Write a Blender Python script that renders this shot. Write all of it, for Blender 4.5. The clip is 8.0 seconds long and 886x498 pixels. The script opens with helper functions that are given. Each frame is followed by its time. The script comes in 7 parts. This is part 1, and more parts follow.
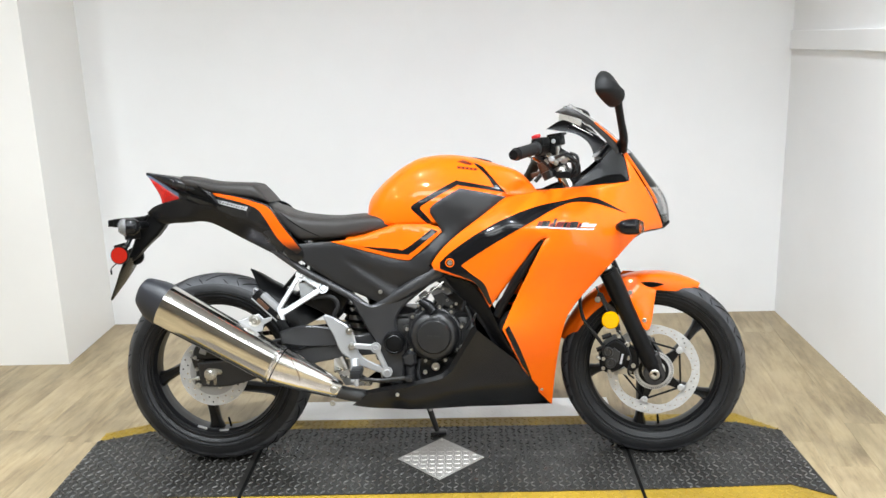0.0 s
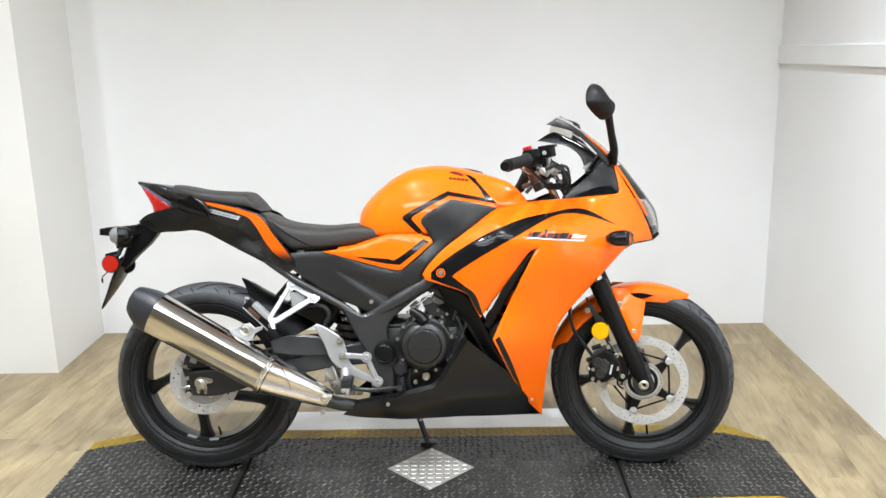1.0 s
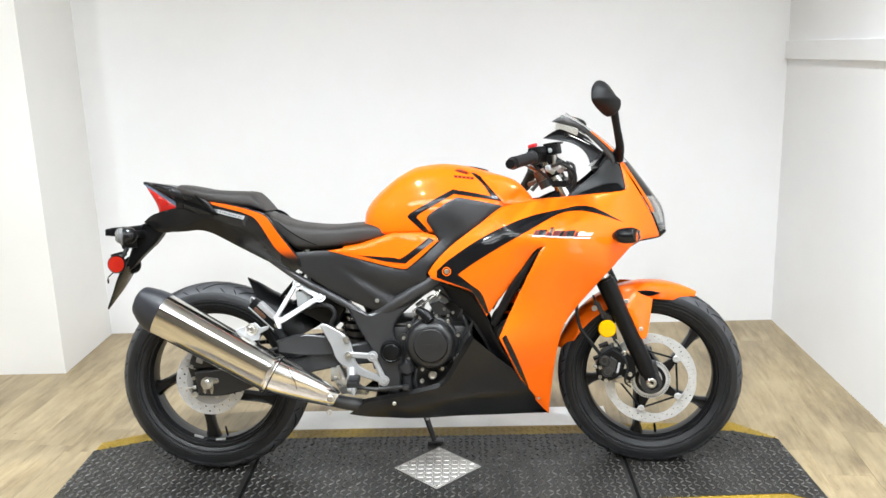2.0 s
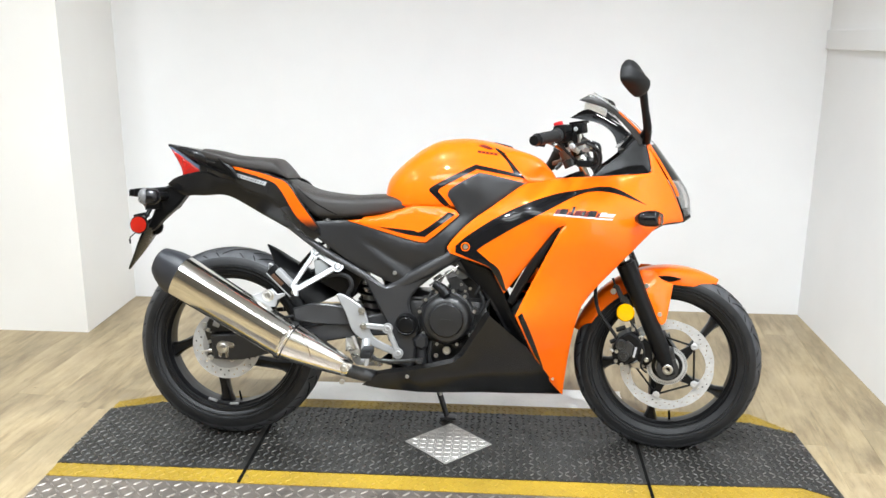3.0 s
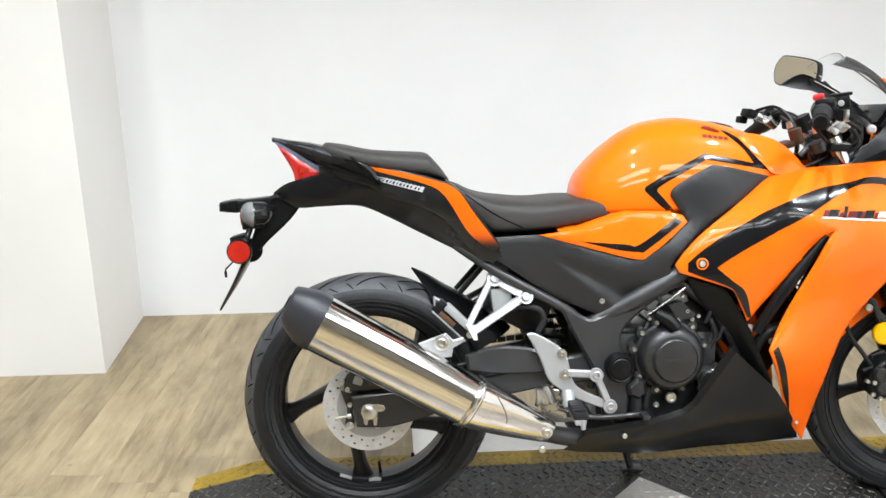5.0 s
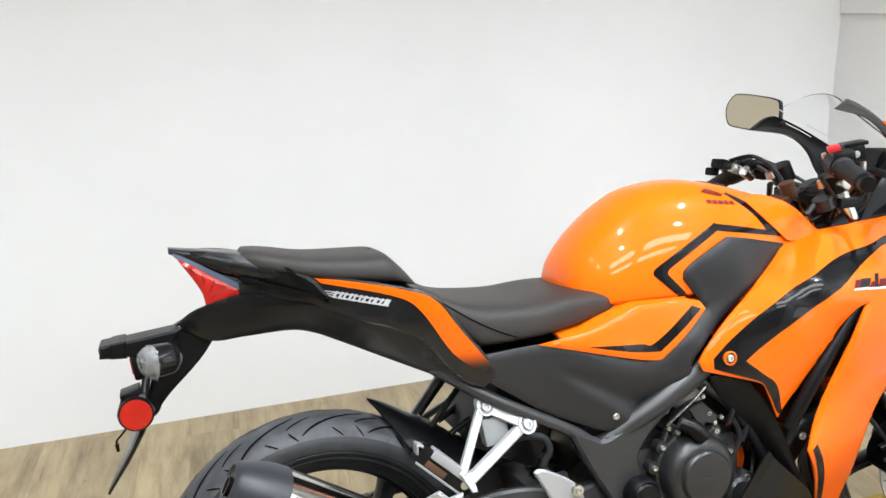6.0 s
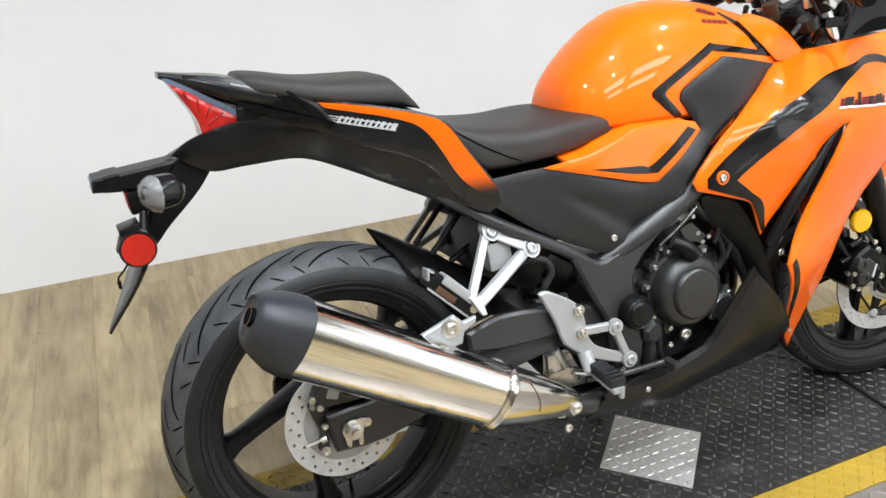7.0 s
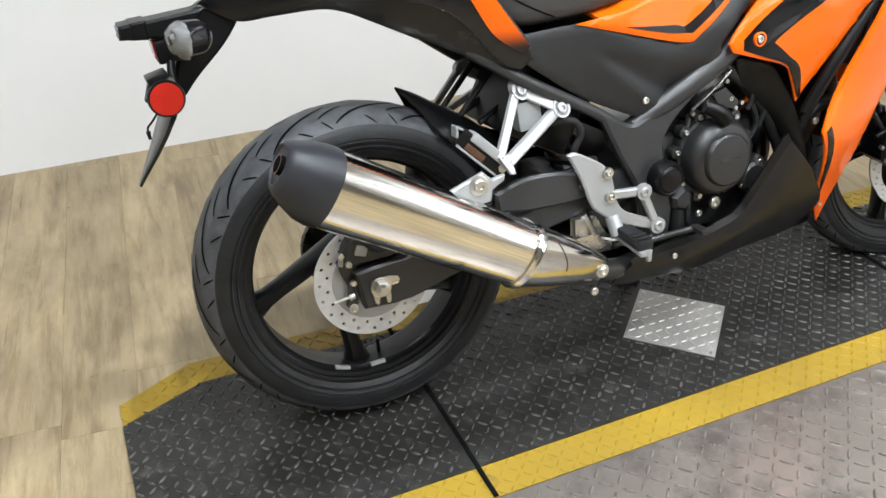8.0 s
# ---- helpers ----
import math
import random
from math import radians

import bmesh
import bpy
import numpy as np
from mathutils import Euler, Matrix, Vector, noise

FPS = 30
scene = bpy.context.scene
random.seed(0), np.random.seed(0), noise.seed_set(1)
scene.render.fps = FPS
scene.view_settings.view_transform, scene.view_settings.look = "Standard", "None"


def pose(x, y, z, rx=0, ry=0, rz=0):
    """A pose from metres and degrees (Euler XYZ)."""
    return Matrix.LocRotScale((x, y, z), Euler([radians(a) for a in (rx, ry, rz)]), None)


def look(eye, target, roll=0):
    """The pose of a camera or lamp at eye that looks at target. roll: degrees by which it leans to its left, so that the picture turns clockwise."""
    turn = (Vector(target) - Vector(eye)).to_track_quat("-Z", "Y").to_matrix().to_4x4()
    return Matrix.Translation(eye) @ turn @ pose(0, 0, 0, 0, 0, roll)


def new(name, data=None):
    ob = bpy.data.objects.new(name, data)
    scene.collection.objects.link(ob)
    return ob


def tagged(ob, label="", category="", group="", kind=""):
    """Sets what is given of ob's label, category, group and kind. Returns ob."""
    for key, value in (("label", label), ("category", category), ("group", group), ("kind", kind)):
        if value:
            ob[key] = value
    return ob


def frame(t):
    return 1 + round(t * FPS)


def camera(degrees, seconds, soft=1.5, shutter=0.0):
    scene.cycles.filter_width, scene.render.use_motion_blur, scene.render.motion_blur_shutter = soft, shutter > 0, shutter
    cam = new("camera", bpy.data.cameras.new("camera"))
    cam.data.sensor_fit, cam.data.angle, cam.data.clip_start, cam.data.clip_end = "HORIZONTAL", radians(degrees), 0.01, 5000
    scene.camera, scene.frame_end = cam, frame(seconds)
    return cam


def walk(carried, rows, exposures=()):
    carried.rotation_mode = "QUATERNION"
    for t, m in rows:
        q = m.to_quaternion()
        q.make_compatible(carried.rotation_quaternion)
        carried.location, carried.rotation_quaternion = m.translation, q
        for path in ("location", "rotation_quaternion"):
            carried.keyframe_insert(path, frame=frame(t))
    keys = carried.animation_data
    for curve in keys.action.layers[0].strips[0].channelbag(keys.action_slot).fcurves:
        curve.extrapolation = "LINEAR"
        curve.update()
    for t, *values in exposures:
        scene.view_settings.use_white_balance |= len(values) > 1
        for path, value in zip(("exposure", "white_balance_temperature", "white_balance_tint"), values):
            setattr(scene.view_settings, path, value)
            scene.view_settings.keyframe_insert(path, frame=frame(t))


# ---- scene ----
cam = camera(53.2, 8.0)
PATH = [
    (0, (0.821, -2.632, 1.367), (0.758, -0.696, 0.866), -1.8),
    (0.5, (0.82, -2.641, 1.369), (0.772, -0.702, 0.883), -1.5),
    (1, (0.818, -2.646, 1.368), (0.778, -0.704, 0.891), -1.3),
    (2.5, (0.835, -2.63, 1.362), (0.771, -0.692, 0.873), -1.9),
    (3, (0.859, -2.625, 1.335), (0.731, -0.697, 0.82), 0.4),
    (3.5, (0.685, -2.598, 1.311), (0.592, -0.651, 0.861), -1.2),
    (4, (0.52, -2.469, 1.297), (0.558, -0.542, 0.764), 1.0),
    (4.5, (0.337, -2.178, 1.309), (0.367, -0.25, 0.777), -1.3),
    (4.7, (0.213, -2.08, 1.297), (0.25, -0.162, 0.734), -0.4),
    (5.8, (-0.196, -1.454, 1.384), (0.335, 0.347, 0.695), -1.5),
    (6, (-0.218, -1.352, 1.351), (0.38, 0.464, 0.764), -1.1),
    (6.5, (-0.318, -1.261, 1.312), (0.38, 0.435, 0.514), -1.2),
    (7, (-0.388, -1.267, 1.293), (0.376, 0.35, 0.399), 0.0),
    (7.5, (-0.407, -1.285, 1.252), (0.308, 0.299, 0.262), -1.0),
    (8, (-0.417, -1.297, 1.212), (0.264, 0.249, 0.142), -0.2),
]
# the film camera opens up a little after the start and closes down over the dark deck
EXPOSURES = [(0, 0.16), (1.2, 0.19), (2.3, 0.33), (3.5, 0.31), (4.7, 0.25), (5.8, 0.20), (6.5, 0.12), (7, 0.06), (8, 0.03)]
walk(cam, [(t, look(eye, target, roll)) for t, eye, target, roll in PATH], EXPOSURES)

# ---------------------------------------------------------------- light
world = bpy.data.worlds.new("world")
scene.world = world
world.use_nodes = True
world.node_tree.nodes["Background"].inputs[0].default_value = (0.9, 0.95, 1.0, 1)
world.node_tree.nodes["Background"].inputs[1].default_value = 0.3

# rows of downlights from the front of the showroom to the display bay: distance along y and power of each lamp
LAMP_ROWS = [(-1.3, 27), (-0.2, 19)]
LAMP_COLUMNS = [(-1.15, 0.65), (0.10, 1.0), (1.62, 1.0)]
LAMP_COLOUR = (0.87, 0.94, 1.0)
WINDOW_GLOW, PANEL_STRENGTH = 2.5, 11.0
PANEL_SPOTS = [(x, y) for y in (-2.3, -3.5) for x in (0.0, 1.5)]


# ---------------------------------------------------------------- materials
def base(name):
    m = bpy.data.materials.new(name)
    m.use_nodes = True
    return m, m.node_tree, m.node_tree.nodes["Principled BSDF"]


def node(tree, kind, **inputs):
    n = tree.nodes.new(kind)
    for key, value in inputs.items():
        n.inputs[key.replace("_", " ")].default_value = value
    return n


def coords(tree, which="Object"):
    return tree.nodes.new("ShaderNodeTexCoord").outputs[which]


def ramp(tree, fac, stops):
    r = tree.nodes.new("ShaderNodeValToRGB")
    while len(r.color_ramp.elements) < len(stops):
        r.color_ramp.elements.new(0.5)
    for e, (p, c) in zip(r.color_ramp.elements, stops):
        e.position, e.color = p, (*c, 1)
    tree.links.new(fac, r.inputs[0])
    return r.outputs[0]


def surf(name, col, rough, metal=0.0, coat=0.0, var=0.12, scale=9.0, grain=260.0, bump=0.04, rvar=0.08, spec=0.5, coat_rough=0.06):
    """A painted, moulded or cast surface: broad stains, fine grain, uneven gloss."""
    m, t, b = base(name)
    co = coords(t)
    big = node(t, "ShaderNodeTexNoise", Scale=scale, Detail=4.0, Roughness=0.6)
    fine = node(t, "ShaderNodeTexNoise", Scale=grain, Detail=2.0)
    t.links.new(co, big.inputs["Vector"])
    t.links.new(co, fine.inputs["Vector"])
    lo = tuple(c * (1 - var) for c in col)
    hi = tuple(min(1, c * (1 + var)) for c in col)
    t.links.new(ramp(t, big.outputs[0], [(0.3, lo), (0.7, hi)]), b.inputs["Base Color"])
    r = t.nodes.new("ShaderNodeMapRange")
    r.inputs[3].default_value, r.inputs[4].default_value = max(0.02, rough - rvar), min(1, rough + rvar)
    t.links.new(big.outputs[0], r.inputs[0])
    t.links.new(r.outputs[0], b.inputs["Roughness"])
    b.inputs["Metallic"].default_value = metal
    b.inputs["Coat Weight"].default_value = coat
    b.inputs["Coat Roughness"].default_value = coat_rough
    b.inputs["Specular IOR Level"].default_value = spec
    if bump:
        bp = node(t, "ShaderNodeBump", Strength=bump, Distance=0.002)
        t.links.new(fine.outputs[0], bp.inputs["Height"])
        t.links.new(bp.outputs[0], b.inputs["Normal"])
    return m


ORANGE = surf("orange_paint", (0.85, 0.129, 0.003), 0.34, spec=0.06, coat=0.58, var=0.03, bump=0.0, rvar=0.04, coat_rough=0.02)
GLOSS_BLACK = surf("black_decal", (0.005, 0.005, 0.0057), 0.2, spec=0.15, coat=0.4, var=0.1, bump=0.0, rvar=0.05, coat_rough=0.02)
TAIL_BLACK = surf("black_gloss_plastic", (0.007, 0.0072, 0.0082), 0.26, spec=0.4, coat=0.08, var=0.15, bump=0.02)
GREY_PLASTIC = surf("charcoal_matt_plastic", (0.0115, 0.0117, 0.013), 0.40, spec=0.42, var=0.12, grain=900, bump=0.25)
BLACK_PLASTIC = surf("black_plastic", (0.0035, 0.0035, 0.0038), 0.34, spec=0.2, var=0.2, grain=700, bump=0.12)
PAN_BLACK = surf("black_satin_plastic", (0.005, 0.005, 0.0055), 0.24, spec=0.36, var=0.15, grain=800, bump=0.05)
MIRROR_BLACK = surf("matt_black_housing", (0.0065, 0.0065, 0.007), 0.52, spec=0.25, var=0.15, grain=900, bump=0.2)
FRAME_BLACK = surf("black_frame_paint", (0.021, 0.021, 0.0223), 0.38, spec=0.5, coat=0.0, var=0.15, bump=0.05)
ENGINE_BLACK = surf("engine_paint", (0.018, 0.0178, 0.0178), 0.30, spec=0.5, var=0.2, bump=0.12)
COVER_BLACK = surf("black_engine_cover_paint", (0.0105, 0.0105, 0.011), 0.33, spec=0.55, var=0.2, grain=600, bump=0.15)
WHEEL_BLACK = surf("wheel_paint", (0.0048, 0.0048, 0.0052), 0.33, spec=0.24, coat=0.04, var=0.15, bump=0.02)
TREAD = surf("tread_rubber", (0.050, 0.0508, 0.0545), 0.55, spec=0.32, var=0.38, scale=24, grain=420, bump=0.4)
CHAIN = surf("oiled_chain_steel", (0.05, 0.045, 0.04), 0.4, metal=0.8, var=0.3)
RUBBER = surf("tyre_rubber", (0.0105, 0.0107, 0.0116), 0.44, spec=0.32, var=0.35, scale=30, grain=500, bump=0.25)
GRIP = surf("grip_rubber", (0.013, 0.013, 0.0135), 0.6, spec=0.25, var=0.2, bump=0.2)
# near-black for joints and for shade painted into grooves, slits and recesses
GROOVE = surf("gap_and_shade_black", (0.0035, 0.0035, 0.0035), 0.85, spec=0.05, bump=0.0)
SEAT = surf("seat_vinyl", (0.022, 0.0190, 0.0172), 0.44, spec=0.38, var=0.12, grain=1100, bump=0.5)
ALU = surf("silver_painted_aluminium", (0.32, 0.322, 0.326), 0.34, metal=0.35, var=0.06, bump=0.1)
STEEL = surf("bare_steel", (0.55, 0.54, 0.52), 0.28, metal=1.0, var=0.12, bump=0.08)
BOLT = surf("zinc_bolt", (0.62, 0.61, 0.58), 0.3, metal=1.0, var=0.1, bump=0.05)
RED_PLASTIC = surf("red_switch_plastic", (0.55, 0.02, 0.025), 0.35, bump=0.0)
GREY_BAR = surf("silver_grey_lettering", (0.38, 0.38, 0.39), 0.4, bump=0.0)
WHITE_BAR = surf("silver_white_lettering", (0.55, 0.55, 0.57), 0.35, bump=0.0)
RED_BAR = surf("red_lettering", (0.13, 0.010, 0.006), 0.35, spec=0.2, bump=0.0)
BADGE_RED = surf("dark_red_lettering", (0.10, 0.008, 0.008), 0.35, spec=0.25, bump=0.0)
RESERVOIR = surf("milky_reservoir_plastic", (0.30, 0.31, 0.31), 0.4, var=0.06, bump=0.0)
BROWN = surf("brass_and_rust", (0.10, 0.05, 0.028), 0.45, metal=0.5, var=0.3)
WALL = surf("white_wall_paint", (0.83, 0.832, 0.835), 0.6, var=0.025, scale=1.6, grain=140, bump=0.06)
# ceiling white darkened to cut bounce light and reflections in the black parts
CEILING = surf("dimmed_ceiling_paint", (0.34, 0.34, 0.34), 0.8, var=0.03, scale=2.0)
# wall white toned warmer and darker for shade and floor bounce on the column
COLUMN = surf("bounce_tinted_wall_paint", (0.81, 0.80, 0.775), 0.6, var=0.025, scale=1.6, grain=140, bump=0.06)
CREAM = surf("cream_wall_paint", (0.86, 0.80, 0.69), 0.7, var=0.06, scale=1.2)
FILM = surf("white_protective_film", (0.36, 0.36, 0.36), 0.22, var=0.05, bump=0.3, grain=90)
BLUE_GREY = surf("lamp_trim_reflection_tint", (0.09, 0.12, 0.17), 0.3, var=0.1, bump=0.0)
# unseen wall: the dimness of the deep showroom is put into its colour
FAR_WALL = surf("dim_showroom_wall", (0.20, 0.185, 0.16), 0.7, var=0.1, scale=1.2)
FILM.node_tree.nodes["Principled BSDF"].inputs["Alpha"].default_value = 0.42
CAP = surf("muffler_cap_coating", (0.022, 0.0232, 0.0275), 0.4, spec=0.35, var=0.12, grain=800, bump=0.15)


def disc_metal():
    """Brushed disc steel with fine rings about the axle."""
    m, t, b = base("brushed_disc_steel")
    co = coords(t)
    n = node(t, "ShaderNodeTexNoise", Scale=60.0, Detail=4.0)
    t.links.new(co, n.inputs["Vector"])
    t.links.new(ramp(t, n.outputs[0], [(0.3, (0.46, 0.465, 0.47)), (0.7, (0.56, 0.56, 0.56))]), b.inputs["Base Color"])
    b.inputs["Metallic"].default_value, b.inputs["Roughness"].default_value = 0.40, 0.34
    b.inputs["Anisotropic"].default_value = 0.5
    return m


def muffler_metal():
    """Polished stainless steel with lengthwise brushing and a straw tint."""
    m, t, b = base("polished_stainless")
    co = coords(t)
    mp = node(t, "ShaderNodeMapping")
    mp.vector_type = "TEXTURE"
    mp.inputs["Rotation"].default_value = (0, radians(29.8), 0)
    mp.inputs["Scale"].default_value = (0.5, 0.011, 0.011)
    t.links.new(co, mp.inputs["Vector"])
    n = node(t, "ShaderNodeTexNoise", Scale=4.0, Detail=5.0)
    t.links.new(mp.outputs[0], n.inputs["Vector"])
    t.links.new(ramp(t, n.outputs[0], [(0.3, (0.62, 0.60, 0.56)), (0.7, (0.75, 0.735, 0.70))]), b.inputs["Base Color"])
    b.inputs["Metallic"].default_value, b.inputs["Roughness"].default_value = 1.0, 0.12
    bp = node(t, "ShaderNodeBump", Strength=0.012, Distance=0.001)
    t.links.new(n.outputs[0], bp.inputs["Height"])
    t.links.new(bp.outputs[0], b.inputs["Normal"])
    return m


def clear(name, col, rough=0.03, ior=1.45):
    m, _, b = base(name)
    b.inputs["Base Color"].default_value = (*col, 1)
    b.inputs["Transmission Weight"].default_value = 1.0
    b.inputs["Roughness"].default_value, b.inputs["IOR"].default_value = rough, ior
    return m


def lens(name, col, rough=0.12):
    """A coloured reflector lens with a prismatic back."""
    m, t, b = base(name)
    co = coords(t)
    v = node(t, "ShaderNodeTexVoronoi", Scale=260.0)
    t.links.new(co, v.inputs["Vector"])
    t.links.new(ramp(t, v.outputs["Distance"], [(0.0, tuple(min(1, c * 1.06) for c in col)), (0.6, tuple(c * 0.92 for c in col))]), b.inputs["Base Color"])
    b.inputs["Roughness"].default_value = rough
    b.inputs["Coat Weight"].default_value = 0.3
    bp = node(t, "ShaderNodeBump", Strength=0.2, Distance=0.001)
    t.links.new(v.outputs["Distance"], bp.inputs["Height"])
    t.links.new(bp.outputs[0], b.inputs["Normal"])
    return m


def fading_orange():
    """Orange decal that breaks up into black towards its lower end."""
    m, t, b = base("orange_fading_decal")
    co = coords(t)
    xyz = t.nodes.new("ShaderNodeSeparateXYZ")
    t.links.new(co, xyz.inputs[0])
    rng = t.nodes.new("ShaderNodeMapRange")
    rng.interpolation_type = "SMOOTHSTEP"
    rng.inputs[1].default_value, rng.inputs[2].default_value = 0.682, 0.726
    t.links.new(xyz.outputs[2], rng.inputs[0])
    t.links.new(ramp(t, rng.outputs[0], [(0.0, (0.012, 0.009, 0.009)), (1.0, (0.80, 0.115, 0.003))]), b.inputs["Base Color"])
    b.inputs["Roughness"].default_value = 0.34
    b.inputs["Specular IOR Level"].default_value = 0.06
    b.inputs["Coat Weight"].default_value, b.inputs["Coat Roughness"].default_value = 0.6, 0.03
    return m


STRIP = fading_orange()
DISC = disc_metal()
MUFFLER = muffler_metal()
CHROME, _, _b = base("chrome")
_b.inputs["Metallic"].default_value, _b.inputs["Roughness"].default_value = 1.0, 0.15
_b.inputs["Base Color"].default_value = (0.75, 0.74, 0.72, 1)
MIRROR, _, _b = base("mirror_glass")
_b.inputs["Metallic"].default_value, _b.inputs["Roughness"].default_value = 1.0, 0.02
_b.inputs["Base Color"].default_value = (0.93, 0.92, 0.88, 1)
SMOKE = surf("smoky_screen_edge", (0.030, 0.028, 0.027), 0.22, spec=0.5, var=0.1, bump=0.0)
GLASS = clear("clear_screen", (0.97, 0.975, 0.98), ior=1.08)
CLEAR_LENS = clear("clear_lamp_lens", (0.9, 0.9, 0.9), 0.06)
RED_LENS = lens("red_lens", (0.40, 0.014, 0.010))
REFLECTOR_RED = lens("red_reflector", (0.40, 0.016, 0.008), 0.05)
AMBER = lens("amber_reflector", (0.85, 0.42, 0.0))
GLOW, _t, _b = base("lamp_diffuser")
_b.inputs["Emission Color"].default_value = (0.95, 0.98, 1.0, 1)
_b.inputs["Emission Strength"].default_value = 30.0

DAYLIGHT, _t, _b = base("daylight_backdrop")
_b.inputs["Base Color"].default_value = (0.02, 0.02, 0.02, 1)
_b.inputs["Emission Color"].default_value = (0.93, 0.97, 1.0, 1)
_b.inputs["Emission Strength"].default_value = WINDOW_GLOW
PANEL_GLOW, _t, _b = base("panel_diffuser")
_b.inputs["Emission Color"].default_value = (0.92, 0.97, 1.0, 1)
_b.inputs["Emission Strength"].default_value = PANEL_STRENGTH


def wood():
    """Greyish oak vinyl planks; each plank differs."""
    m, t, b = base("oak_vinyl_plank")
    co = coords(t)
    info = t.nodes.new("ShaderNodeObjectInfo")
    shift = node(t, "ShaderNodeVectorMath")
    shift.operation = "MULTIPLY_ADD"
    shift.inputs[1].default_value = (1, 1, 1)
    comb = t.nodes.new("ShaderNodeCombineXYZ")
    mul = node(t, "ShaderNodeMath")
    mul.operation = "MULTIPLY"
    mul.inputs[1].default_value = 37.0
    t.links.new(info.outputs["Random"], mul.inputs[0])
    for i in range(3):
        t.links.new(mul.outputs[0], comb.inputs[i])
    t.links.new(co, shift.inputs[0])
    t.links.new(comb.outputs[0], shift.inputs[2])
    mp = node(t, "ShaderNodeMapping")
    mp.inputs["Scale"].default_value = (26, 2.6, 10)
    t.links.new(shift.outputs[0], mp.inputs["Vector"])
    grain = node(t, "ShaderNodeTexNoise", Scale=2.2, Detail=8.0, Roughness=0.65, Distortion=0.25)
    t.links.new(mp.outputs[0], grain.inputs["Vector"])
    mp2 = node(t, "ShaderNodeMapping")
    mp2.inputs["Scale"].default_value = (9.0, 3.4, 4)
    t.links.new(shift.outputs[0], mp2.inputs["Vector"])
    blot = node(t, "ShaderNodeTexNoise", Scale=1.3, Detail=4.0)
    t.links.new(mp2.outputs[0], blot.inputs["Vector"])
    c1 = ramp(t, grain.outputs[0], [(0.28, (0.335, 0.252, 0.140)), (0.47, (0.410, 0.318, 0.186)), (0.70, (0.455, 0.358, 0.220))])
    c2 = ramp(t, blot.outputs[0], [(0.30, (0.74, 0.72, 0.69)), (0.42, (0.92, 0.91, 0.90)), (0.58, (1.0, 1.0, 0.98))])
    mix = t.nodes.new("ShaderNodeMix")
    mix.data_type, mix.blend_type = "RGBA", "MULTIPLY"
    mix.inputs[0].default_value = 1.0
    t.links.new(c1, mix.inputs[6])
    t.links.new(c2, mix.inputs[7])
    # grey-brown smears and short dark cracks along the grain
    last = mix.outputs[2]
    for sc, scale, det, lo, hi, tint in (((13, 1.7, 4), 1.7, 10.0, 0.49, 0.66, (0.66, 0.635, 0.59)), ((70, 3.5, 10), 1.5, 5.0, 0.62, 0.72, (0.62, 0.58, 0.53)), ((4.0, 1.5, 3), 1.6, 8.0, 0.45, 0.62, (0.76, 0.76, 0.76)), ((14, 60, 10), 1.3, 3.0, 0.72, 0.76, (0.45, 0.40, 0.35))):
        mp3 = node(t, "ShaderNodeMapping")
        mp3.inputs["Scale"].default_value = sc
        t.links.new(shift.outputs[0], mp3.inputs["Vector"])
        sn = node(t, "ShaderNodeTexNoise", Scale=scale, Detail=det, Roughness=0.68, Distortion=0.35)
        t.links.new(mp3.outputs[0], sn.inputs["Vector"])
        col = ramp(t, sn.outputs[0], [(lo, (1, 1, 1)), (hi, tint)])
        mx = t.nodes.new("ShaderNodeMix")
        mx.data_type, mx.blend_type = "RGBA", "MULTIPLY"
        mx.inputs[0].default_value = 1.0
        t.links.new(last, mx.inputs[6])
        t.links.new(col, mx.inputs[7])
        last = mx.outputs[2]
    hsv = t.nodes.new("ShaderNodeHueSaturation")
    rng = t.nodes.new("ShaderNodeMapRange")
    rng.inputs[3].default_value, rng.inputs[4].default_value = 0.76, 0.95
    t.links.new(info.outputs["Random"], rng.inputs[0])
    t.links.new(rng.outputs[0], hsv.inputs["Value"])
    t.links.new(last, hsv.inputs["Color"])
    t.links.new(hsv.outputs[0], b.inputs["Base Color"])
    b.inputs["Roughness"].default_value = 0.42
    bp = node(t, "ShaderNodeBump", Strength=0.12, Distance=0.002)
    t.links.new(grain.outputs[0], bp.inputs["Height"])
    t.links.new(bp.outputs[0], b.inputs["Normal"])
    return m


WOOD = wood()
GAP = surf("plank_joint", (0.20, 0.155, 0.105), 0.8, bump=0.0)


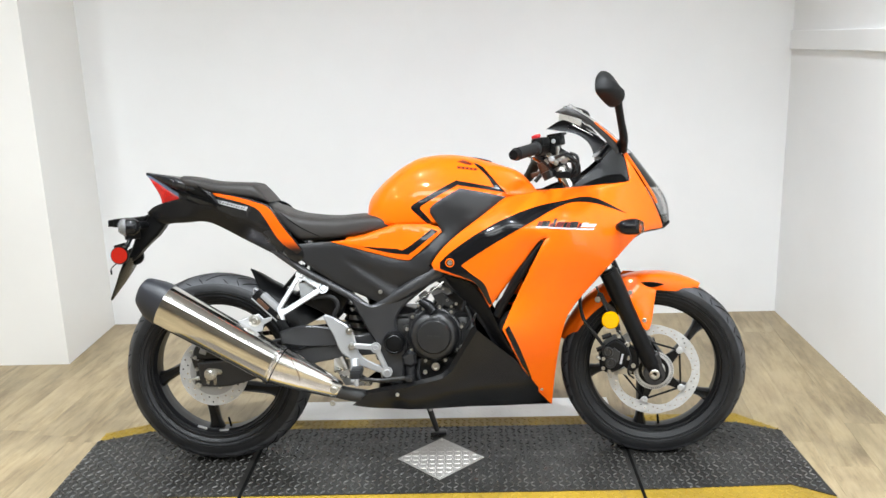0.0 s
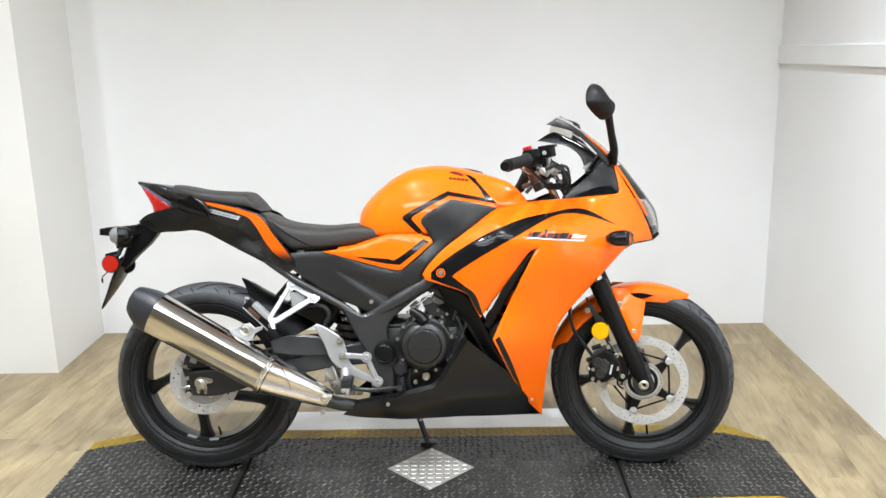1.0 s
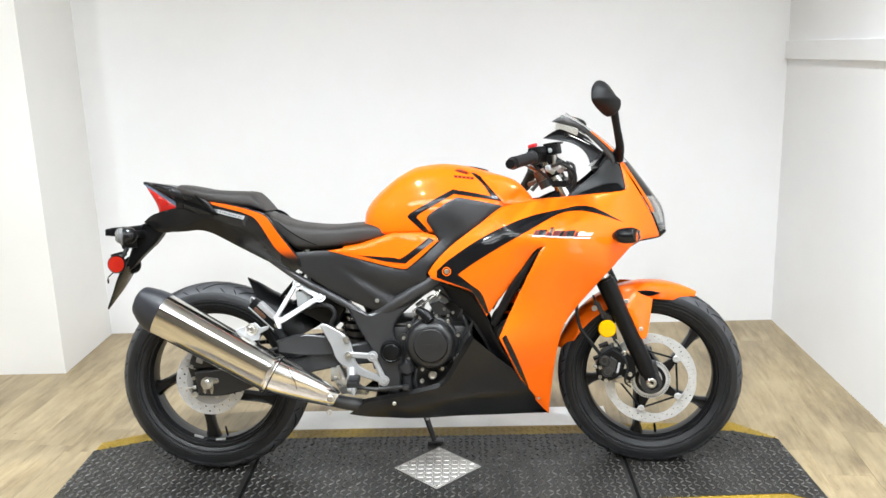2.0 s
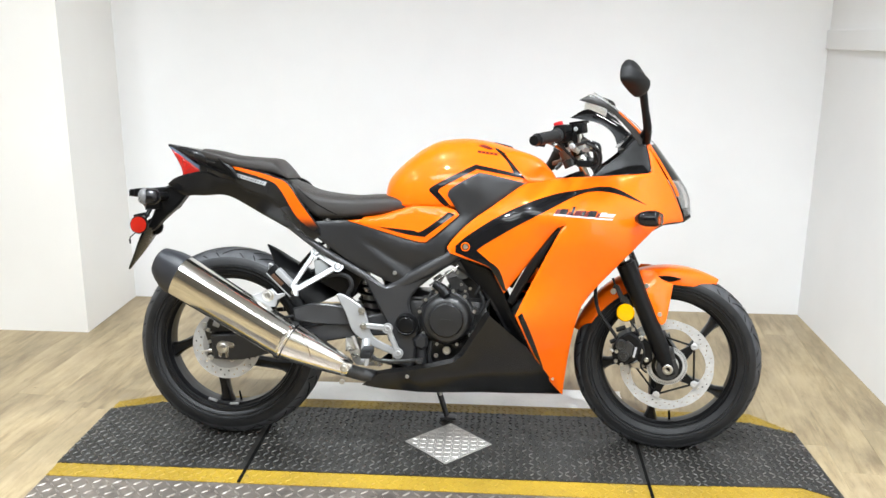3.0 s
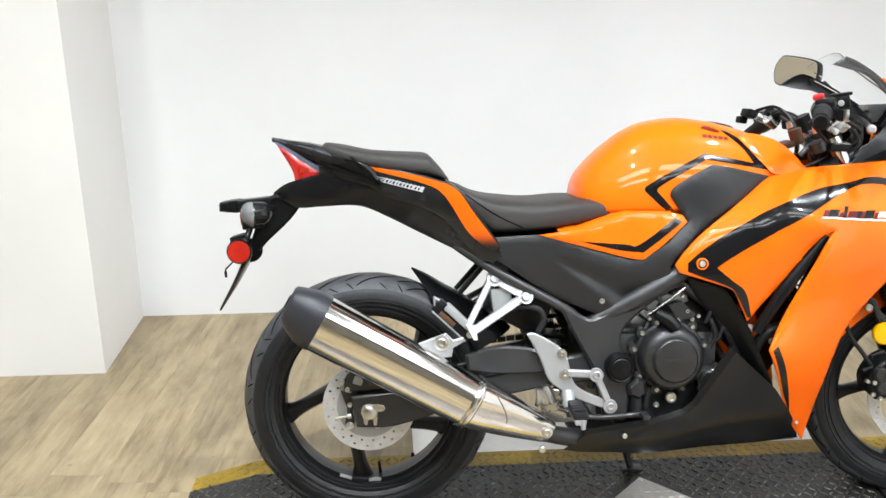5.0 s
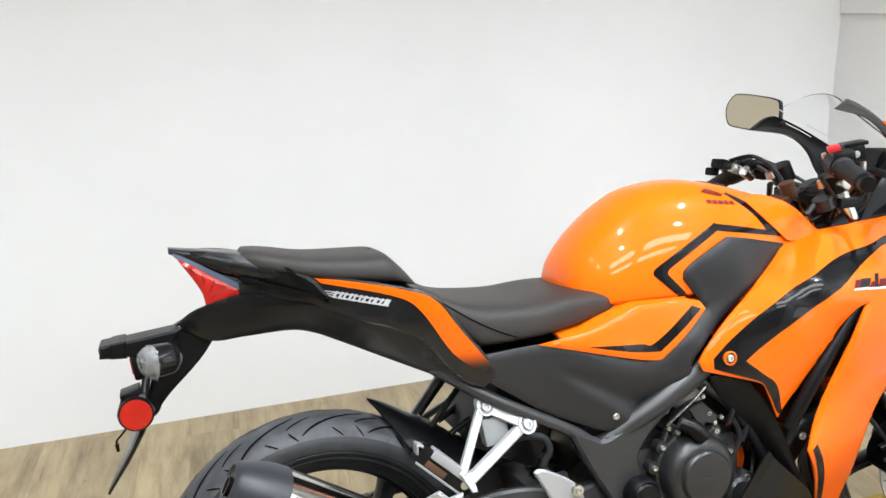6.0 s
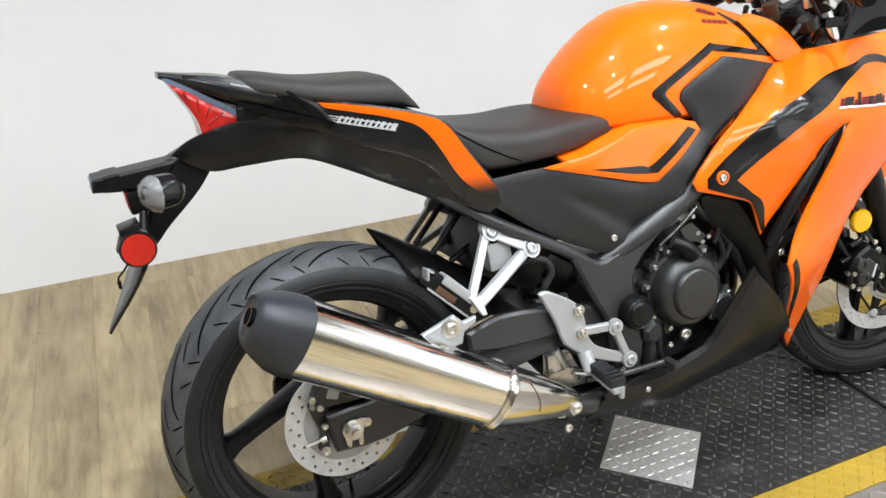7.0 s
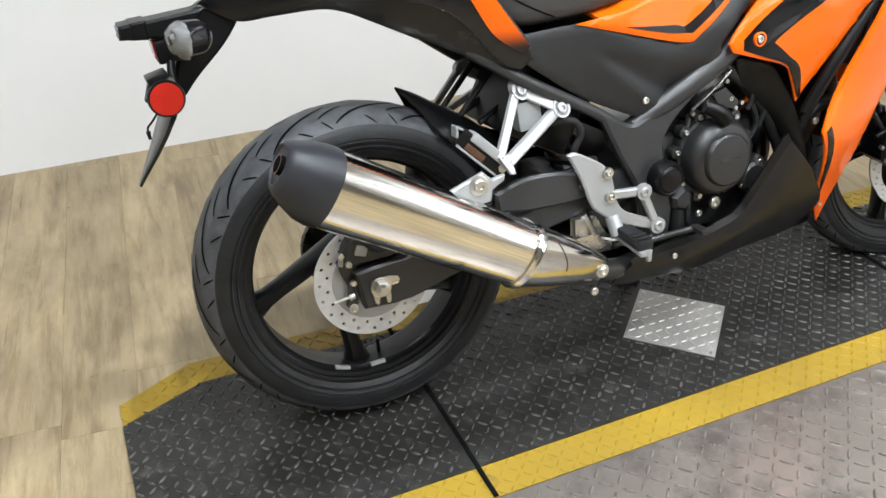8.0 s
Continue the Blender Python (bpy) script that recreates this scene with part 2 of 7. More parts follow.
def worn(name, col, under, rough, metal, amount, scale=14.0, spec=0.5):
    """Paint or coating scuffed through to what lies under it."""
    m, t, b = base(name)
    co = coords(t)
    n = node(t, "ShaderNodeTexNoise", Scale=scale, Detail=9.0, Roughness=0.72)
    big = node(t, "ShaderNodeTexNoise", Scale=2.6, Detail=3.0)
    t.links.new(co, n.inputs["Vector"])
    t.links.new(co, big.inputs["Vector"])
    mask = ramp(t, n.outputs[0], [(amount, (0, 0, 0)), (amount + 0.14, (1, 1, 1))])
    tone = ramp(t, big.outputs[0], [(0.3, tuple(c * 0.78 for c in col)), (0.7, tuple(min(1, c * 1.18) for c in col))])
    mix = t.nodes.new("ShaderNodeMix")
    mix.data_type = "RGBA"
    t.links.new(mask, mix.inputs[0])
    t.links.new(tone, mix.inputs[6])
    mix.inputs[7].default_value = (*under, 1)
    t.links.new(mix.outputs[2], b.inputs["Base Color"])
    r = t.nodes.new("ShaderNodeMapRange")
    r.inputs[3].default_value, r.inputs[4].default_value = rough - 0.1, rough + 0.12
    b.inputs["Specular IOR Level"].default_value = spec
    t.links.new(n.outputs[0], r.inputs[0])
    t.links.new(r.outputs[0], b.inputs["Roughness"])
    b.inputs["Metallic"].default_value = metal
    bp = node(t, "ShaderNodeBump", Strength=0.1, Distance=0.002)
    t.links.new(n.outputs[0], bp.inputs["Height"])
    t.links.new(bp.outputs[0], b.inputs["Normal"])
    return m


MAT_BLACK = worn("black_tread_coating", (0.0150, 0.0143, 0.0130), (0.048, 0.045, 0.040), 0.38, 0.0, 0.54, 26.0, 0.42)
MAT_BAR = worn("worn_tread_bars", (0.027, 0.0258, 0.0234), (0.11, 0.105, 0.095), 0.26, 0.0, 0.50, 20.0, 0.8)
STEEL_BAR = worn("polished_tread_bars", (0.42, 0.385, 0.35), (0.22, 0.20, 0.18), 0.28, 0.85, 0.52, 14.0)
YELLOW = worn("yellow_marking_paint", (0.27, 0.172, 0.011), (0.12, 0.085, 0.03), 0.5, 0.0, 0.60, 9.0)
TREAD_STEEL = worn("tread_steel", (0.275, 0.242, 0.214), (0.150, 0.130, 0.115), 0.40, 0.8, 0.48, 5.0)
PLATE_STEEL = worn("bright_tread_plate", (0.47, 0.45, 0.425), (0.33, 0.31, 0.29), 0.40, 0.6, 0.58, 10.0)
# rear sheet: the white wall's reflection is put into a paler base colour
REAR_STEEL = worn("wall_glare_tread_plate", (0.80, 0.80, 0.79), (0.55, 0.54, 0.52), 0.45, 0.35, 0.62, 8.0)


# ---------------------------------------------------------------- mesh helpers
def part(name, bm, material, parent=None, label="", smooth=True):
    me = bpy.data.meshes.new(name)
    bmesh.ops.recalc_face_normals(bm, faces=bm.faces)
    for f in bm.faces:
        f.smooth = smooth
    bm.to_mesh(me)
    bm.free()
    if smooth:
        me.set_sharp_from_angle(angle=radians(38))
    me.materials.append(material)
    ob = new(name, me)
    if parent is not None:
        ob.parent = parent
    if label:
        tagged(ob, label)
    return ob


def thing(name, label, category, group="", kind=""):
    return tagged(new(name), label, category, group, kind)


def merge(*bms):
    out = bmesh.new()
    for b in bms:
        me = bpy.data.meshes.new("tmp")
        b.to_mesh(me)
        b.free()
        out.from_mesh(me)
        bpy.data.meshes.remove(me)
    return out


def moved(bm, m):
    bmesh.ops.transform(bm, matrix=m, verts=bm.verts)
    return bm


def box(cx, cy, cz, sx, sy, sz, bevel=0.003, turn=None):
    bm = bmesh.new()
    bmesh.ops.create_cube(bm, size=1)
    bmesh.ops.scale(bm, vec=(sx, sy, sz), verts=bm.verts)
    if bevel:
        bmesh.ops.bevel(bm, geom=list(bm.edges), offset=min(bevel, 0.45 * min(sx, sy, sz)), segments=2, profile=0.6, affect="EDGES")
    m = pose(cx, cy, cz) if turn is None else pose(cx, cy, cz, *turn)
    return moved(bm, m)


def rounded(pts, n=5, sharp=42):
    """A closed outline with curves through its points, kept sharp where it turns hard."""
    p = [Vector(q) for q in pts]
    k = len(p)
    hard = []
    for i in range(k):
        a, b = p[i] - p[i - 1], p[(i + 1) % k] - p[i]
        hard.append(a.angle(b, 0) > radians(sharp))
    out = []
    for i in range(k):
        p1, p2 = p[i], p[(i + 1) % k]
        p0 = p[i - 1] if not hard[i] else p1 - (p2 - p1) * 0.5
        p3 = p[(i + 2) % k] if not hard[(i + 1) % k] else p2 + (p2 - p1) * 0.5
        steps = n if (p2 - p1).length > 0.012 else 2
        for j in range(steps):
            t = j / steps
            out.append(0.5 * (2 * p1 + (p2 - p0) * t + (2 * p0 - 5 * p1 + 4 * p2 - p3) * t * t + (3 * p1 - p0 - 3 * p2 + p3) * t ** 3))
    return out


def inside(x, z, poly):
    hit = False
    j = len(poly) - 1
    for i in range(len(poly)):
        a, b = poly[i], poly[j]
        if (a[1] > z) != (b[1] > z) and x < (b[0] - a[0]) * (z - a[1]) / (b[1] - a[1]) + a[0]:
            hit = not hit
        j = i
    return hit


def spline(ctrl):
    """A thin-plate surface w(x, z) through a handful of widths (x, z, w)."""
    c = np.array(ctrl, float)
    k = len(c)

    def u(r):
        return np.where(r > 1e-9, r * r * np.log(np.maximum(r, 1e-9)), 0)

    a = np.zeros((k + 3, k + 3))
    d = np.hypot(c[:, None, 0] - c[None, :, 0], c[:, None, 1] - c[None, :, 1])
    a[:k, :k] = u(d) + np.eye(k) * 1e-5
    a[:k, k:] = np.c_[np.ones(k), c[:, :2]]
    a[k:, :k] = a[:k, k:].T
    s = np.linalg.solve(a, np.r_[c[:, 2], 0, 0, 0])

    def w(x, z):
        return float(s[:k] @ u(np.hypot(c[:, 0] - x, c[:, 1] - z)) + s[k] + s[k + 1] * x + s[k + 2] * z)

    return w


def panel_mesh(outline, width, s=-1, thick=0.004, off=0.0, roll=0.003, step=0.022, n=5, sharp=42):
    """A curved shell: its outline in the side view, its distance from the middle plane by width(x, z), with rolled edges."""
    from mathutils.geometry import delaunay_2d_cdt
    w = width if callable(width) else spline(width)
    o = rounded(outline, n, sharp)
    k = len(o)
    area = sum(o[i - 1][0] * o[i][1] - o[i][0] * o[i - 1][1] for i in range(k))
    sign = 1 if area > 0 else -1
    pts = list(o)
    ring = []
    if roll:
        r = 0.006
        for i in range(k):
            d = (o[(i + 1) % k] - o[i - 1])
            if d.length < 1e-6:
                continue
            nrm = Vector((-d.y, d.x)).normalized() * sign
            q = o[i] + nrm * r
            if inside(q.x, q.y, o) and min((q - e).length for e in o) > r * 0.8:
                ring.append(q)
    xs, zs = [q.x for q in o], [q.y for q in o]
    x = min(xs) + step * 0.37
    while x < max(xs):
        z = min(zs) + step * 0.41
        while z < max(zs):
            q = Vector((x, z))
            if inside(x, z, o) and min((q - e).length for e in o) > 0.55 * step:
                ring.append(q)
            z += step
        x += step
    pts += ring
    vs, _, fs, *_ = delaunay_2d_cdt(pts, [], [list(range(k))], 1, 1e-5)
    bm = bmesh.new()
    key = {(round(q.x, 5), round(q.y, 5)) for q in o}
    outer, inner = [], []
    for v in vs:
        drop = roll if (round(v.x, 5), round(v.y, 5)) in key else 0
        ww = w(v.x, v.y) + off
        outer.append(bm.verts.new((v.x, s * (ww - drop), v.y)))
        inner.append(bm.verts.new((v.x, s * (ww - thick - drop), v.y)))
    for f in fs:
        try:
            bm.faces.new([outer[i] for i in f])
            bm.faces.new([inner[i] for i in reversed(f)])
        except ValueError:
            pass
    count = {}
    for f in fs:
        for i in range(len(f)):
            e = (f[i], f[(i + 1) % len(f)])
            count[tuple(sorted(e))] = count.get(tuple(sorted(e)), 0) + 1
    for (a, b), c in count.items():
        if c == 1:
            bm.faces.new([outer[a], outer[b], inner[b], inner[a]])
    return bm


def prism(outline, y0, y1, bevel=0.002, n=4, sharp=42):
    """A plate with the outline in the side view, from y0 to y1."""
    o = rounded(outline, n, sharp) if n > 1 else [Vector(q) for q in outline]
    bm = bmesh.new()
    a = [bm.verts.new((q.x, y0, q.y)) for q in o]
    f = bm.faces.new(a)
    ex = bmesh.ops.extrude_face_region(bm, geom=[f])
    bmesh.ops.translate(bm, vec=(0, y1 - y0, 0), verts=[v for v in ex["geom"] if isinstance(v, bmesh.types.BMVert)])
    if bevel:
        rim = [e for e in bm.edges if len(e.link_faces) == 2 and e.calc_face_angle(0) > 0.9 and abs(e.verts[0].co.y - e.verts[1].co.y) < 1e-6]
        bmesh.ops.bevel(bm, geom=rim, offset=bevel, segments=1, affect="EDGES")
    big = [f for f in bm.faces if len(f.verts) > 4]
    bmesh.ops.triangulate(bm, faces=big)
    return bm


def loft(rings, caps=True, closed=True):
    bm = bmesh.new()
    vs = [[bm.verts.new(p) for p in r] for r in rings]
    m = len(rings[0])
    for a, b in zip(vs, vs[1:]):
        for i in range(m if closed else m - 1):
            j = (i + 1) % m
            bm.faces.new((a[i], a[j], b[j], b[i]))
    if caps:
        for r in (vs[0], vs[-1]):
            if len(set(tuple(round(c, 5) for c in v.co) for v in r)) > 2:
                bm.faces.new(r)
    bmesh.ops.remove_doubles(bm, verts=bm.verts, dist=1e-5)
    return bm


def curve_points(pts, n=6):
    p = [Vector(q) for q in pts]
    out = []
    for i in range(len(p) - 1):
        p0, p1, p2, p3 = p[max(i - 1, 0)], p[i], p[i + 1], p[min(i + 2, len(p) - 1)]
        for j in range(n):
            t = j / n
            out.append(0.5 * (2 * p1 + (p2 - p0) * t + (2 * p0 - 5 * p1 + 4 * p2 - p3) * t * t + (3 * p1 - p0 - 3 * p2 + p3) * t ** 3))
    return out + [p[-1]]


def tube(pts, r, seg=12, n=6, flat=1.0):
    """A swept tube; r is one radius or one a point."""
    p = curve_points(pts, n) if len(pts) > 2 else [Vector(q) for q in pts]
    if not isinstance(r, (int, float)):
        src = np.linspace(0, 1, len(r))
        rr = np.interp(np.linspace(0, 1, len(p)), src, r)
    else:
        rr = [r] * len(p)
    rings = []
    up = None
    for i, q in enumerate(p):
        d = (p[min(i + 1, len(p) - 1)] - p[max(i - 1, 0)]).normalized()
        if up is None:
            up = d.orthogonal().normalized()
        up = (up - d * up.dot(d)).normalized()
        side = d.cross(up)
        rings.append([q + (up * math.cos(a) + side * math.sin(a) * flat) * rr[i] for a in np.linspace(0, 2 * math.pi, seg, endpoint=False)])
    return loft(rings)


def lathe(profile, centre, seg=64, closed=False):
    """A solid of revolution about an axle along y: profile of (radius, y)."""
    rings = []
    prof = list(profile) + ([profile[0]] if closed else [])
    for r, y in prof:
        rings.append([(centre[0] + r * math.cos(a), centre[1] + y, centre[2] + r * math.sin(a)) for a in np.linspace(0, 2 * math.pi, seg, endpoint=False)])
    return loft(rings, caps=not closed)


def bolt(x, y, z, r=0.007, h=0.006, s=-1, seg=16):
    """A socket-head bolt whose head faces away from the middle plane."""
    prof = [(r, 0), (r, s * h * 0.75), (r * 0.82, s * h), (r * 0.5, s * h), (r * 0.45, s * h * 0.45), (0.0001, s * h * 0.45)]
    return lathe(prof, (x, y, z), seg)


def body_loft(stations, power=2.5, seg=28, low=0.25):
    """Closed body along x from stations (x, half width, bottom, top); the section is a rounded box."""
    st = np.array(stations, float)
    xs = []
    for a, b in zip(st[:, 0], st[1:, 0]):
        xs += list(np.linspace(a, b, 5)[:-1])
    xs.append(st[-1, 0])
    rings = []
    for x in xs:
        w, lo, hi = (smooth_at(st[:, 0], st[:, k], x) for k in (1, 2, 3))
        mid = lo + (hi - lo) * low
        ring = []
        for a in np.linspace(0, 2 * math.pi, seg, endpoint=False):
            c, s = math.cos(a), math.sin(a)
            y = w * math.copysign(abs(c) ** (2 / power), c)
            h = (hi - mid) if s > 0 else (mid - lo)
            ring.append((x, y, mid + h * math.copysign(abs(s) ** (2 / power), s)))
        rings.append(ring)
    return loft(rings)


def smooth_at(xs, ys, x):
    """Monotone-ish cubic through (xs, ys)."""
    i = int(np.clip(np.searchsorted(xs, x) - 1, 0, len(xs) - 2))
    h = xs[i + 1] - xs[i]
    t = (x - xs[i]) / h

    def slope(k):
        if k == 0 or k == len(xs) - 1:
            j = min(k, len(xs) - 2)
            return (ys[j + 1] - ys[j]) / (xs[j + 1] - xs[j])
        a, b = (ys[k] - ys[k - 1]) / (xs[k] - xs[k - 1]), (ys[k + 1] - ys[k]) / (xs[k + 1] - xs[k])
        return 0 if a * b <= 0 else 2 * a * b / (a + b)

    m0, m1 = slope(i), slope(i + 1)
    return float(ys[i] * (2 * t ** 3 - 3 * t * t + 1) + h * m0 * (t ** 3 - 2 * t * t + t) + ys[i + 1] * (3 * t * t - 2 * t ** 3) + h * m1 * (t ** 3 - t * t))


# ---------------------------------------------------------------- room
BACK, RIGHT, COL_X, COL_Y, FLOOR, CEIL = 1.385, 2.25, -0.91, 0.875, -0.012, 2.75


def wall(name, x0, x1, y0, y1, z0=FLOOR - 0.1, z1=CEIL, label="plain white painted wall", material=None):
    ob = part(name, box((x0 + x1) / 2, (y0 + y1) / 2, (z0 + z1) / 2, x1 - x0, y1 - y0, z1 - z0, 0), material or WALL, None, smooth=False)
    return tagged(ob, label, "wall", kind="structure")


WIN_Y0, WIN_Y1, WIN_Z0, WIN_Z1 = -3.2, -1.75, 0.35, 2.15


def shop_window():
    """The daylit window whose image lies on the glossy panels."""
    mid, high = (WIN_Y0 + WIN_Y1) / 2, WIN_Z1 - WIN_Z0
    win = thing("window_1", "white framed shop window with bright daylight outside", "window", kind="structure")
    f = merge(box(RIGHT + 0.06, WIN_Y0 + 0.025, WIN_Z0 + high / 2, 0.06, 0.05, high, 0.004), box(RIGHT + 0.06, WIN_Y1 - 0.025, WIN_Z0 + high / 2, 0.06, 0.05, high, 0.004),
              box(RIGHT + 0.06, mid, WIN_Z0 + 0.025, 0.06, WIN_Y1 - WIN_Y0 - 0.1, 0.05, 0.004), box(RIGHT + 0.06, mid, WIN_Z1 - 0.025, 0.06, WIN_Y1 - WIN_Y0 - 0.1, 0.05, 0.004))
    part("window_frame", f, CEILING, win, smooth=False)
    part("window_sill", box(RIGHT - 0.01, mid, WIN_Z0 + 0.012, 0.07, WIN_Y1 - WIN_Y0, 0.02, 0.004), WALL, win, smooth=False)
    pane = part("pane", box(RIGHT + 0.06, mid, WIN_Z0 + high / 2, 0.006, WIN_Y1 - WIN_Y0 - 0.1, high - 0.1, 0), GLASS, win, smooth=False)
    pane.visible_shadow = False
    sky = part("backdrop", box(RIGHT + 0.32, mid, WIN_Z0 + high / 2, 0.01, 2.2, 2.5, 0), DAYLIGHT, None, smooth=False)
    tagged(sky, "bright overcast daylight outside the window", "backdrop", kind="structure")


def room():
    wall("wall_north", COL_X, RIGHT, BACK, BACK + 0.15)
    wall("wall_column", -3.4, COL_X, COL_Y, BACK + 0.15, material=COLUMN, label="white painted wall projection beside the display bay")
    wall("wall_east", RIGHT, RIGHT + 0.15, WIN_Y1, BACK + 0.15)
    wall("wall_east_far", RIGHT, RIGHT + 0.15, -5.2, WIN_Y0)
    wall("wall_east_sill", RIGHT, RIGHT + 0.15, WIN_Y0, WIN_Y1, z1=WIN_Z0)
    wall("wall_east_lintel", RIGHT, RIGHT + 0.15, WIN_Y0, WIN_Y1, z0=WIN_Z1)
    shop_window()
    wall("wall_west", -3.55, -3.4, -5.2, BACK + 0.15, label="plain cream far wall", material=CREAM)
    wall("wall_south", -3.55, RIGHT + 0.15, -5.35, -5.2, label="unseen far wall, dark grey for the dim showroom", material=FAR_WALL)
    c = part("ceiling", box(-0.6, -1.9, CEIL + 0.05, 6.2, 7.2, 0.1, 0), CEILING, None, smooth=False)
    tagged(c, "white ceiling, darkened in colour to hold back bounce light", "ceiling", kind="structure")
    t = part("trim", box(RIGHT - 0.006, BACK - 1.5, 1.237 + 1.5 * 0.022, 0.012, 3.0 - 0.006, 0.078, 0.003, (-1.26, 0, 0)), WALL, None, smooth=False)
    tagged(t, "white wooden rail along the side wall", "trim", kind="structure")


def cut_to(pts, x0, x1, y0, y1):
    """The part of a flat outline that lies inside a rectangle."""
    out = [(v.x, v.y) for v in pts]
    for axis, sign, lim in ((0, 1, x0), (0, -1, x1), (1, 1, y0), (1, -1, y1)):
        kept = []
        for p, q in zip(out, out[1:] + out[:1]):
            d, e = sign * (p[axis] - lim), sign * (q[axis] - lim)
            if d >= 0:
                kept.append(p)
            if (d < 0) != (e < 0):
                t = d / (d - e)
                kept.append((p[0] + (q[0] - p[0]) * t, p[1] + (q[1] - p[1]) * t))
        out = kept
    return out


def floor():
    base_floor = part("floor", box(-0.6, -1.9, FLOOR - 0.06, 6.2, 7.2, 0.112, 0), GAP, None, smooth=False)
    tagged(base_floor, "greyish oak vinyl plank floor", "floor", kind="structure")
    rng = random.Random(4)
    wide, long, turn = 0.148, 1.22, -4.7
    lay = Matrix.Rotation(radians(turn), 4, "Z")
    shared = None
    x = -4.3
    while x < RIGHT + 0.6:
        y = -5.8 + rng.uniform(-1.2, 0)
        while y < BACK + 0.5:
            m = Matrix.Translation((0, 0, FLOOR - 0.003 + rng.uniform(-0.0002, 0.0002))) @ lay @ Matrix.Translation((x + wide / 2, y + long / 2, 0))
            whole = [m @ Vector((i * (wide - 0.0006) / 2, j * (long - 0.0006) / 2, 0)) for i, j in ((-1, -1), (1, -1), (1, 1), (-1, 1))]
            left = cut_to(whole, -3.4, RIGHT, -5.2, BACK)
            y += long
            if len(left) < 3:
                continue
            uncut = left == [(v.x, v.y) for v in whole]
            me = shared if uncut else None
            if me is None:
                back = m.inverted()
                flat = [back @ Vector((u, v, m.translation.z)) for u, v in left]
                n = len(flat)
                me = bpy.data.meshes.new("plank")
                me.from_pydata([(v.x, v.y, h) for h in (-0.003, 0.003) for v in flat], [], [tuple(range(n))[::-1], tuple(range(n, 2 * n))] + [(i, (i + 1) % n, n + (i + 1) % n, n + i) for i in range(n)])
                me.materials.append(WOOD)
                if uncut:
                    shared = me
            ob = new("plank", me)
            ob.parent = base_floor
            ob.matrix_world = m
        x += wide


def lamps():
    for x, y, power in [(x, y, power * part_on) for y, power in LAMP_ROWS for x, part_on in LAMP_COLUMNS]:
        lamp = thing("ceiling_light", "round white recessed downlight, switched on", "ceiling light", "ceiling lights")
        lamp.location = (x, y, CEIL)
        ring = moved(lathe([(0.075, 0.0), (0.072, -0.016), (0.045, -0.022), (0.045, 0.0)], (0, 0, 0), 32, closed=True), pose(0, 0, 0, 90, 0, 0))
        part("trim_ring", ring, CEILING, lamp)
        part("diffuser", moved(lathe([(0.0445, -0.010), (0.03, -0.014), (0.001, -0.015)], (0, 0, 0), 32), pose(0, 0, 0, 90, 0, 0)), GLOW, lamp, "glowing white diffuser")
        data = bpy.data.lights.new("lamp_light", "AREA")
        data.shape, data.size, data.energy = "DISK", 0.075, power
        data.color = LAMP_COLOUR
        data.spread = radians(125)
        ob = new("lamp_light", data)
        ob.location = (x, y, CEIL - 0.026)
    for x, y in PANEL_SPOTS:
        lamp = thing("ceiling_panel_light", "long white ceiling panel light, switched on", "ceiling light", "ceiling panels")
        lamp.location = (x, y, CEIL)
        rim = merge(box(0, 0.305, -0.02, 1.24, 0.02, 0.04, 0.004), box(0, -0.305, -0.02, 1.24, 0.02, 0.04, 0.004), box(0.61, 0, -0.02, 0.02, 0.59, 0.04, 0.004), box(-0.61, 0, -0.02, 0.02, 0.59, 0.04, 0.004))
        part("frame", rim, CEILING, lamp, smooth=False)
        part("diffuser", box(0, 0, -0.018, 1.2, 0.59, 0.012, 0.002), PANEL_GLOW, lamp, "glowing white diffuser", smooth=False)


# ---------------------------------------------------------------- lift platform
def tread_bars(bm, x0, x1, y0, y1, z, pitch, long, wide, high, keep=None):
    """Raised lozenges in alternate directions."""
    rows = int((y1 - y0) / pitch)
    cols = int((x1 - x0) / pitch)
    for r in range(rows):
        for c in range(cols):
            x, y = x0 + (c + 0.5) * pitch, y0 + (r + 0.5) * pitch
            if keep and not keep(x, y):
                continue
            a = radians(45 if (r + c) % 2 else -45)
            ca, sa = math.cos(a), math.sin(a)
            ring = [(-long / 2, 0), (-long / 5, -wide / 2), (long / 5, -wide / 2), (long / 2, 0), (long / 5, wide / 2), (-long / 5, wide / 2)]
            low = [bm.verts.new((x + u * ca - v * sa, y + u * sa + v * ca, z)) for u, v in ring]
            top = [bm.verts.new((x + 0.80 * u * ca - 0.32 * v * sa, y + 0.80 * u * sa + 0.32 * v * ca, z + high)) for u, v in ring]
            for i in range(6):
                bm.faces.new((low[i], low[(i + 1) % 6], top[(i + 1) % 6], top[i]))
            bm.faces.new(top)


def flat_plate(outline, z0, z1):
    bm = bmesh.new()
    f = bm.faces.new([bm.verts.new((x, y, z0)) for x, y in outline])
    ex = bmesh.ops.extrude_face_region(bm, geom=[f])
    bmesh.ops.translate(bm, vec=(0, 0, z1 - z0), verts=[v for v in ex["geom"] if isinstance(v, bmesh.types.BMVert)])
    return bm


LIFT = [(-0.475, -0.335), (-0.475, 0.185), (-0.325, 0.262), (1.735, 0.262), (1.845, 0.135), (1.862, -0.315), (1.78, -0.335)]
MAT_IN = [(-0.4765, -0.262), (-0.4765, 0.118), (-0.312, 0.187), (1.712, 0.187), (1.8475, 0.118), (1.8635, -0.305), (1.757, -0.235), (1.3, -0.252)]


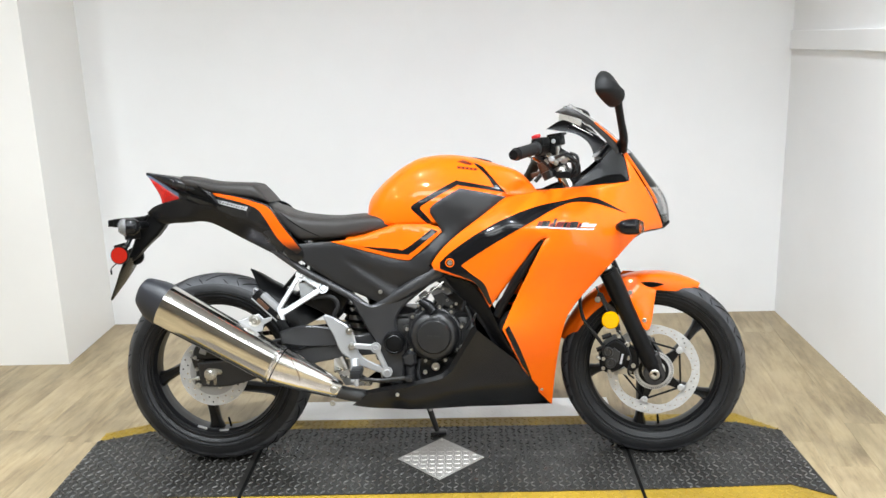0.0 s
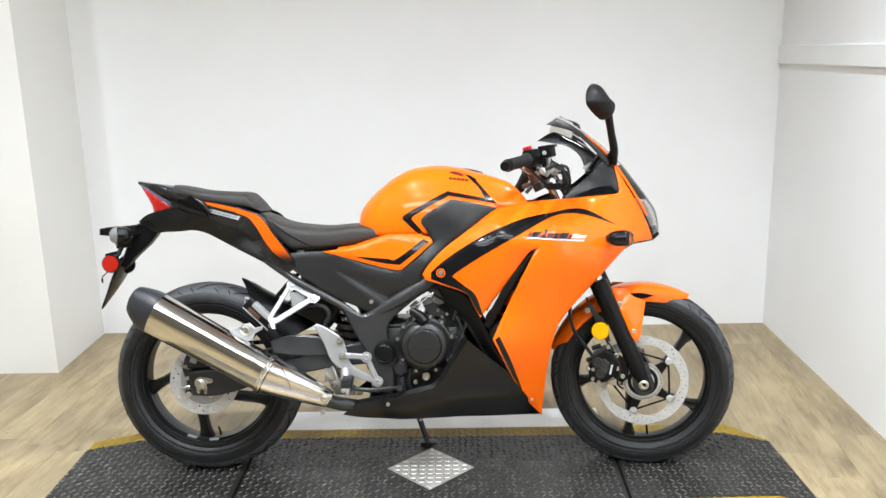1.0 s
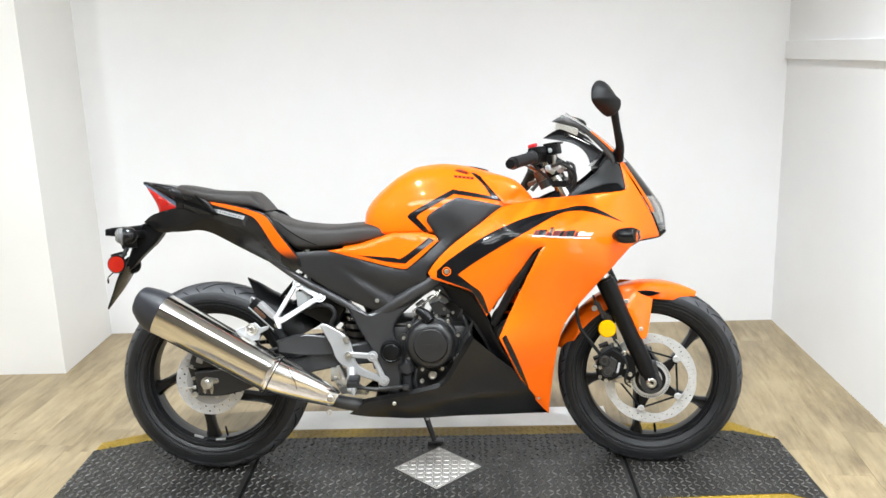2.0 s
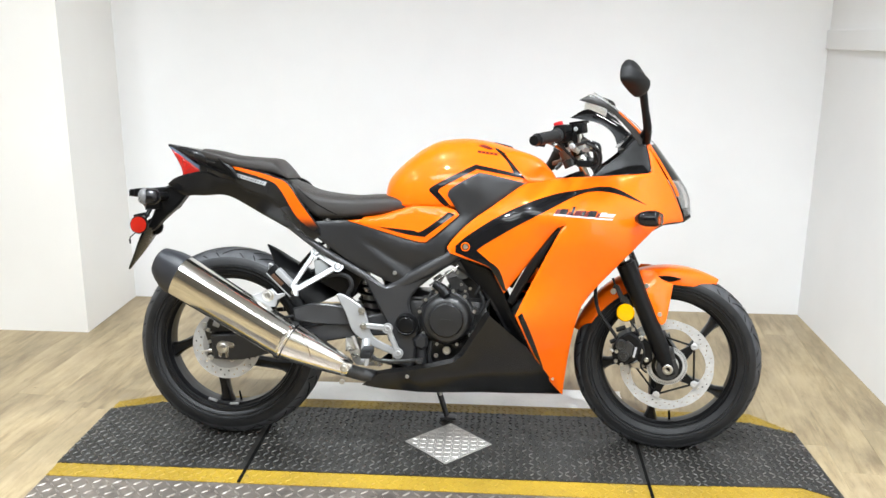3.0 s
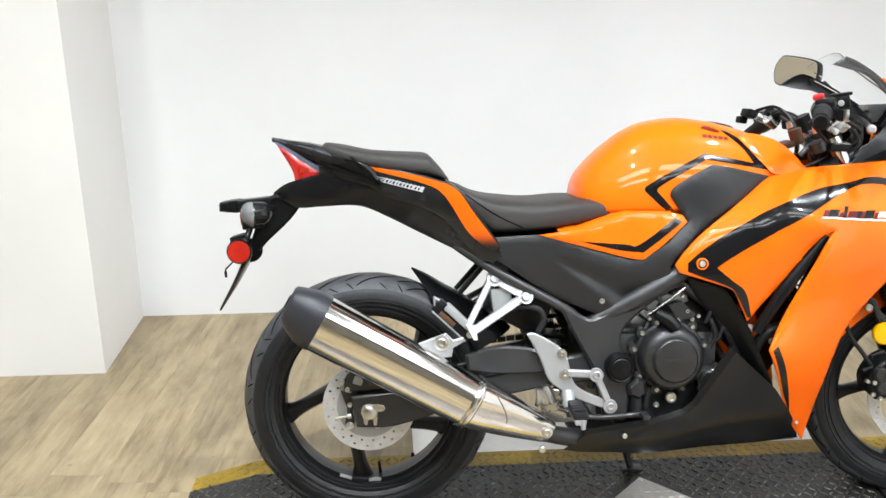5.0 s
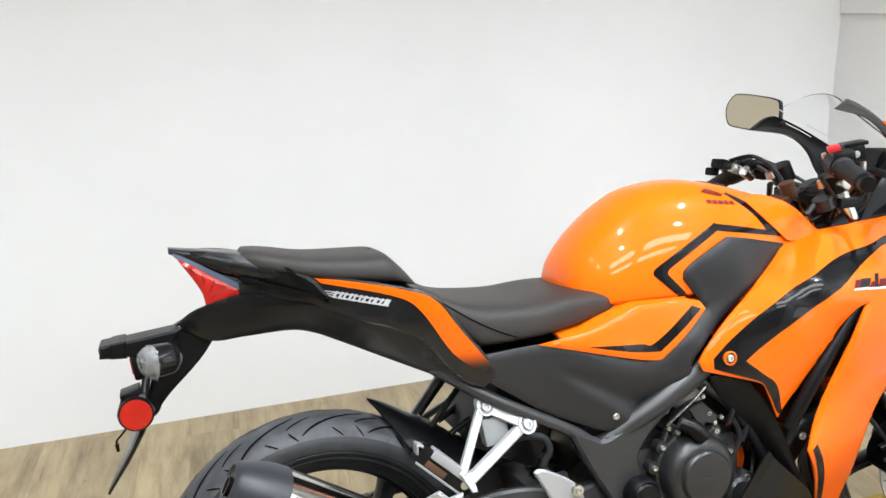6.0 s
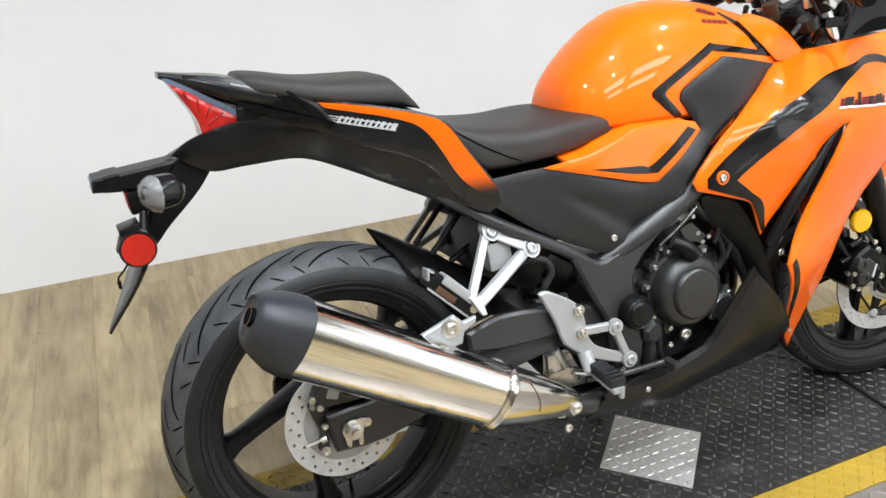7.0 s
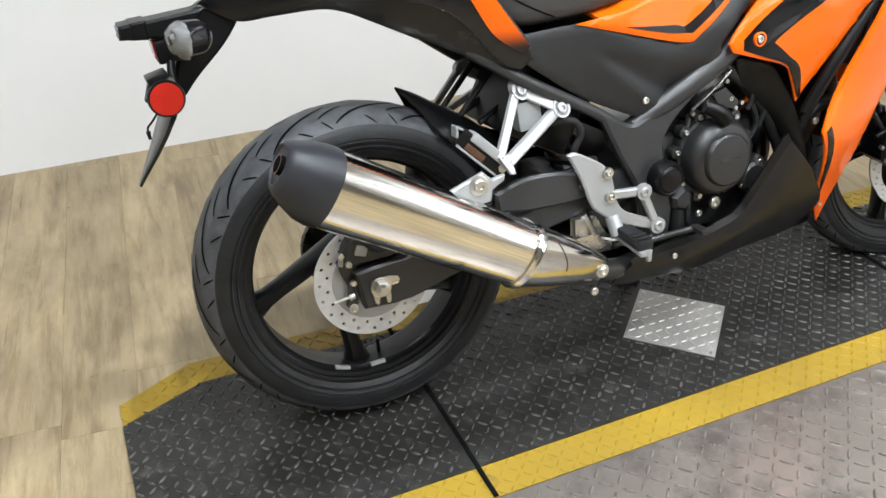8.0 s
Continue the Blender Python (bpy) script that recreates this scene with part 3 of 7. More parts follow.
def platform():
    lift = thing("platform_lift", "black tread-plate motorcycle lift with yellow painted borders", "lift platform")
    part("deck", flat_plate(LIFT, FLOOR - 0.008, -0.003), YELLOW, lift, "yellow painted border deck", smooth=False)
    part("tread_surface", flat_plate(MAT_IN, -0.0028, 0.0), MAT_BLACK, lift, "black coated tread surface", smooth=False)
    inner = [Vector(p) for p in MAT_IN]
    outer = [Vector(p) for p in LIFT]
    bm = bmesh.new()
    tread_bars(bm, -0.48, 1.87, -0.34, 0.27, -0.0002, 0.0212, 0.0212, 0.0060, 0.0030, lambda x, y: inside(x, y, inner) and not on_plate(x, y) and min(abs(x - 0.109), abs(x - 1.313)) > 0.012)
    part("tread_pattern", bm, MAT_BAR, lift, "raised black tread bars", smooth=False)["kind"] = "stuff"
    bm = bmesh.new()
    tread_bars(bm, -0.48, 1.87, -0.34, 0.27, -0.0032, 0.0212, 0.0205, 0.0060, 0.0022, lambda x, y: inside(x, y, outer) and not inside(x, y, inner))
    part("border_pattern", bm, YELLOW, lift, "raised yellow tread bars", smooth=False)["kind"] = "stuff"
    for x in (0.109, 1.313):
        part("seam", box(x, -0.035, 0.0006, 0.009, 0.60, 0.003, 0), GROOVE, lift, "black hinge joint", smooth=False)
    steel = thing("tread_plate_floor", "bare steel tread plate of the lift, worn and scuffed", "steel plate")
    for name, x0, x1, y0, y1 in (("front_sheet", -0.475, 1.862, -0.80, -0.336), ("rear_sheet", 0.112, 1.31, 0.263, 0.42)):
        bm = merge(box((x0 + x1) / 2, (y0 + y1) / 2, -0.010, x1 - x0, y1 - y0, 0.012, 0.001))
        metal = TREAD_STEEL if y1 < 0 else REAR_STEEL
        part(name, bm, metal, steel, smooth=False)
        bm = bmesh.new()
        tread_bars(bm, x0, x1, y0, y1, -0.0042, 0.0305, 0.0290, 0.0062, 0.0032 if y1 < 0 else 0.0007)
        part("tread_pattern", bm, STEEL_BAR if y1 < 0 else metal, steel, smooth=False)["kind"] = "stuff"
    plate = thing("cover_plate", "square bright aluminium tread plate screwed to the black deck", "steel plate")
    plate.matrix_world = pose(PLATE[0], PLATE[1], 0.0, 0, 0, 45)
    part("sheet", box(0, 0, 0.0015, 0.197, 0.197, 0.003, 0.0006), PLATE_STEEL, plate, smooth=False)
    bm = bmesh.new()
    tread_bars(bm, -0.0955, 0.0955, -0.0955, 0.0955, 0.0029, 0.0191, 0.0185, 0.0050, 0.0020)
    part("tread_pattern", bm, PLATE_STEEL, plate, smooth=False)["kind"] = "stuff"
    for u in (-1, 1):
        for v in (-1, 1):
            b = lathe([(0.005, 0), (0.0045, 0.0015), (0.0001, 0.002)], (0, 0, 0), 12)
            part("screw", moved(b, pose(0.087 * u, 0.087 * v, 0.003, 90, 0, 0)), BOLT, plate)


PLATE = (0.709, -0.043)


def on_plate(x, y):
    return abs(x - PLATE[0]) + abs(y - PLATE[1]) < 0.15


room()
lamps()
platform()


# ---------------------------------------------------------------- motorcycle
bike = thing("motorcycle", "orange and black faired sport motorcycle leaning on its side stand", "motorcycle")
bike.matrix_world = pose(0, 0, 0, -10, 0, 0)
REAR, FRONT = (0.0, 0.0, 0.302), (1.38, 0.0, 0.281)
REAR_R, FRONT_R = 0.303, 0.288
AXIS = Vector((-0.447, 0, 1)).normalized()
STEER = Matrix.Translation((1.355, 0, 0.281)) @ Matrix.Rotation(radians(-8), 4, AXIS) @ Matrix.Translation((-1.355, 0, -0.281)) @ Matrix.Translation((0.0135, 0, 0))


steered = []


def P(name, bm, material, label="", parent=None, smooth=True):
    ob = part(name, bm, material, parent or bike, label, smooth)
    if steered and parent is None:
        ob.matrix_local = STEER
    return ob


def tyre_profile(R, half, rim):
    """Half-round tread, bulged side wall, bead."""
    pts = []
    for a in np.linspace(-90, 90, 17):
        c, s = math.cos(radians(a)), math.sin(radians(a))
        y = half * s
        r = R - half * 0.72 * (1 - c ** 0.9 if c > 0 else 1)
        pts.append((r, y))
    side = [(rim + 0.030, half * 0.99), (rim + 0.014, half * 0.93), (rim + 0.002, half * 0.80), (rim - 0.004, half * 0.74)]
    return [(r, -y) for r, y in reversed(side)] + pts + side + [(rim - 0.004, 0)]


def grooves(R, half, count, centre, wide=0.0058):
    """Curved tread cuts; thin dark strips on the tread paint the shade inside them."""
    bm = bmesh.new()

    def on(a, u):
        c = math.cos(radians(u * 84))
        y = half * math.sin(radians(u * 84))
        r = R - half * 0.72 * (1 - c ** 0.9) + 0.0022
        return Vector((centre[0] + r * math.cos(a), y, centre[2] + r * math.sin(a)))

    def cut(a0, u0, a1, u1, bend, w):
        k = 8
        mid = []
        for i in range(k):
            t = i / (k - 1)
            mid.append(Vector(((a0 + (a1 - a0) * t + bend * math.sin(math.pi * t)) * R, (u0 + (u1 - u0) * t) * half * 1.47)))
        row = []
        for i, p in enumerate(mid):
            d = mid[min(i + 1, k - 1)] - mid[max(i - 1, 0)]
            q = Vector((-d.y, d.x)).normalized() * w * (0.25 + 0.75 * math.sin(math.pi * (0.12 + 0.76 * i / (k - 1)))) / 2
            row.append(tuple(bm.verts.new(on(v.x / R, v.y / (half * 1.47))) for v in (p - q, p + q)))
        for p, q in zip(row, row[1:]):
            bm.faces.new((p[0], p[1], q[1], q[0]))

    step = 2 * math.pi / count
    for i in range(count):
        a = i * step
        for s in (-1, 1):
            o = a + (step / 2 if s > 0 else 0)
            cut(o, s * 0.08, o + step * 0.95, s * 0.66, step * 0.14, wide)
            cut(o + step * 0.78, s * 0.18, o + step * 1.15, s * 0.42, step * 0.04, wide * 0.75)
            cut(o + step * 0.50, s * 0.56, o + step * 0.34, s * 0.77, 0, wide * 0.65)
            cut(o + step * 1.14, s * 0.52, o + step * 1.02, s * 0.77, 0, wide * 0.65)
    return bm


def wheel(name, centre, R, half, rim_r, rim_half, hub_half, label, phase=48, slim=1.0, sweep=0.058):
    """Tyre, cast rim with five swept spokes, hub."""
    w = P(name, lathe([(0.034, -hub_half), (0.034, hub_half), (0.024, hub_half), (0.024, -hub_half)], centre, 32, closed=True), WHEEL_BLACK, label)
    tyre = P("tyre", lathe(tyre_profile(R, half, rim_r + 0.004), centre, 144, closed=True), RUBBER, "black road tyre with curved tread grooves", w)
    band = []
    for k in np.linspace(-66, 66, 21):
        c = math.cos(radians(k))
        band.append((R - half * 0.72 * (1 - c ** 0.9) + 0.0009 - (0.0022 if abs(k) > 65 else 0), half * math.sin(radians(k)) * 1.004))
    P("tread", lathe(band + [(R - half * 0.8, 0)], centre, 144, closed=True), TREAD, "grey-black tread band", w)
    for s in (-1, 1):
        for rr, yy in ((rim_r + 0.016, half * 0.955), (rim_r + 0.0265, half * 0.99)):
            P("sidewall_ring", lathe([(rr - 0.0022, s * (yy - 0.002)), (rr - 0.0008, s * (yy + 0.0012)), (rr + 0.0008, s * (yy + 0.0012)), (rr + 0.0022, s * (yy - 0.001))], centre, 120, closed=True), RUBBER, "", tyre)
    P("tread_groove", grooves(R, half, 15, centre), GROOVE, "dark tread grooves", w)["kind"] = "stuff"
    h = rim_half
    outer = [(rim_r + 0.006, -h), (rim_r + 0.006, -h + 0.006), (rim_r - 0.002, -h + 0.010), (rim_r - 0.006, -h * 0.5), (rim_r - 0.006, h * 0.5), (rim_r - 0.002, h - 0.010), (rim_r + 0.006, h - 0.006), (rim_r + 0.006, h)]
    inner = [(rim_r + 0.001, h + 0.001), (rim_r - 0.003, h - 0.001), (rim_r - 0.004, h - 0.009), (rim_r - 0.010, h - 0.011), (rim_r - 0.012, h * 0.62), (rim_r - 0.018, h * 0.52), (rim_r - 0.0195, h * 0.12)]
    rp = outer + inner + [(r, -y) for r, y in reversed(inner)]
    P("rim", lathe(rp, centre, 80, closed=True), WHEEL_BLACK, "black cast rim", w)
    P("hub_flange", lathe([(sweep + 0.010, -0.020), (sweep + 0.010, 0.020), (0.030, 0.030), (0.030, -0.030)], centre, 40, closed=True), WHEEL_BLACK, "", w)
    for k in range(5):
        a = radians(phase + 72 * k)
        r1 = rim_r - 0.013
        foot = Vector((r1 * math.cos(a), r1 * math.sin(a)))
        b = a - math.acos(sweep / r1)
        root = Vector((sweep * math.cos(b), sweep * math.sin(b)))
        d = (foot - root).normalized()
        n = Vector((-d.y, d.x))
        out = foot.normalized()
        tang = Vector((-out.y, out.x))
        ring = []
        for t in np.linspace(-0.12, 1, 9):
            c = root + (foot - root) * t
            flare = max(0.0, (t - 0.78) / 0.22) ** 1.6
            wid = slim * (0.0185 - 0.004 * t) + 0.013 * flare
            th = 0.030 - 0.012 * max(0, t)
            across = n.lerp(tang, flare).normalized()
            sec = [(-wid, -th * 0.35), (-wid * 0.6, -th), (-wid * 0.18, -th * 0.86), (wid * 0.18, -th * 0.86), (wid * 0.6, -th), (wid, -th * 0.35), (wid, th * 0.45), (wid * 0.55, th), (-wid * 0.55, th), (-wid, th * 0.45)]
            ring.append([(centre[0] + c.x + across.x * u, v, centre[2] + c.y + across.y * u) for u, v in sec])
        P("spoke", loft(ring), WHEEL_BLACK, "", w)
    a = radians(276)
    p = Vector((centre[0] + (rim_r - 0.016) * math.cos(a), 0, centre[2] + (rim_r - 0.016) * math.sin(a)))
    q = p + Vector((-math.cos(a) * 0.035, -0.012, -math.sin(a) * 0.035))
    P("valve", tube([p, q], [0.004, 0.0032], 8), BLACK_PLASTIC, "black tyre valve", w)
    return w


def disc(name, centre, y, r_out, r_in, parent, rows, waves=0, hole=0.0034):
    """Brake disc, drilled right through."""
    bm = bmesh.new()
    loops = []

    def loop(cx, cz, radius, seg):
        vs = []
        for i in range(seg):
            a = 2 * math.pi * i / seg
            r = radius(a)
            vs.append(bm.verts.new((cx + r * math.cos(a), y - 0.0022, cz + r * math.sin(a))))
        loops.extend(bm.edges.new((p, q)) for p, q in zip(vs, vs[1:] + vs[:1]))

    loop(centre[0], centre[2], lambda a: r_out - (0.002 * max(0, math.cos(waves * a)) ** 4 if waves else 0), 120)
    loop(centre[0], centre[2], lambda a: r_in + (0.004 * math.cos(waves * a) if waves else 0), 120)
    for r, n, ph in rows:
        for i in range(n):
            a = 2 * math.pi * (i + ph) / n
            loop(centre[0] + r * math.cos(a), centre[2] + r * math.sin(a), lambda b: hole, 10)
    face = bmesh.ops.triangle_fill(bm, use_beauty=True, use_dissolve=False, edges=loops)
    flat = [g for g in face["geom"] if isinstance(g, bmesh.types.BMFace)]
    more = bmesh.ops.extrude_face_region(bm, geom=flat)
    for v in more["geom"]:
        if isinstance(v, bmesh.types.BMVert):
            v.co.y += 0.0044
    bmesh.ops.recalc_face_normals(bm, faces=bm.faces[:])
    return P(name, bm, DISC, "drilled steel brake disc", parent, smooth=False)


def rear_wheel():
    w = wheel("rear_wheel", REAR, REAR_R, 0.070, 0.222, 0.056, 0.085, "black five-spoke rear wheel")
    disc("rear_brake_disc", REAR, -0.088, 0.110, 0.076, w, [(0.086, 20, 0.25), (0.0995, 20, 0.75)])
    P("disc_carrier", lathe([(0.0765, -0.0915), (0.0775, -0.086), (0.072, -0.082), (0.030, -0.080), (0.030, -0.092), (0.058, -0.0955), (0.070, -0.0935)], REAR, 64, closed=True), ALU, "steel disc carrier", w)
    for k in range(4):
        a = radians(20 + 90 * k)
        P("carrier_bolt", bolt(0.052 * math.cos(a), -0.092, 0.302 + 0.052 * math.sin(a), 0.007, 0.005), BOLT, "", w)
    for a in (252, 272):
        a = radians(a)
        b = box(0, 0, 0, 0.030 * 1.0, 0.010, 0.006, 0.0015)
        P("balance_weight", moved(b, pose(0.206 * math.cos(a), -0.034, 0.302 + 0.206 * math.sin(a), 0, -math.degrees(a) - 90, 0)), ALU, "silver balance weight", w)
    tooth = []
    for i in range(38 * 4):
        a = 2 * math.pi * i / 152
        tooth.append((0.072 + (0.006 if i % 4 in (1, 2) else 0)) * Vector((math.cos(a), math.sin(a))) + Vector((0, 0.302)))
    P("sprocket", prism([tuple(v) for v in tooth], 0.085, 0.091, 0, 1), CHAIN, "dark steel rear sprocket", w)
    bm = bmesh.new()
    path = []
    for i in range(30):
        a = radians(100 + 170 * i / 29)
        path.append((0.078 * math.cos(a), 0.302 + 0.078 * math.sin(a)))
    path += [(0.0 + 0.56 * k / 24, 0.224 + 0.142 * k / 24) for k in range(1, 25)]
    path += [(0.58 + 0.035 * math.cos(radians(b)), 0.395 + 0.035 * math.sin(radians(b))) for b in range(-80, 100, 20)]
    path += [(0.56 - 0.56 * k / 24, 0.432 - 0.054 * k / 24) for k in range(1, 25)]
    path = [Vector(p) for p in path]
    for i, p in enumerate(path):
        q = path[(i + 1) % len(path)]
        d = q - p
        b = box(0, 0, 0, max(0.008, d.length * 0.9), 0.016 if i % 2 else 0.012, 0.014, 0)
        moved(b, pose((p.x + q.x) / 2, 0.088, (p.y + q.y) / 2, 0, -math.degrees(math.atan2(d.y, d.x)), 0))
        me = bpy.data.meshes.new("tmp")
        b.to_mesh(me)
        b.free()
        bm.from_mesh(me)
        bpy.data.meshes.remove(me)
    P("drive_chain", bm, CHAIN, "dark oiled drive chain", smooth=False)["kind"] = "stuff"


def front_wheel():
    w = wheel("front_wheel", FRONT, FRONT_R, 0.055, 0.216, 0.040, 0.060, "black five-spoke front wheel", 43, 0.72, 0.036)
    disc("front_brake_disc", FRONT, -0.066, 0.143, 0.113, w, [(0.121, 20, 0), (0.1275, 20, 0.33), (0.134, 20, 0.66)], waves=5, hole=0.0026)
    P("disc_carrier", lathe([(0.050, -0.069), (0.050, -0.060), (0.028, -0.058), (0.028, -0.070)], FRONT, 40, closed=True), BLACK_PLASTIC, "black disc carrier", w)
    tips = []
    for k in range(5):
        a0 = radians(38 + 72 * k)
        tips.append(Vector((1.38 + 0.101 * math.cos(a0), 0.281 + 0.101 * math.sin(a0))))
    for k, tip in enumerate(tips):
        a0 = radians(38 + 72 * k)
        feet = [(1.38 + 0.046 * math.cos(a0 + da), 0.281 + 0.046 * math.sin(a0 + da)) for da in (-0.40, 0.40)]
        side = Vector((-math.sin(a0), math.cos(a0))) * 0.0075
        P("carrier_arm", prism([feet[0], tuple(tip - side), tuple(tip + side), feet[1]], -0.069, -0.061, 0.002, 1), BLACK_PLASTIC, "", w)
        nxt = tips[(k + 1) % 5]
        P("carrier_bar", tube([(tip.x, -0.065, tip.y), (nxt.x, -0.065, nxt.y)], 0.0032, 8, 1), BLACK_PLASTIC, "", w)
        out = Vector((math.cos(a0), math.sin(a0)))
        P("carrier_tab", merge(lathe([(0.0105, -0.0675), (0.0105, -0.0715), (0.0085, -0.0728), (0.0045, -0.0728), (0.004, -0.0705), (0.0005, -0.0705)], (tip.x, 0, tip.y), 20), prism([tuple(tip + side * 1.3), tuple(tip + side * 2.2 + out * 0.016), tuple(tip - side * 2.2 + out * 0.016), tuple(tip - side * 1.3)], -0.0682, -0.0645, 0.0005, 1)), DISC, "", w)
    ring = []
    for i in range(240):
        a = 2 * math.pi * i / 240
        r = 0.0605 + (0.0014 if i % 4 > 1 else 0)
        ring.append((1.38 + r * math.cos(a), 0.281 + r * math.sin(a)))
    s = P("sensor_ring", prism(ring, -0.0775, -0.0755, 0, 1), DISC, "toothed steel sensor ring", w)
    slots = bmesh.new()
    for i in range(60):
        a = 2 * math.pi * i / 60
        for r0, r1 in ((0.0535, 0.0590),):
            da = 0.018
            q = [slots.verts.new((1.38 + r * math.cos(a + o), -0.0780, 0.281 + r * math.sin(a + o))) for r, o in ((r0, -da), (r0, da), (r1, da), (r1, -da))]
            slots.faces.new(q)
    P("sensor_slots", slots, GROOVE, "dark slots of the sensor ring", s, smooth=False)["kind"] = "stuff"
    P("sensor_disc", lathe([(0.047, -0.0795), (0.047, -0.0770), (0.036, -0.0770), (0.036, -0.0795)], FRONT, 40, closed=True), BLACK_PLASTIC, "", s)
    P("hub_ring", lathe([(0.035, -0.0820), (0.035, -0.0770), (0.022, -0.0770), (0.022, -0.0840), (0.029, -0.0840)], FRONT, 40, closed=True), STEEL, "bright hub ring", s)


def fork_x(z):
    return 1.392 - (z - 0.262) * 0.447


def fork():
    f = P("front_fork", tube([(fork_x(0.60) , 0, 0.60), (fork_x(0.93), 0, 0.93)], 0.022, 16), FRAME_BLACK, "black telescopic front fork")
    for s in (-1, 1):
        y = s * 0.096
        rr = [0.021, 0.026, 0.027, 0.026, 0.0265, 0.029, 0.029]
        P("fork_leg", tube([(fork_x(z), y, z) for z in np.linspace(0.262, 0.598, 7)], rr, 24, 2), BLACK_PLASTIC, "black fork slider", f)
        P("stanchion", tube([(fork_x(0.59), y, 0.59), (fork_x(0.915), y, 0.915)], 0.0185, 24), CHROME, "chromed fork tube", f)
        P("dust_seal", tube([(fork_x(0.596), y, 0.596), (fork_x(0.606), y, 0.606)], 0.024, 24), BLACK_PLASTIC, "", f)
        P("axle_clamp", merge(tube([(1.38, y - 0.016, 0.279), (1.38, y + 0.016, 0.279)], 0.033, 28), prism([(1.352, 0.262), (1.360, 0.33), (1.395, 0.345), (1.412, 0.275), (1.395, 0.245), (1.368, 0.245)], y - 0.014, y + 0.014, 0.003)), FRAME_BLACK, "", f)
        P("fork_cap", merge(tube([(fork_x(0.914), y, 0.914), (fork_x(0.928), y, 0.928)], [0.019, 0.016], 20), tube([(fork_x(0.93), y, 0.93), (fork_x(0.938), y, 0.938)], 0.008, 6)), STEEL, "steel fork cap", f)
    P("front_axle", tube([(1.38, -0.118, 0.279), (1.38, 0.118, 0.279)], 0.011, 6), BOLT, "steel front axle", f)
    P("axle_nut", bolt(1.38, -0.112, 0.279, 0.016, 0.010), BOLT, "", f)
    for z, d in ((0.900, 0.020), (0.70, 0.034)):
        x = fork_x(z)
        o = [(x - 0.022, -0.122), (x + 0.022, -0.122), (x + 0.034, -0.05), (x + 0.040, 0.0), (x + 0.034, 0.05), (x + 0.022, 0.122), (x - 0.022, 0.122), (x - 0.026, 0.06), (x - 0.040, 0.0), (x - 0.026, -0.06)]
        bm = prism(o, z - d / 2, z + d / 2, 0.003)
        for v in bm.verts:
            v.co = Vector((v.co.x, v.co.z, v.co.y))
        P("triple_clamp", bm, BLACK_PLASTIC, "black triple clamp", f)
    # caliper, bracket, hose and amber reflector on the right leg
    c = P("front_caliper", merge(prism([(1.215, 0.300), (1.212, 0.335), (1.232, 0.372), (1.262, 0.392), (1.292, 0.372), (1.300, 0.345), (1.290, 0.310), (1.262, 0.290), (1.232, 0.285)], -0.128, -0.048, 0.006),
                                 prism([(1.27, 0.392), (1.33, 0.352), (1.335, 0.30), (1.315, 0.282), (1.285, 0.305), (1.262, 0.36)], -0.112, -0.080, 0.004)), BLACK_PLASTIC, "black front brake caliper")
    P("caliper_face", prism([(1.232, 0.312), (1.236, 0.345), (1.258, 0.366), (1.276, 0.352), (1.270, 0.318), (1.25, 0.305)], -0.134, -0.126, 0.003), ENGINE_BLACK, "", c)
    P("caliper_lettering", box(1.280, -0.1295, 0.330, 0.006, 0.002, 0.032, 0, (0, 12, 0)), GREY_BAR, "plain pale bar of lettering", c, smooth=False)
    for x, z, r in ((1.297, 0.372, 0.008), (1.300, 0.330, 0.007), (1.316, 0.305, 0.007), (1.224, 0.300, 0.006), (1.242, 0.290, 0.006), (1.272, 0.401, 0.006), (1.225, 0.330, 0.006)):
        P("caliper_bolt", bolt(x, -0.126 if x < 1.29 else -0.112, z, r, 0.006), BOLT, "", c)
    for x, z in ((1.238, 0.352), (1.246, 0.318)):
        P("piston_boss", lathe([(0.017, -0.12), (0.017, -0.134), (0.014, -0.138), (0.009, -0.138), (0.008, -0.135), (0.0005, -0.135)], (x, 0, z), 24), ENGINE_BLACK, "", c)
    P("slide_pin", merge(tube([(1.205, -0.105, 0.352), (1.228, -0.105, 0.362)], 0.007, 10), tube([(1.222, -0.108, 0.392), (1.250, -0.108, 0.402)], 0.0075, 10)), BLACK_PLASTIC, "", c)
    P("pad_plate", prism([(1.268, 0.283), (1.300, 0.296), (1.318, 0.280), (1.300, 0.268), (1.276, 0.272)], -0.092, -0.072, 0.002), STEEL, "steel pad carrier", c)
    P("sensor_cable", tube([(1.318, -0.10, 0.262), (1.300, -0.115, 0.285), (1.308, -0.118, 0.33), (1.288, -0.112, 0.385), (1.262, -0.105, 0.425), (1.235, -0.10, 0.48), (1.205, -0.085, 0.55)], 0.0032, 8), RUBBER, "", c)
    P("bleed_nipple", tube([(1.222, -0.12, 0.325), (1.205, -0.125, 0.335)], 0.005, 8), BOLT, "", c)
    P("brake_hose", tube([(1.225, -0.10, 0.365), (1.20, -0.10, 0.40), (1.165, -0.10, 0.45), (1.155, -0.095, 0.52), (1.175, -0.07, 0.60), (1.18, -0.05, 0.68)], 0.0055, 10), RUBBER, "black brake hose")
    r = P("amber_reflector", lathe([(0.0275, -0.100), (0.0275, -0.108), (0.024, -0.112), (0.001, -0.113)], (1.248, 0, 0.447), 40), AMBER, "round amber side reflector")
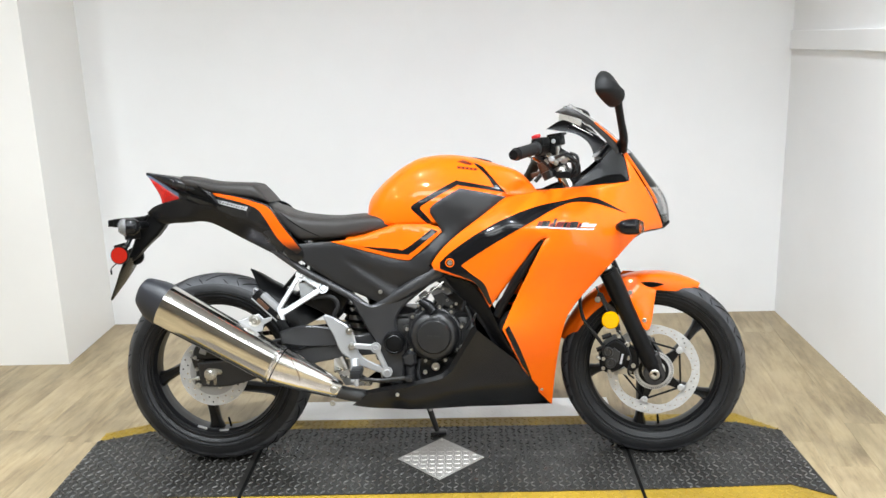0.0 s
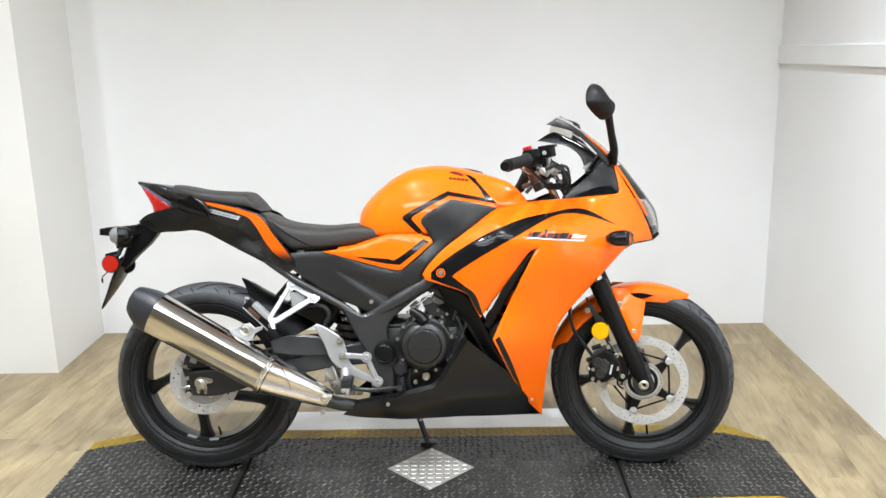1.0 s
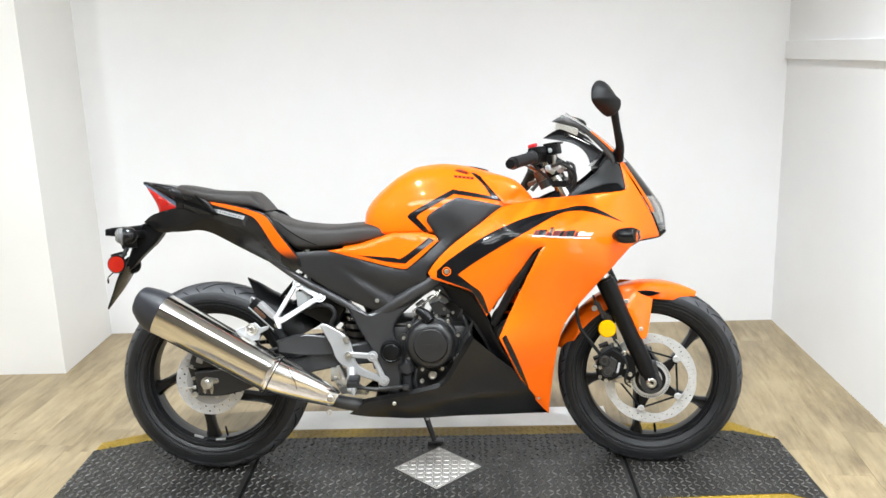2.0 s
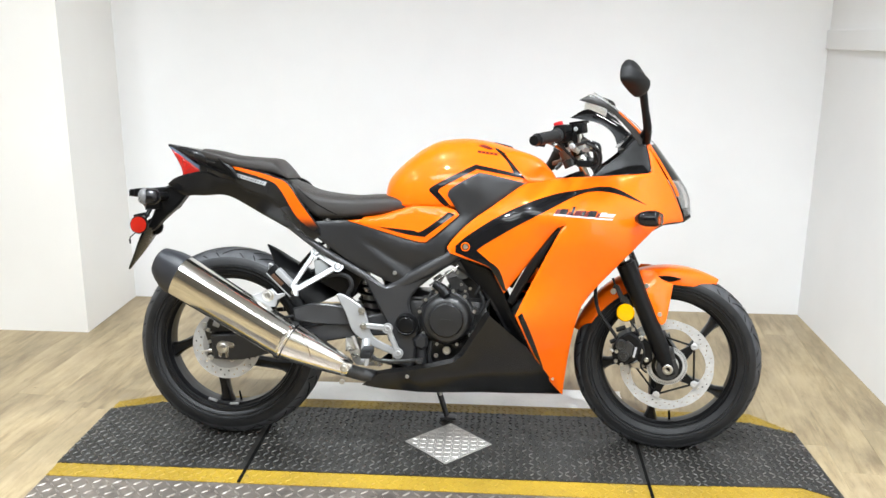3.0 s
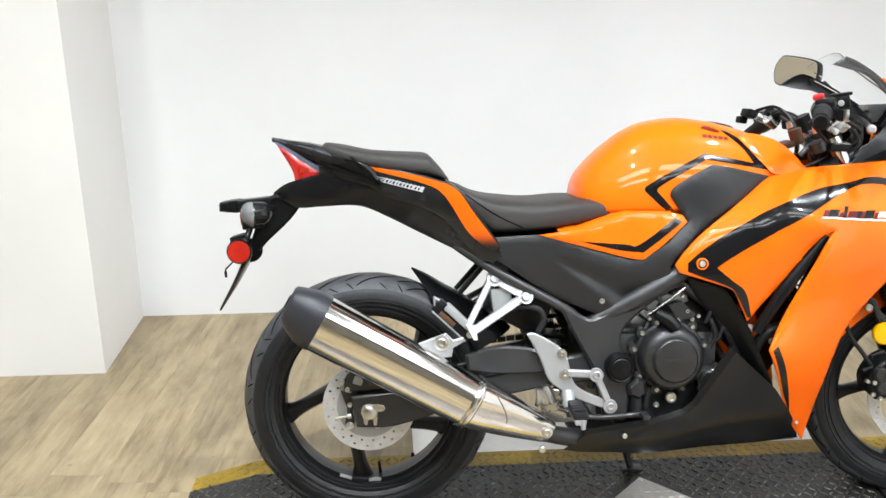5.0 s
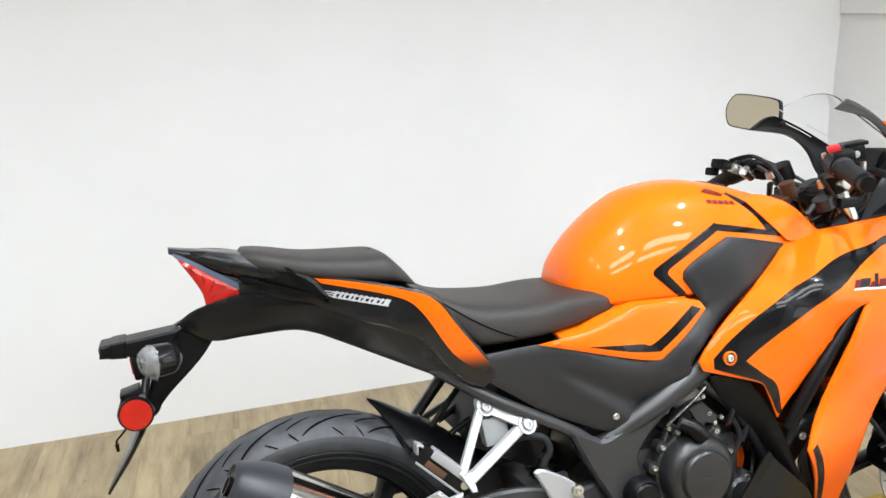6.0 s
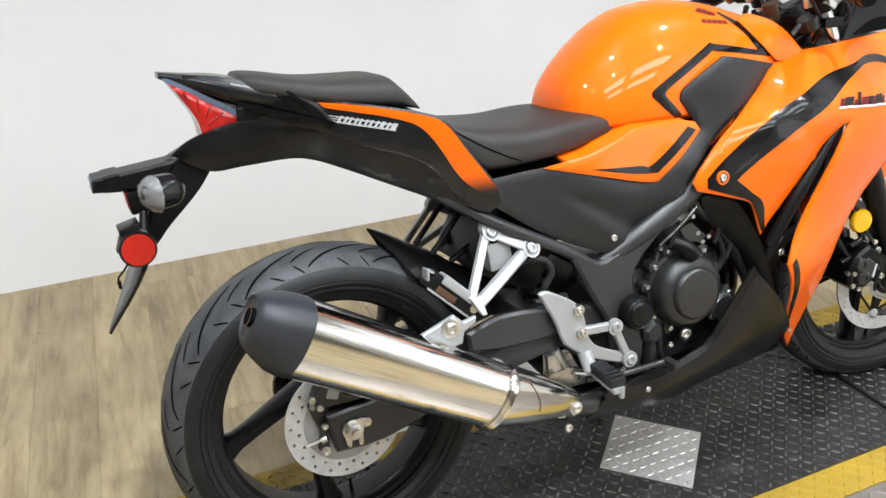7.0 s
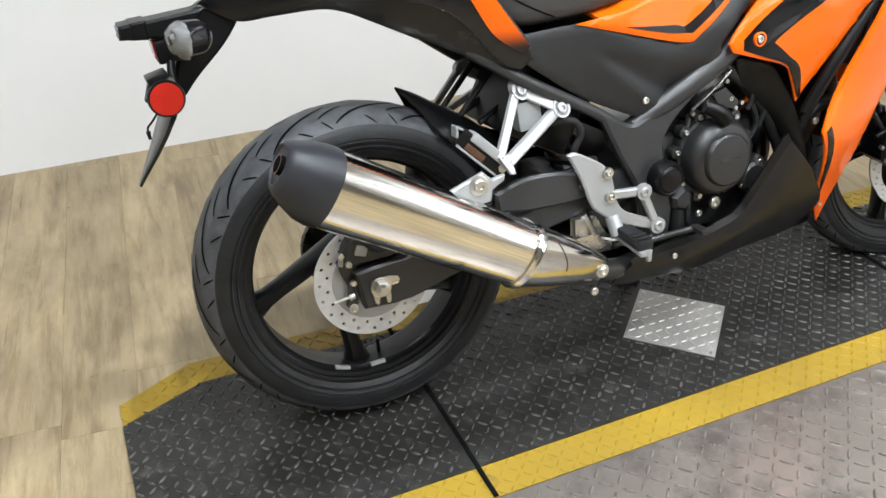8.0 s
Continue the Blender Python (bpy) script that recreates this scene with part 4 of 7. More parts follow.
    P("reflector_bracket", merge(prism([(1.205, 0.520), (1.218, 0.520), (1.236, 0.485), (1.252, 0.470), (1.262, 0.43), (1.268, 0.395), (1.280, 0.395), (1.276, 0.43), (1.262, 0.48), (1.240, 0.50), (1.225, 0.53), (1.21, 0.535)], -0.1, -0.096, 0.001)), ENGINE_BLACK, "", r)
    P("bracket_bolt", bolt(1.209, -0.1, 0.511, 0.009, 0.006), BOLT, "", r)
    P("bracket_bolt", bolt(1.274, -0.1, 0.405, 0.008, 0.006), BOLT, "", r)


def front_fender():
    def arc(a, half, drop):
        ring = []
        for u in np.linspace(-1, 1, 15):
            r = 0.304 - 0.036 * abs(u) ** 2.4 - drop * max(0, abs(u) - 0.8) / 0.2
            ring.append((1.38 + r * math.cos(a), half * math.sin(u * 1.45) / math.sin(1.45), 0.280 + r * math.sin(a)))
        inner = []
        for x, y, z in ring:
            d = Vector((x - 1.38, y * 0.7, z - 0.280)).normalized() * 0.004
            inner.append((x - d.x, y - d.y, z - d.z))
        return ring + inner[::-1]
    rings = []
    for t in np.linspace(0, 1, 30):
        a = radians(61 + (163 - 61) * t)
        half = 0.022 + 0.045 * min(1, t / 0.22) ** 0.6
        if t > 0.8:
            half -= 0.050 * ((t - 0.8) / 0.2) ** 2
        rings.append(arc(a, half, 0.010 * min(1, t * 5) * min(1, (1 - t) * 2)))
    fd = P("front_fender", loft(rings), ORANGE, "glossy orange front fender")
    lobe = [(1.292, 0.575), (1.330, 0.572), (1.352, 0.550), (1.388, 0.535), (1.383, 0.505), (1.370, 0.430), (1.358, 0.414), (1.345, 0.428), (1.318, 0.492), (1.296, 0.522), (1.284, 0.555)]
    for s in (-1, 1):
        P("fender_side", panel_mesh(lobe, [(1.28, 0.57, 0.070), (1.39, 0.55, 0.064), (1.34, 0.50, 0.094), (1.38, 0.50, 0.084), (1.36, 0.42, 0.104), (1.30, 0.52, 0.094)], s, 0.005, 0, 0.002, 0.015), ORANGE, "", fd)
        P("fender_bolt", bolt(1.308, s * 0.094, 0.532, 0.007, 0.004, s), BOLT, "", fd)
        P("fender_bolt", bolt(1.350, s * 0.101, 0.446, 0.007, 0.004, s), BOLT, "", fd)
    vent = [(1.335, 0.558), (1.375, 0.560), (1.413, 0.553), (1.375, 0.543)]
    P("fender_vent", panel_mesh(vent, lambda x, z: 0.069, -1, 0.008, 0.0, 0.0, 0.02, 3), GROOVE, "black fender vent", fd)


# widths of the bodywork from the middle plane
FAIRING_W = [(0.70, 0.625, 0.186), (0.76, 0.66, 0.196), (0.852, 0.774, 0.170), (0.939, 0.834, 0.138), (1.018, 0.847, 0.132), (1.128, 0.858, 0.132), (1.30, 0.874, 0.120),
             (1.286, 0.960, 0.100), (1.372, 0.826, 0.100), (1.417, 0.723, 0.080), (1.25, 0.80, 0.160), (1.10, 0.80, 0.204), (1.20, 0.72, 0.210), (1.047, 0.712, 0.233), (0.93, 0.71, 0.222), (0.86, 0.735, 0.207), (0.94, 0.775, 0.208), (1.0, 0.75, 0.229), (0.86, 0.675, 0.211),
             (1.344, 0.715, 0.150), (1.254, 0.640, 0.185), (1.165, 0.55, 0.180), (1.092, 0.417, 0.170), (1.066, 0.18, 0.084), (1.00, 0.42, 0.205), (0.909, 0.44, 0.222), (0.979, 0.292, 0.158), (0.879, 0.50, 0.197), (0.985, 0.60, 0.222)]
fairing_skin = spline(FAIRING_W)


def fairing_w(x, z):
    """The skin steps inwards behind the slanted air slot."""
    d = Vector((1.042 - 0.890, 0.715 - 0.470)).normalized()
    p = Vector((x - 0.890, z - 0.470))
    across, along = d.x * p.y - d.y * p.x, d.dot(p)
    fade = min(1, max(0, (0.285 - along) / 0.06)) * min(1, max(0, (along + 0.10) / 0.08))
    if across > 0:
        return fairing_skin(x, z) - 0.020 * fade * math.exp(-(across / 0.05) ** 2)
    return fairing_skin(x, z) + 0.004 * fade * math.exp(-(across / 0.05) ** 2)


def fairing():
    front = [(0.701, 0.636), (0.722, 0.666), (0.769, 0.713), (0.852, 0.774), (0.939, 0.834), (1.018, 0.847), (1.128, 0.855), (1.290, 0.866), (1.308, 0.878), (1.299, 0.931), (1.288, 0.967),
             (1.335, 0.887), (1.372, 0.826), (1.406, 0.755), (1.417, 0.723), (1.344, 0.717), (1.301, 0.689), (1.203, 0.586), (1.117, 0.485), (1.092, 0.417), (1.077, 0.325), (1.068, 0.225), (1.065, 0.172),
             (1.019, 0.227), (0.979, 0.292), (0.909, 0.440), (0.938, 0.502), (1.024, 0.678), (1.047, 0.712), (1.018, 0.696), (0.959, 0.612), (0.874, 0.500), (0.846, 0.553), (0.827, 0.579), (0.763, 0.602), (0.709, 0.619)]
    stripe = [(0.727, 0.641), (0.765, 0.675), (0.850, 0.731), (0.935, 0.773), (1.021, 0.802), (1.106, 0.818), (1.158, 0.826), (1.208, 0.818), (1.292, 0.773), (1.208, 0.803), (1.148, 0.812), (1.088, 0.802),
              (0.985, 0.749), (0.900, 0.702), (0.815, 0.649), (0.790, 0.630), (0.827, 0.600), (0.860, 0.571), (0.882, 0.508), (0.872, 0.510), (0.843, 0.561), (0.823, 0.584), (0.763, 0.608), (0.727, 0.622)]
    low = [(0.917, 0.440), (0.929, 0.450), (0.958, 0.385), (0.993, 0.290), (1.000, 0.262), (0.986, 0.290), (0.966, 0.326), (0.940, 0.385)]
    for s in (-1, 1):
        f = P("side_fairing", panel_mesh(front, fairing_w, s, 0.004, 0, 0.003, 0.012), ORANGE, "glossy orange side fairing")
        P("black_stripe", panel_mesh(stripe, fairing_w, s, 0.0022, 0.0016, 0.0003, 0.012), GLOSS_BLACK, "glossy black stripe", f)
        P("black_stripe", panel_mesh(low, fairing_w, s, 0.0022, 0.0016, 0.0003, 0.008, 4, 60), GLOSS_BLACK, "glossy black stripe", f)
        w = fairing_w(0.757, 0.640)
        P("fastener", bolt(0.757, s * w, 0.640, 0.0075, 0.006, s), BOLT, "", f)
        P("fastener_ring", lathe([(0.0135, s * (w - 0.002)), (0.0135, s * (w + 0.0045)), (0.0105, s * (w + 0.005)), (0.0105, s * (w - 0.002))], (0.757, 0, 0.640), 28, closed=True), ORANGE, "", f)
        P("fastener", bolt(1.031, s * fairing_w(1.031, 0.231), 0.231, 0.0045, 0.004, s), BOLT, "", f)
        # model badge as plain slanted strokes, dark above and pale below
        x = 1.018
        for wid, mat, h in ((0.012, BADGE_RED, 0.013), (0.022, GLOSS_BLACK, 0.015), (0.010, BADGE_RED, 0.010), (0.008, GLOSS_BLACK, 0.024), (0.020, BADGE_RED, 0.014), (0.010, GLOSS_BLACK, 0.015), (0.008, BADGE_RED, 0.015), (0.024, GLOSS_BLACK, 0.017), (0.010, BADGE_RED, 0.013), (0.018, WHITE_BAR, 0.011), (0.024, WHITE_BAR, 0.008)):
            z = 0.7500 - (x - 1.020) * 0.075
            low_edge = z - 0.005 + (0.004 if mat is WHITE_BAR else 0.0)
            stroke = [(x - 0.003, low_edge), (x + wid - 0.003, low_edge - 0.0006), (x + wid + 0.005, low_edge + h), (x + 0.005, low_edge + h + 0.0006)]
            P("badge_bar", panel_mesh(stroke, fairing_w, s, 0.001, 0.0014, 0, 0.03, 2), mat, "", f)
            under = [(x - 0.006, z - 0.0095), (x + wid - 0.006, z - 0.0100), (x + wid - 0.003, z - 0.0060), (x - 0.003, z - 0.0055)]
            P("badge_bar", panel_mesh(under, fairing_w, s, 0.001, 0.0012, 0, 0.03, 2), WHITE_BAR, "", f)
            x += wid + 0.0006
        # black duct inside the opening
        duct = [(0.95, 0.36), (0.90, 0.42), (0.925, 0.465), (1.00, 0.455), (0.99, 0.42)]
        P("duct_panel", panel_mesh(duct, [(0.9, 0.45, 0.150), (1.0, 0.46, 0.13), (0.95, 0.36, 0.12), (0.99, 0.42, 0.125)], s, 0.003, 0, 0, 0.03), BLACK_PLASTIC, "black duct panel", f)
        P("duct_strut", tube([(0.895, s * 0.185, 0.475), (0.955, s * 0.20, 0.585), (1.035, s * 0.212, 0.70)], [0.012, 0.015, 0.010], 10), BLACK_PLASTIC, "", f)
        P("coolant_hose", tube([(0.905, s * 0.150, 0.425), (0.915, s * 0.163, 0.455), (0.934, s * 0.168, 0.474), (0.962, s * 0.165, 0.480), (1.03, s * 0.150, 0.482)], 0.0135, 16), RUBBER, "black coolant hose", f)
        P("hose_clip", bolt(0.936, s * 0.172, 0.450, 0.008, 0.006, s), BOLT, "", f)
        shroud = P("radiator_shroud", prism([(1.150, 0.690), (1.085, 0.680), (1.040, 0.614), (1.012, 0.549), (1.080, 0.530), (1.128, 0.596)], s * 0.118, s * 0.130, 0.003, 2), COVER_BLACK, "ribbed black radiator shroud", f)
        for k in range(11):
            P("shroud_rib", box(1.036 + 0.0042 * k, s * 0.131, 0.562 + 0.0085 * k, 0.020, 0.004, 0.0035, 0.001, (0, 12, 0)), COVER_BLACK, "", shroud, smooth=False)
        P("shroud_rod", tube([(1.102, s * 0.137, 0.658), (1.085, s * 0.138, 0.605), (1.067, s * 0.137, 0.545)], 0.0042, 10), ENGINE_BLACK, "", shroud)
        P("shroud_clip", bolt(1.098, s * 0.131, 0.668, 0.005, 0.004, s), BOLT, "", shroud)
        P("rear_edge_trim", panel_mesh([(0.735, 0.604), (0.80, 0.583), (0.828, 0.568), (0.868, 0.51), (0.905, 0.43), (0.955, 0.33), (0.998, 0.245), (0.975, 0.25), (0.93, 0.315), (0.87, 0.425), (0.835, 0.48), (0.77, 0.545)],
                                       [(0.74, 0.60, 0.165), (0.83, 0.56, 0.170), (0.90, 0.43, 0.175), (0.99, 0.25, 0.130), (0.94, 0.31, 0.140), (0.77, 0.545, 0.145), (0.85, 0.46, 0.155)], s, 0.004, 0, 0.003, 0.02), BLACK_PLASTIC, "black inner fairing trim", f)
    rad = P("radiator", box(1.02, 0, 0.50, 0.03, 0.26, 0.26, 0.004, (0, -20, 0)), ENGINE_BLACK, "black radiator behind the fairing")
    for k in range(12):
        P("radiator_fin", box(1.038 + 0.0 * k, 0, 0.40 + 0.018 * k, 0.004, 0.24, 0.003, 0, (0, -20, 0)), STEEL, "", rad, smooth=False)


def belly_pan():
    rim = [(0.490, 0.252), (0.580, 0.269), (0.655, 0.285), (0.722, 0.301), (0.746, 0.320), (0.817, 0.443), (0.827, 0.452)]
    crease = [(0.834, 0.438), (0.756, 0.311), (0.728, 0.289), (0.658, 0.273), (0.583, 0.257), (0.494, 0.241)]
    out = crease[::-1] + [(0.856, 0.418), (0.950, 0.335), (1.012, 0.250), (1.067, 0.168), (1.03, 0.176), (0.80, 0.184), (0.578, 0.189), (0.50, 0.195), (0.448, 0.207)]
    W = [(0.448, 0.207, 0.176), (0.50, 0.25, 0.184), (0.58, 0.261, 0.188), (0.74, 0.316, 0.197), (0.832, 0.44, 0.219), (0.937, 0.325, 0.172), (0.991, 0.244, 0.140), (1.067, 0.168, 0.072), (0.80, 0.184, 0.142), (0.578, 0.189, 0.158),
         (0.60, 0.232, 0.190), (0.75, 0.250, 0.188), (0.88, 0.250, 0.164), (0.83, 0.34, 0.198)]
    skin = spline(W)
    line = [Vector(q) for q in crease]

    def w(x, z):
        """The skin with a fold above its foot."""
        return skin(x, z) - 0.20 * max(0.0, 0.252 + 0.06 * (x - 0.80) - z) * min(1.0, max(0.0, (x - 0.62) / 0.12))

    def chamfer(x, z):
        q = Vector((x, z))
        near = 1.0
        for a, b in zip(line, line[1:]):
            t = min(1.0, max(0.0, (q - a).dot(b - a) / (b - a).length_squared))
            near = min(near, (q - a - (b - a) * t).length)
        return w(x, z) - 0.42 * near

    for s in (-1, 1):
        f = P("belly_pan", panel_mesh(out, w, s, 0.004, 0, 0.0, 0.010, 4, 10), PAN_BLACK, "black lower fairing")
        P("chamfer", panel_mesh(rim + crease, chamfer, s, 0.004, 0, 0.0, 0.05, 4, 10), PAN_BLACK, "", f)
        P("fastener", bolt(0.588, s * (w(0.588, 0.240)), 0.240, 0.006, 0.004, s), BOLT, "", f)
    rings = []
    for x, hw, z in ((0.50, 0.150, 0.196), (0.58, 0.150, 0.190), (0.80, 0.128, 0.185), (0.95, 0.10, 0.178), (1.05, 0.074, 0.172)):
        rings.append([(x, hw * c, z + 0.002 + d) for c, d in ((-1, 0), (-0.4, -0.012), (0.4, -0.012), (1, 0), (0.4, -0.006), (-0.4, -0.006))])
    P("belly_floor", loft(rings), BLACK_PLASTIC, "black belly pan floor")


TANK = [(0.497, 0.030, 0.760, 0.800), (0.503, 0.070, 0.752, 0.825), (0.520, 0.096, 0.745, 0.852), (0.568, 0.122, 0.742, 0.899), (0.621, 0.134, 0.740, 0.937), (0.676, 0.141, 0.738, 0.960), (0.749, 0.147, 0.736, 0.967),
        (0.840, 0.149, 0.750, 0.955), (0.912, 0.142, 0.775, 0.933), (0.975, 0.125, 0.790, 0.910), (1.008, 0.110, 0.800, 0.880), (1.028, 0.090, 0.805, 0.846)]
TANK_LOW = 0.12


def tank_w(x, z):
    st = np.array(TANK)
    w, lo, hi = (smooth_at(st[:, 0], st[:, k], x) for k in (1, 2, 3))
    mid = lo + (hi - lo) * TANK_LOW
    h = (hi - mid) if z > mid else (mid - lo)
    q = min(0.995, abs(z - mid) / h)
    return w * (1 - q ** 2.3) ** (1 / 2.3)


def tank():
    t = P("fuel_tank", body_loft(TANK, 2.3, 48, TANK_LOW), ORANGE, "glossy orange fuel tank")
    stripe = [(0.690, 0.755), (0.641, 0.802), (0.655, 0.819), (0.769, 0.879), (0.794, 0.882), (0.896, 0.861), (0.873, 0.898), (0.835, 0.936), (0.846, 0.936), (0.900, 0.896), (0.930, 0.845), (0.794, 0.869), (0.777, 0.867), (0.681, 0.815), (0.669, 0.801), (0.708, 0.757)]
    for s in (-1, 1):
        P("black_stripe", panel_mesh(stripe, tank_w, s, 0.0015, 0.0012, 0.0003, 0.014, 5, 35), GLOSS_BLACK, "glossy black angular stripe", t)
        # maker's mark as plain red bars
        for i in range(5):
            x = 0.785 + i * 0.0125
            bar = [(x, 0.921 - i * 0.0016), (x + 0.0105, 0.920 - i * 0.0016), (x + 0.0105, 0.927 - i * 0.0016), (x, 0.928 - i * 0.0016)]
            P("lettering_bar", panel_mesh(bar, tank_w, s, 0.001, 0.001, 0, 0.03, 2), RED_BAR, "", t)
        wing = [(0.785, 0.942), (0.825, 0.930), (0.833, 0.934), (0.806, 0.947)]
        P("wing_mark", panel_mesh(wing, tank_w, s, 0.001, 0.001, 0, 0.02, 3), RED_BAR, "plain red winged mark", t)
    P("filler_cap", lathe([(0.034, 0.0), (0.034, 0.006), (0.030, 0.009), (0.001, 0.010)], (0, 0, 0), 36), GLOSS_BLACK, "dark filler cap", t).matrix_local = pose(0.86, 0, 0.942, 90, 0, 0) @ pose(0, 0, 0, 0, 0, -13)
    cover = [(0.868, 0.918), (0.905, 0.928), (0.968, 0.908), (1.012, 0.868), (1.026, 0.846), (0.985, 0.836), (0.942, 0.836), (0.925, 0.850)]
    for s in (-1, 1):
        P("tank_front_cover", panel_mesh(cover, lambda x, z: tank_w(min(x, 1.02), z) * 0.3 + 0.7 * (0.148 - 0.42 * max(0, z - 0.835)), s, 0.004, 0.001, 0.002, 0.016), ORANGE, "", t)


def side_covers():
    cov = [(0.294, 0.703), (0.416, 0.706), (0.505, 0.678), (0.617, 0.648), (0.652, 0.661), (0.736, 0.731), (0.721, 0.756), (0.698, 0.790), (0.709, 0.812), (0.779, 0.854), (0.809, 0.858), (0.932, 0.831), (0.852, 0.773),
           (0.769, 0.712), (0.716, 0.662), (0.695, 0.632), (0.689, 0.609), (0.614, 0.551), (0.569, 0.522), (0.545, 0.515), (0.509, 0.528), (0.414, 0.574), (0.321, 0.637), (0.286, 0.664)]
    W = [(0.294, 0.70, 0.146), (0.416, 0.70, 0.150), (0.617, 0.648, 0.157), (0.736, 0.731, 0.158), (0.70, 0.80, 0.150), (0.779, 0.853, 0.158), (0.932, 0.831, 0.140), (0.852, 0.774, 0.164), (0.716, 0.662, 0.176), (0.689, 0.61, 0.168),
         (0.545, 0.515, 0.140), (0.414, 0.574, 0.140), (0.29, 0.665, 0.146), (0.80, 0.81, 0.166), (0.55, 0.60, 0.160)]
    w = spline(W)
    skin = w

    def w(x, z):
        """A sunken facet below one crease and in front of another."""
        da = ((0.660 - z) * 0.27 - (x - 0.42) * 0.055) / 0.2755
        db = ((x - 0.42) * 0.115 - (0.660 - z) * 0.14) / 0.1812
        return skin(x, z) - max(0.0, min(0.34 * da, 0.55 * db))

    mid = [(0.395, 0.708), (0.489, 0.720), (0.555, 0.740), (0.595, 0.754), (0.680, 0.755), (0.723, 0.747), (0.734, 0.731), (0.652, 0.661), (0.618, 0.648), (0.505, 0.677)]
    band = [(0.489, 0.692), (0.592, 0.683), (0.623, 0.682), (0.704, 0.741), (0.722, 0.733), (0.632, 0.664), (0.575, 0.671)]
    for s in (-1, 1):
        c = P("side_cover", panel_mesh(cov, w, s, 0.004, 0, 0.003, 0.012), GREY_PLASTIC, "charcoal matt plastic side cover")
        P("fastener", bolt(0.541, s * (w(0.541, 0.551)), 0.551, 0.0065, 0.005, s), BOLT, "", c)
        m = P("mid_cover", panel_mesh(mid, w, s, 0.004, 0.006, 0.003, 0.018), ORANGE, "glossy orange cover under the tank")
        P("black_stripe", panel_mesh(band, w, s, 0.001, 0.0072, 0.0003, 0.018), GLOSS_BLACK, "glossy black stripe", m)
        shelf = []
        for x, z in ((0.44, 0.7125), (0.465, 0.7155), (0.489, 0.718), (0.53, 0.731), (0.555, 0.738), (0.595, 0.752), (0.70, 0.752)):
            y = w(x, z) + 0.004
            shelf.append([(x, s * y, z - 0.004), (x, s * (y - 0.002), z + 0.001), (x, s * (y - 0.05), z + 0.009), (x, s * (y - 0.05), z + 0.003)])
        P("mid_cover_top", loft(shelf), ORANGE, "", m)


def seats():
    r = [(0.186, 0.060, 0.800, 0.826), (0.215, 0.098, 0.775, 0.820), (0.255, 0.120, 0.742, 0.801), (0.300, 0.136, 0.708, 0.790), (0.400, 0.140, 0.712, 0.781), (0.480, 0.132, 0.722, 0.786), (0.520, 0.124, 0.730, 0.785), (0.550, 0.120, 0.738, 0.779), (0.566, 0.114, 0.742, 0.771), (0.574, 0.104, 0.746, 0.753)]
    s = P("rider_seat", body_loft(r, 4.4, 48, 0.35), SEAT, "black vinyl rider seat")
    st = np.array(r)
    for sg in (-1, 1):
        seam = []
        for t in np.linspace(0, 1, 14):
            x, z = 0.232 + 0.128 * t, 0.800 - 0.076 * t - 0.006 * math.sin(math.pi * t)
            w, lo, hi = (smooth_at(st[:, 0], st[:, k], x) for k in (1, 2, 3))
            mid = lo + (hi - lo) * 0.35
            q = min(0.995, abs(z - mid) / ((hi - mid) if z > mid else (mid - lo)))
            seam.append((x, sg * (w * (1 - q ** 4.4) ** (1 / 4.4) + 0.0002), z))
        P("seat_seam", tube(seam, 0.0016, 6, 1), GROOVE, "", s)
    P("seat_base", body_loft([(0.0, 0.070, 0.80, 0.868), (0.09, 0.090, 0.77, 0.856), (0.15, 0.098, 0.75, 0.846), (0.20, 0.100, 0.74, 0.826), (0.26, 0.104, 0.70, 0.770)], 4.0, 28, 0.5), BLACK_PLASTIC, "black seat base", s)
    p = [(-0.100, 0.040, 0.897, 0.909), (-0.088, 0.058, 0.889, 0.921), (-0.060, 0.074, 0.882, 0.918), (0.020, 0.092, 0.862, 0.902), (0.090, 0.101, 0.848, 0.897), (0.130, 0.103, 0.842, 0.895), (0.148, 0.102, 0.840, 0.892), (0.162, 0.100, 0.838, 0.880), (0.182, 0.096, 0.834, 0.856), (0.194, 0.090, 0.832, 0.838)]
    q = P("pillion_seat", body_loft(p, 3.4, 40, 0.35), SEAT, "black vinyl pillion seat pad")
    P("seat_crease", tube([(0.12, -0.097, 0.872), (0.135, 0.0, 0.8945), (0.12, 0.097, 0.872)], 0.0014, 6), GROOVE, "", q)


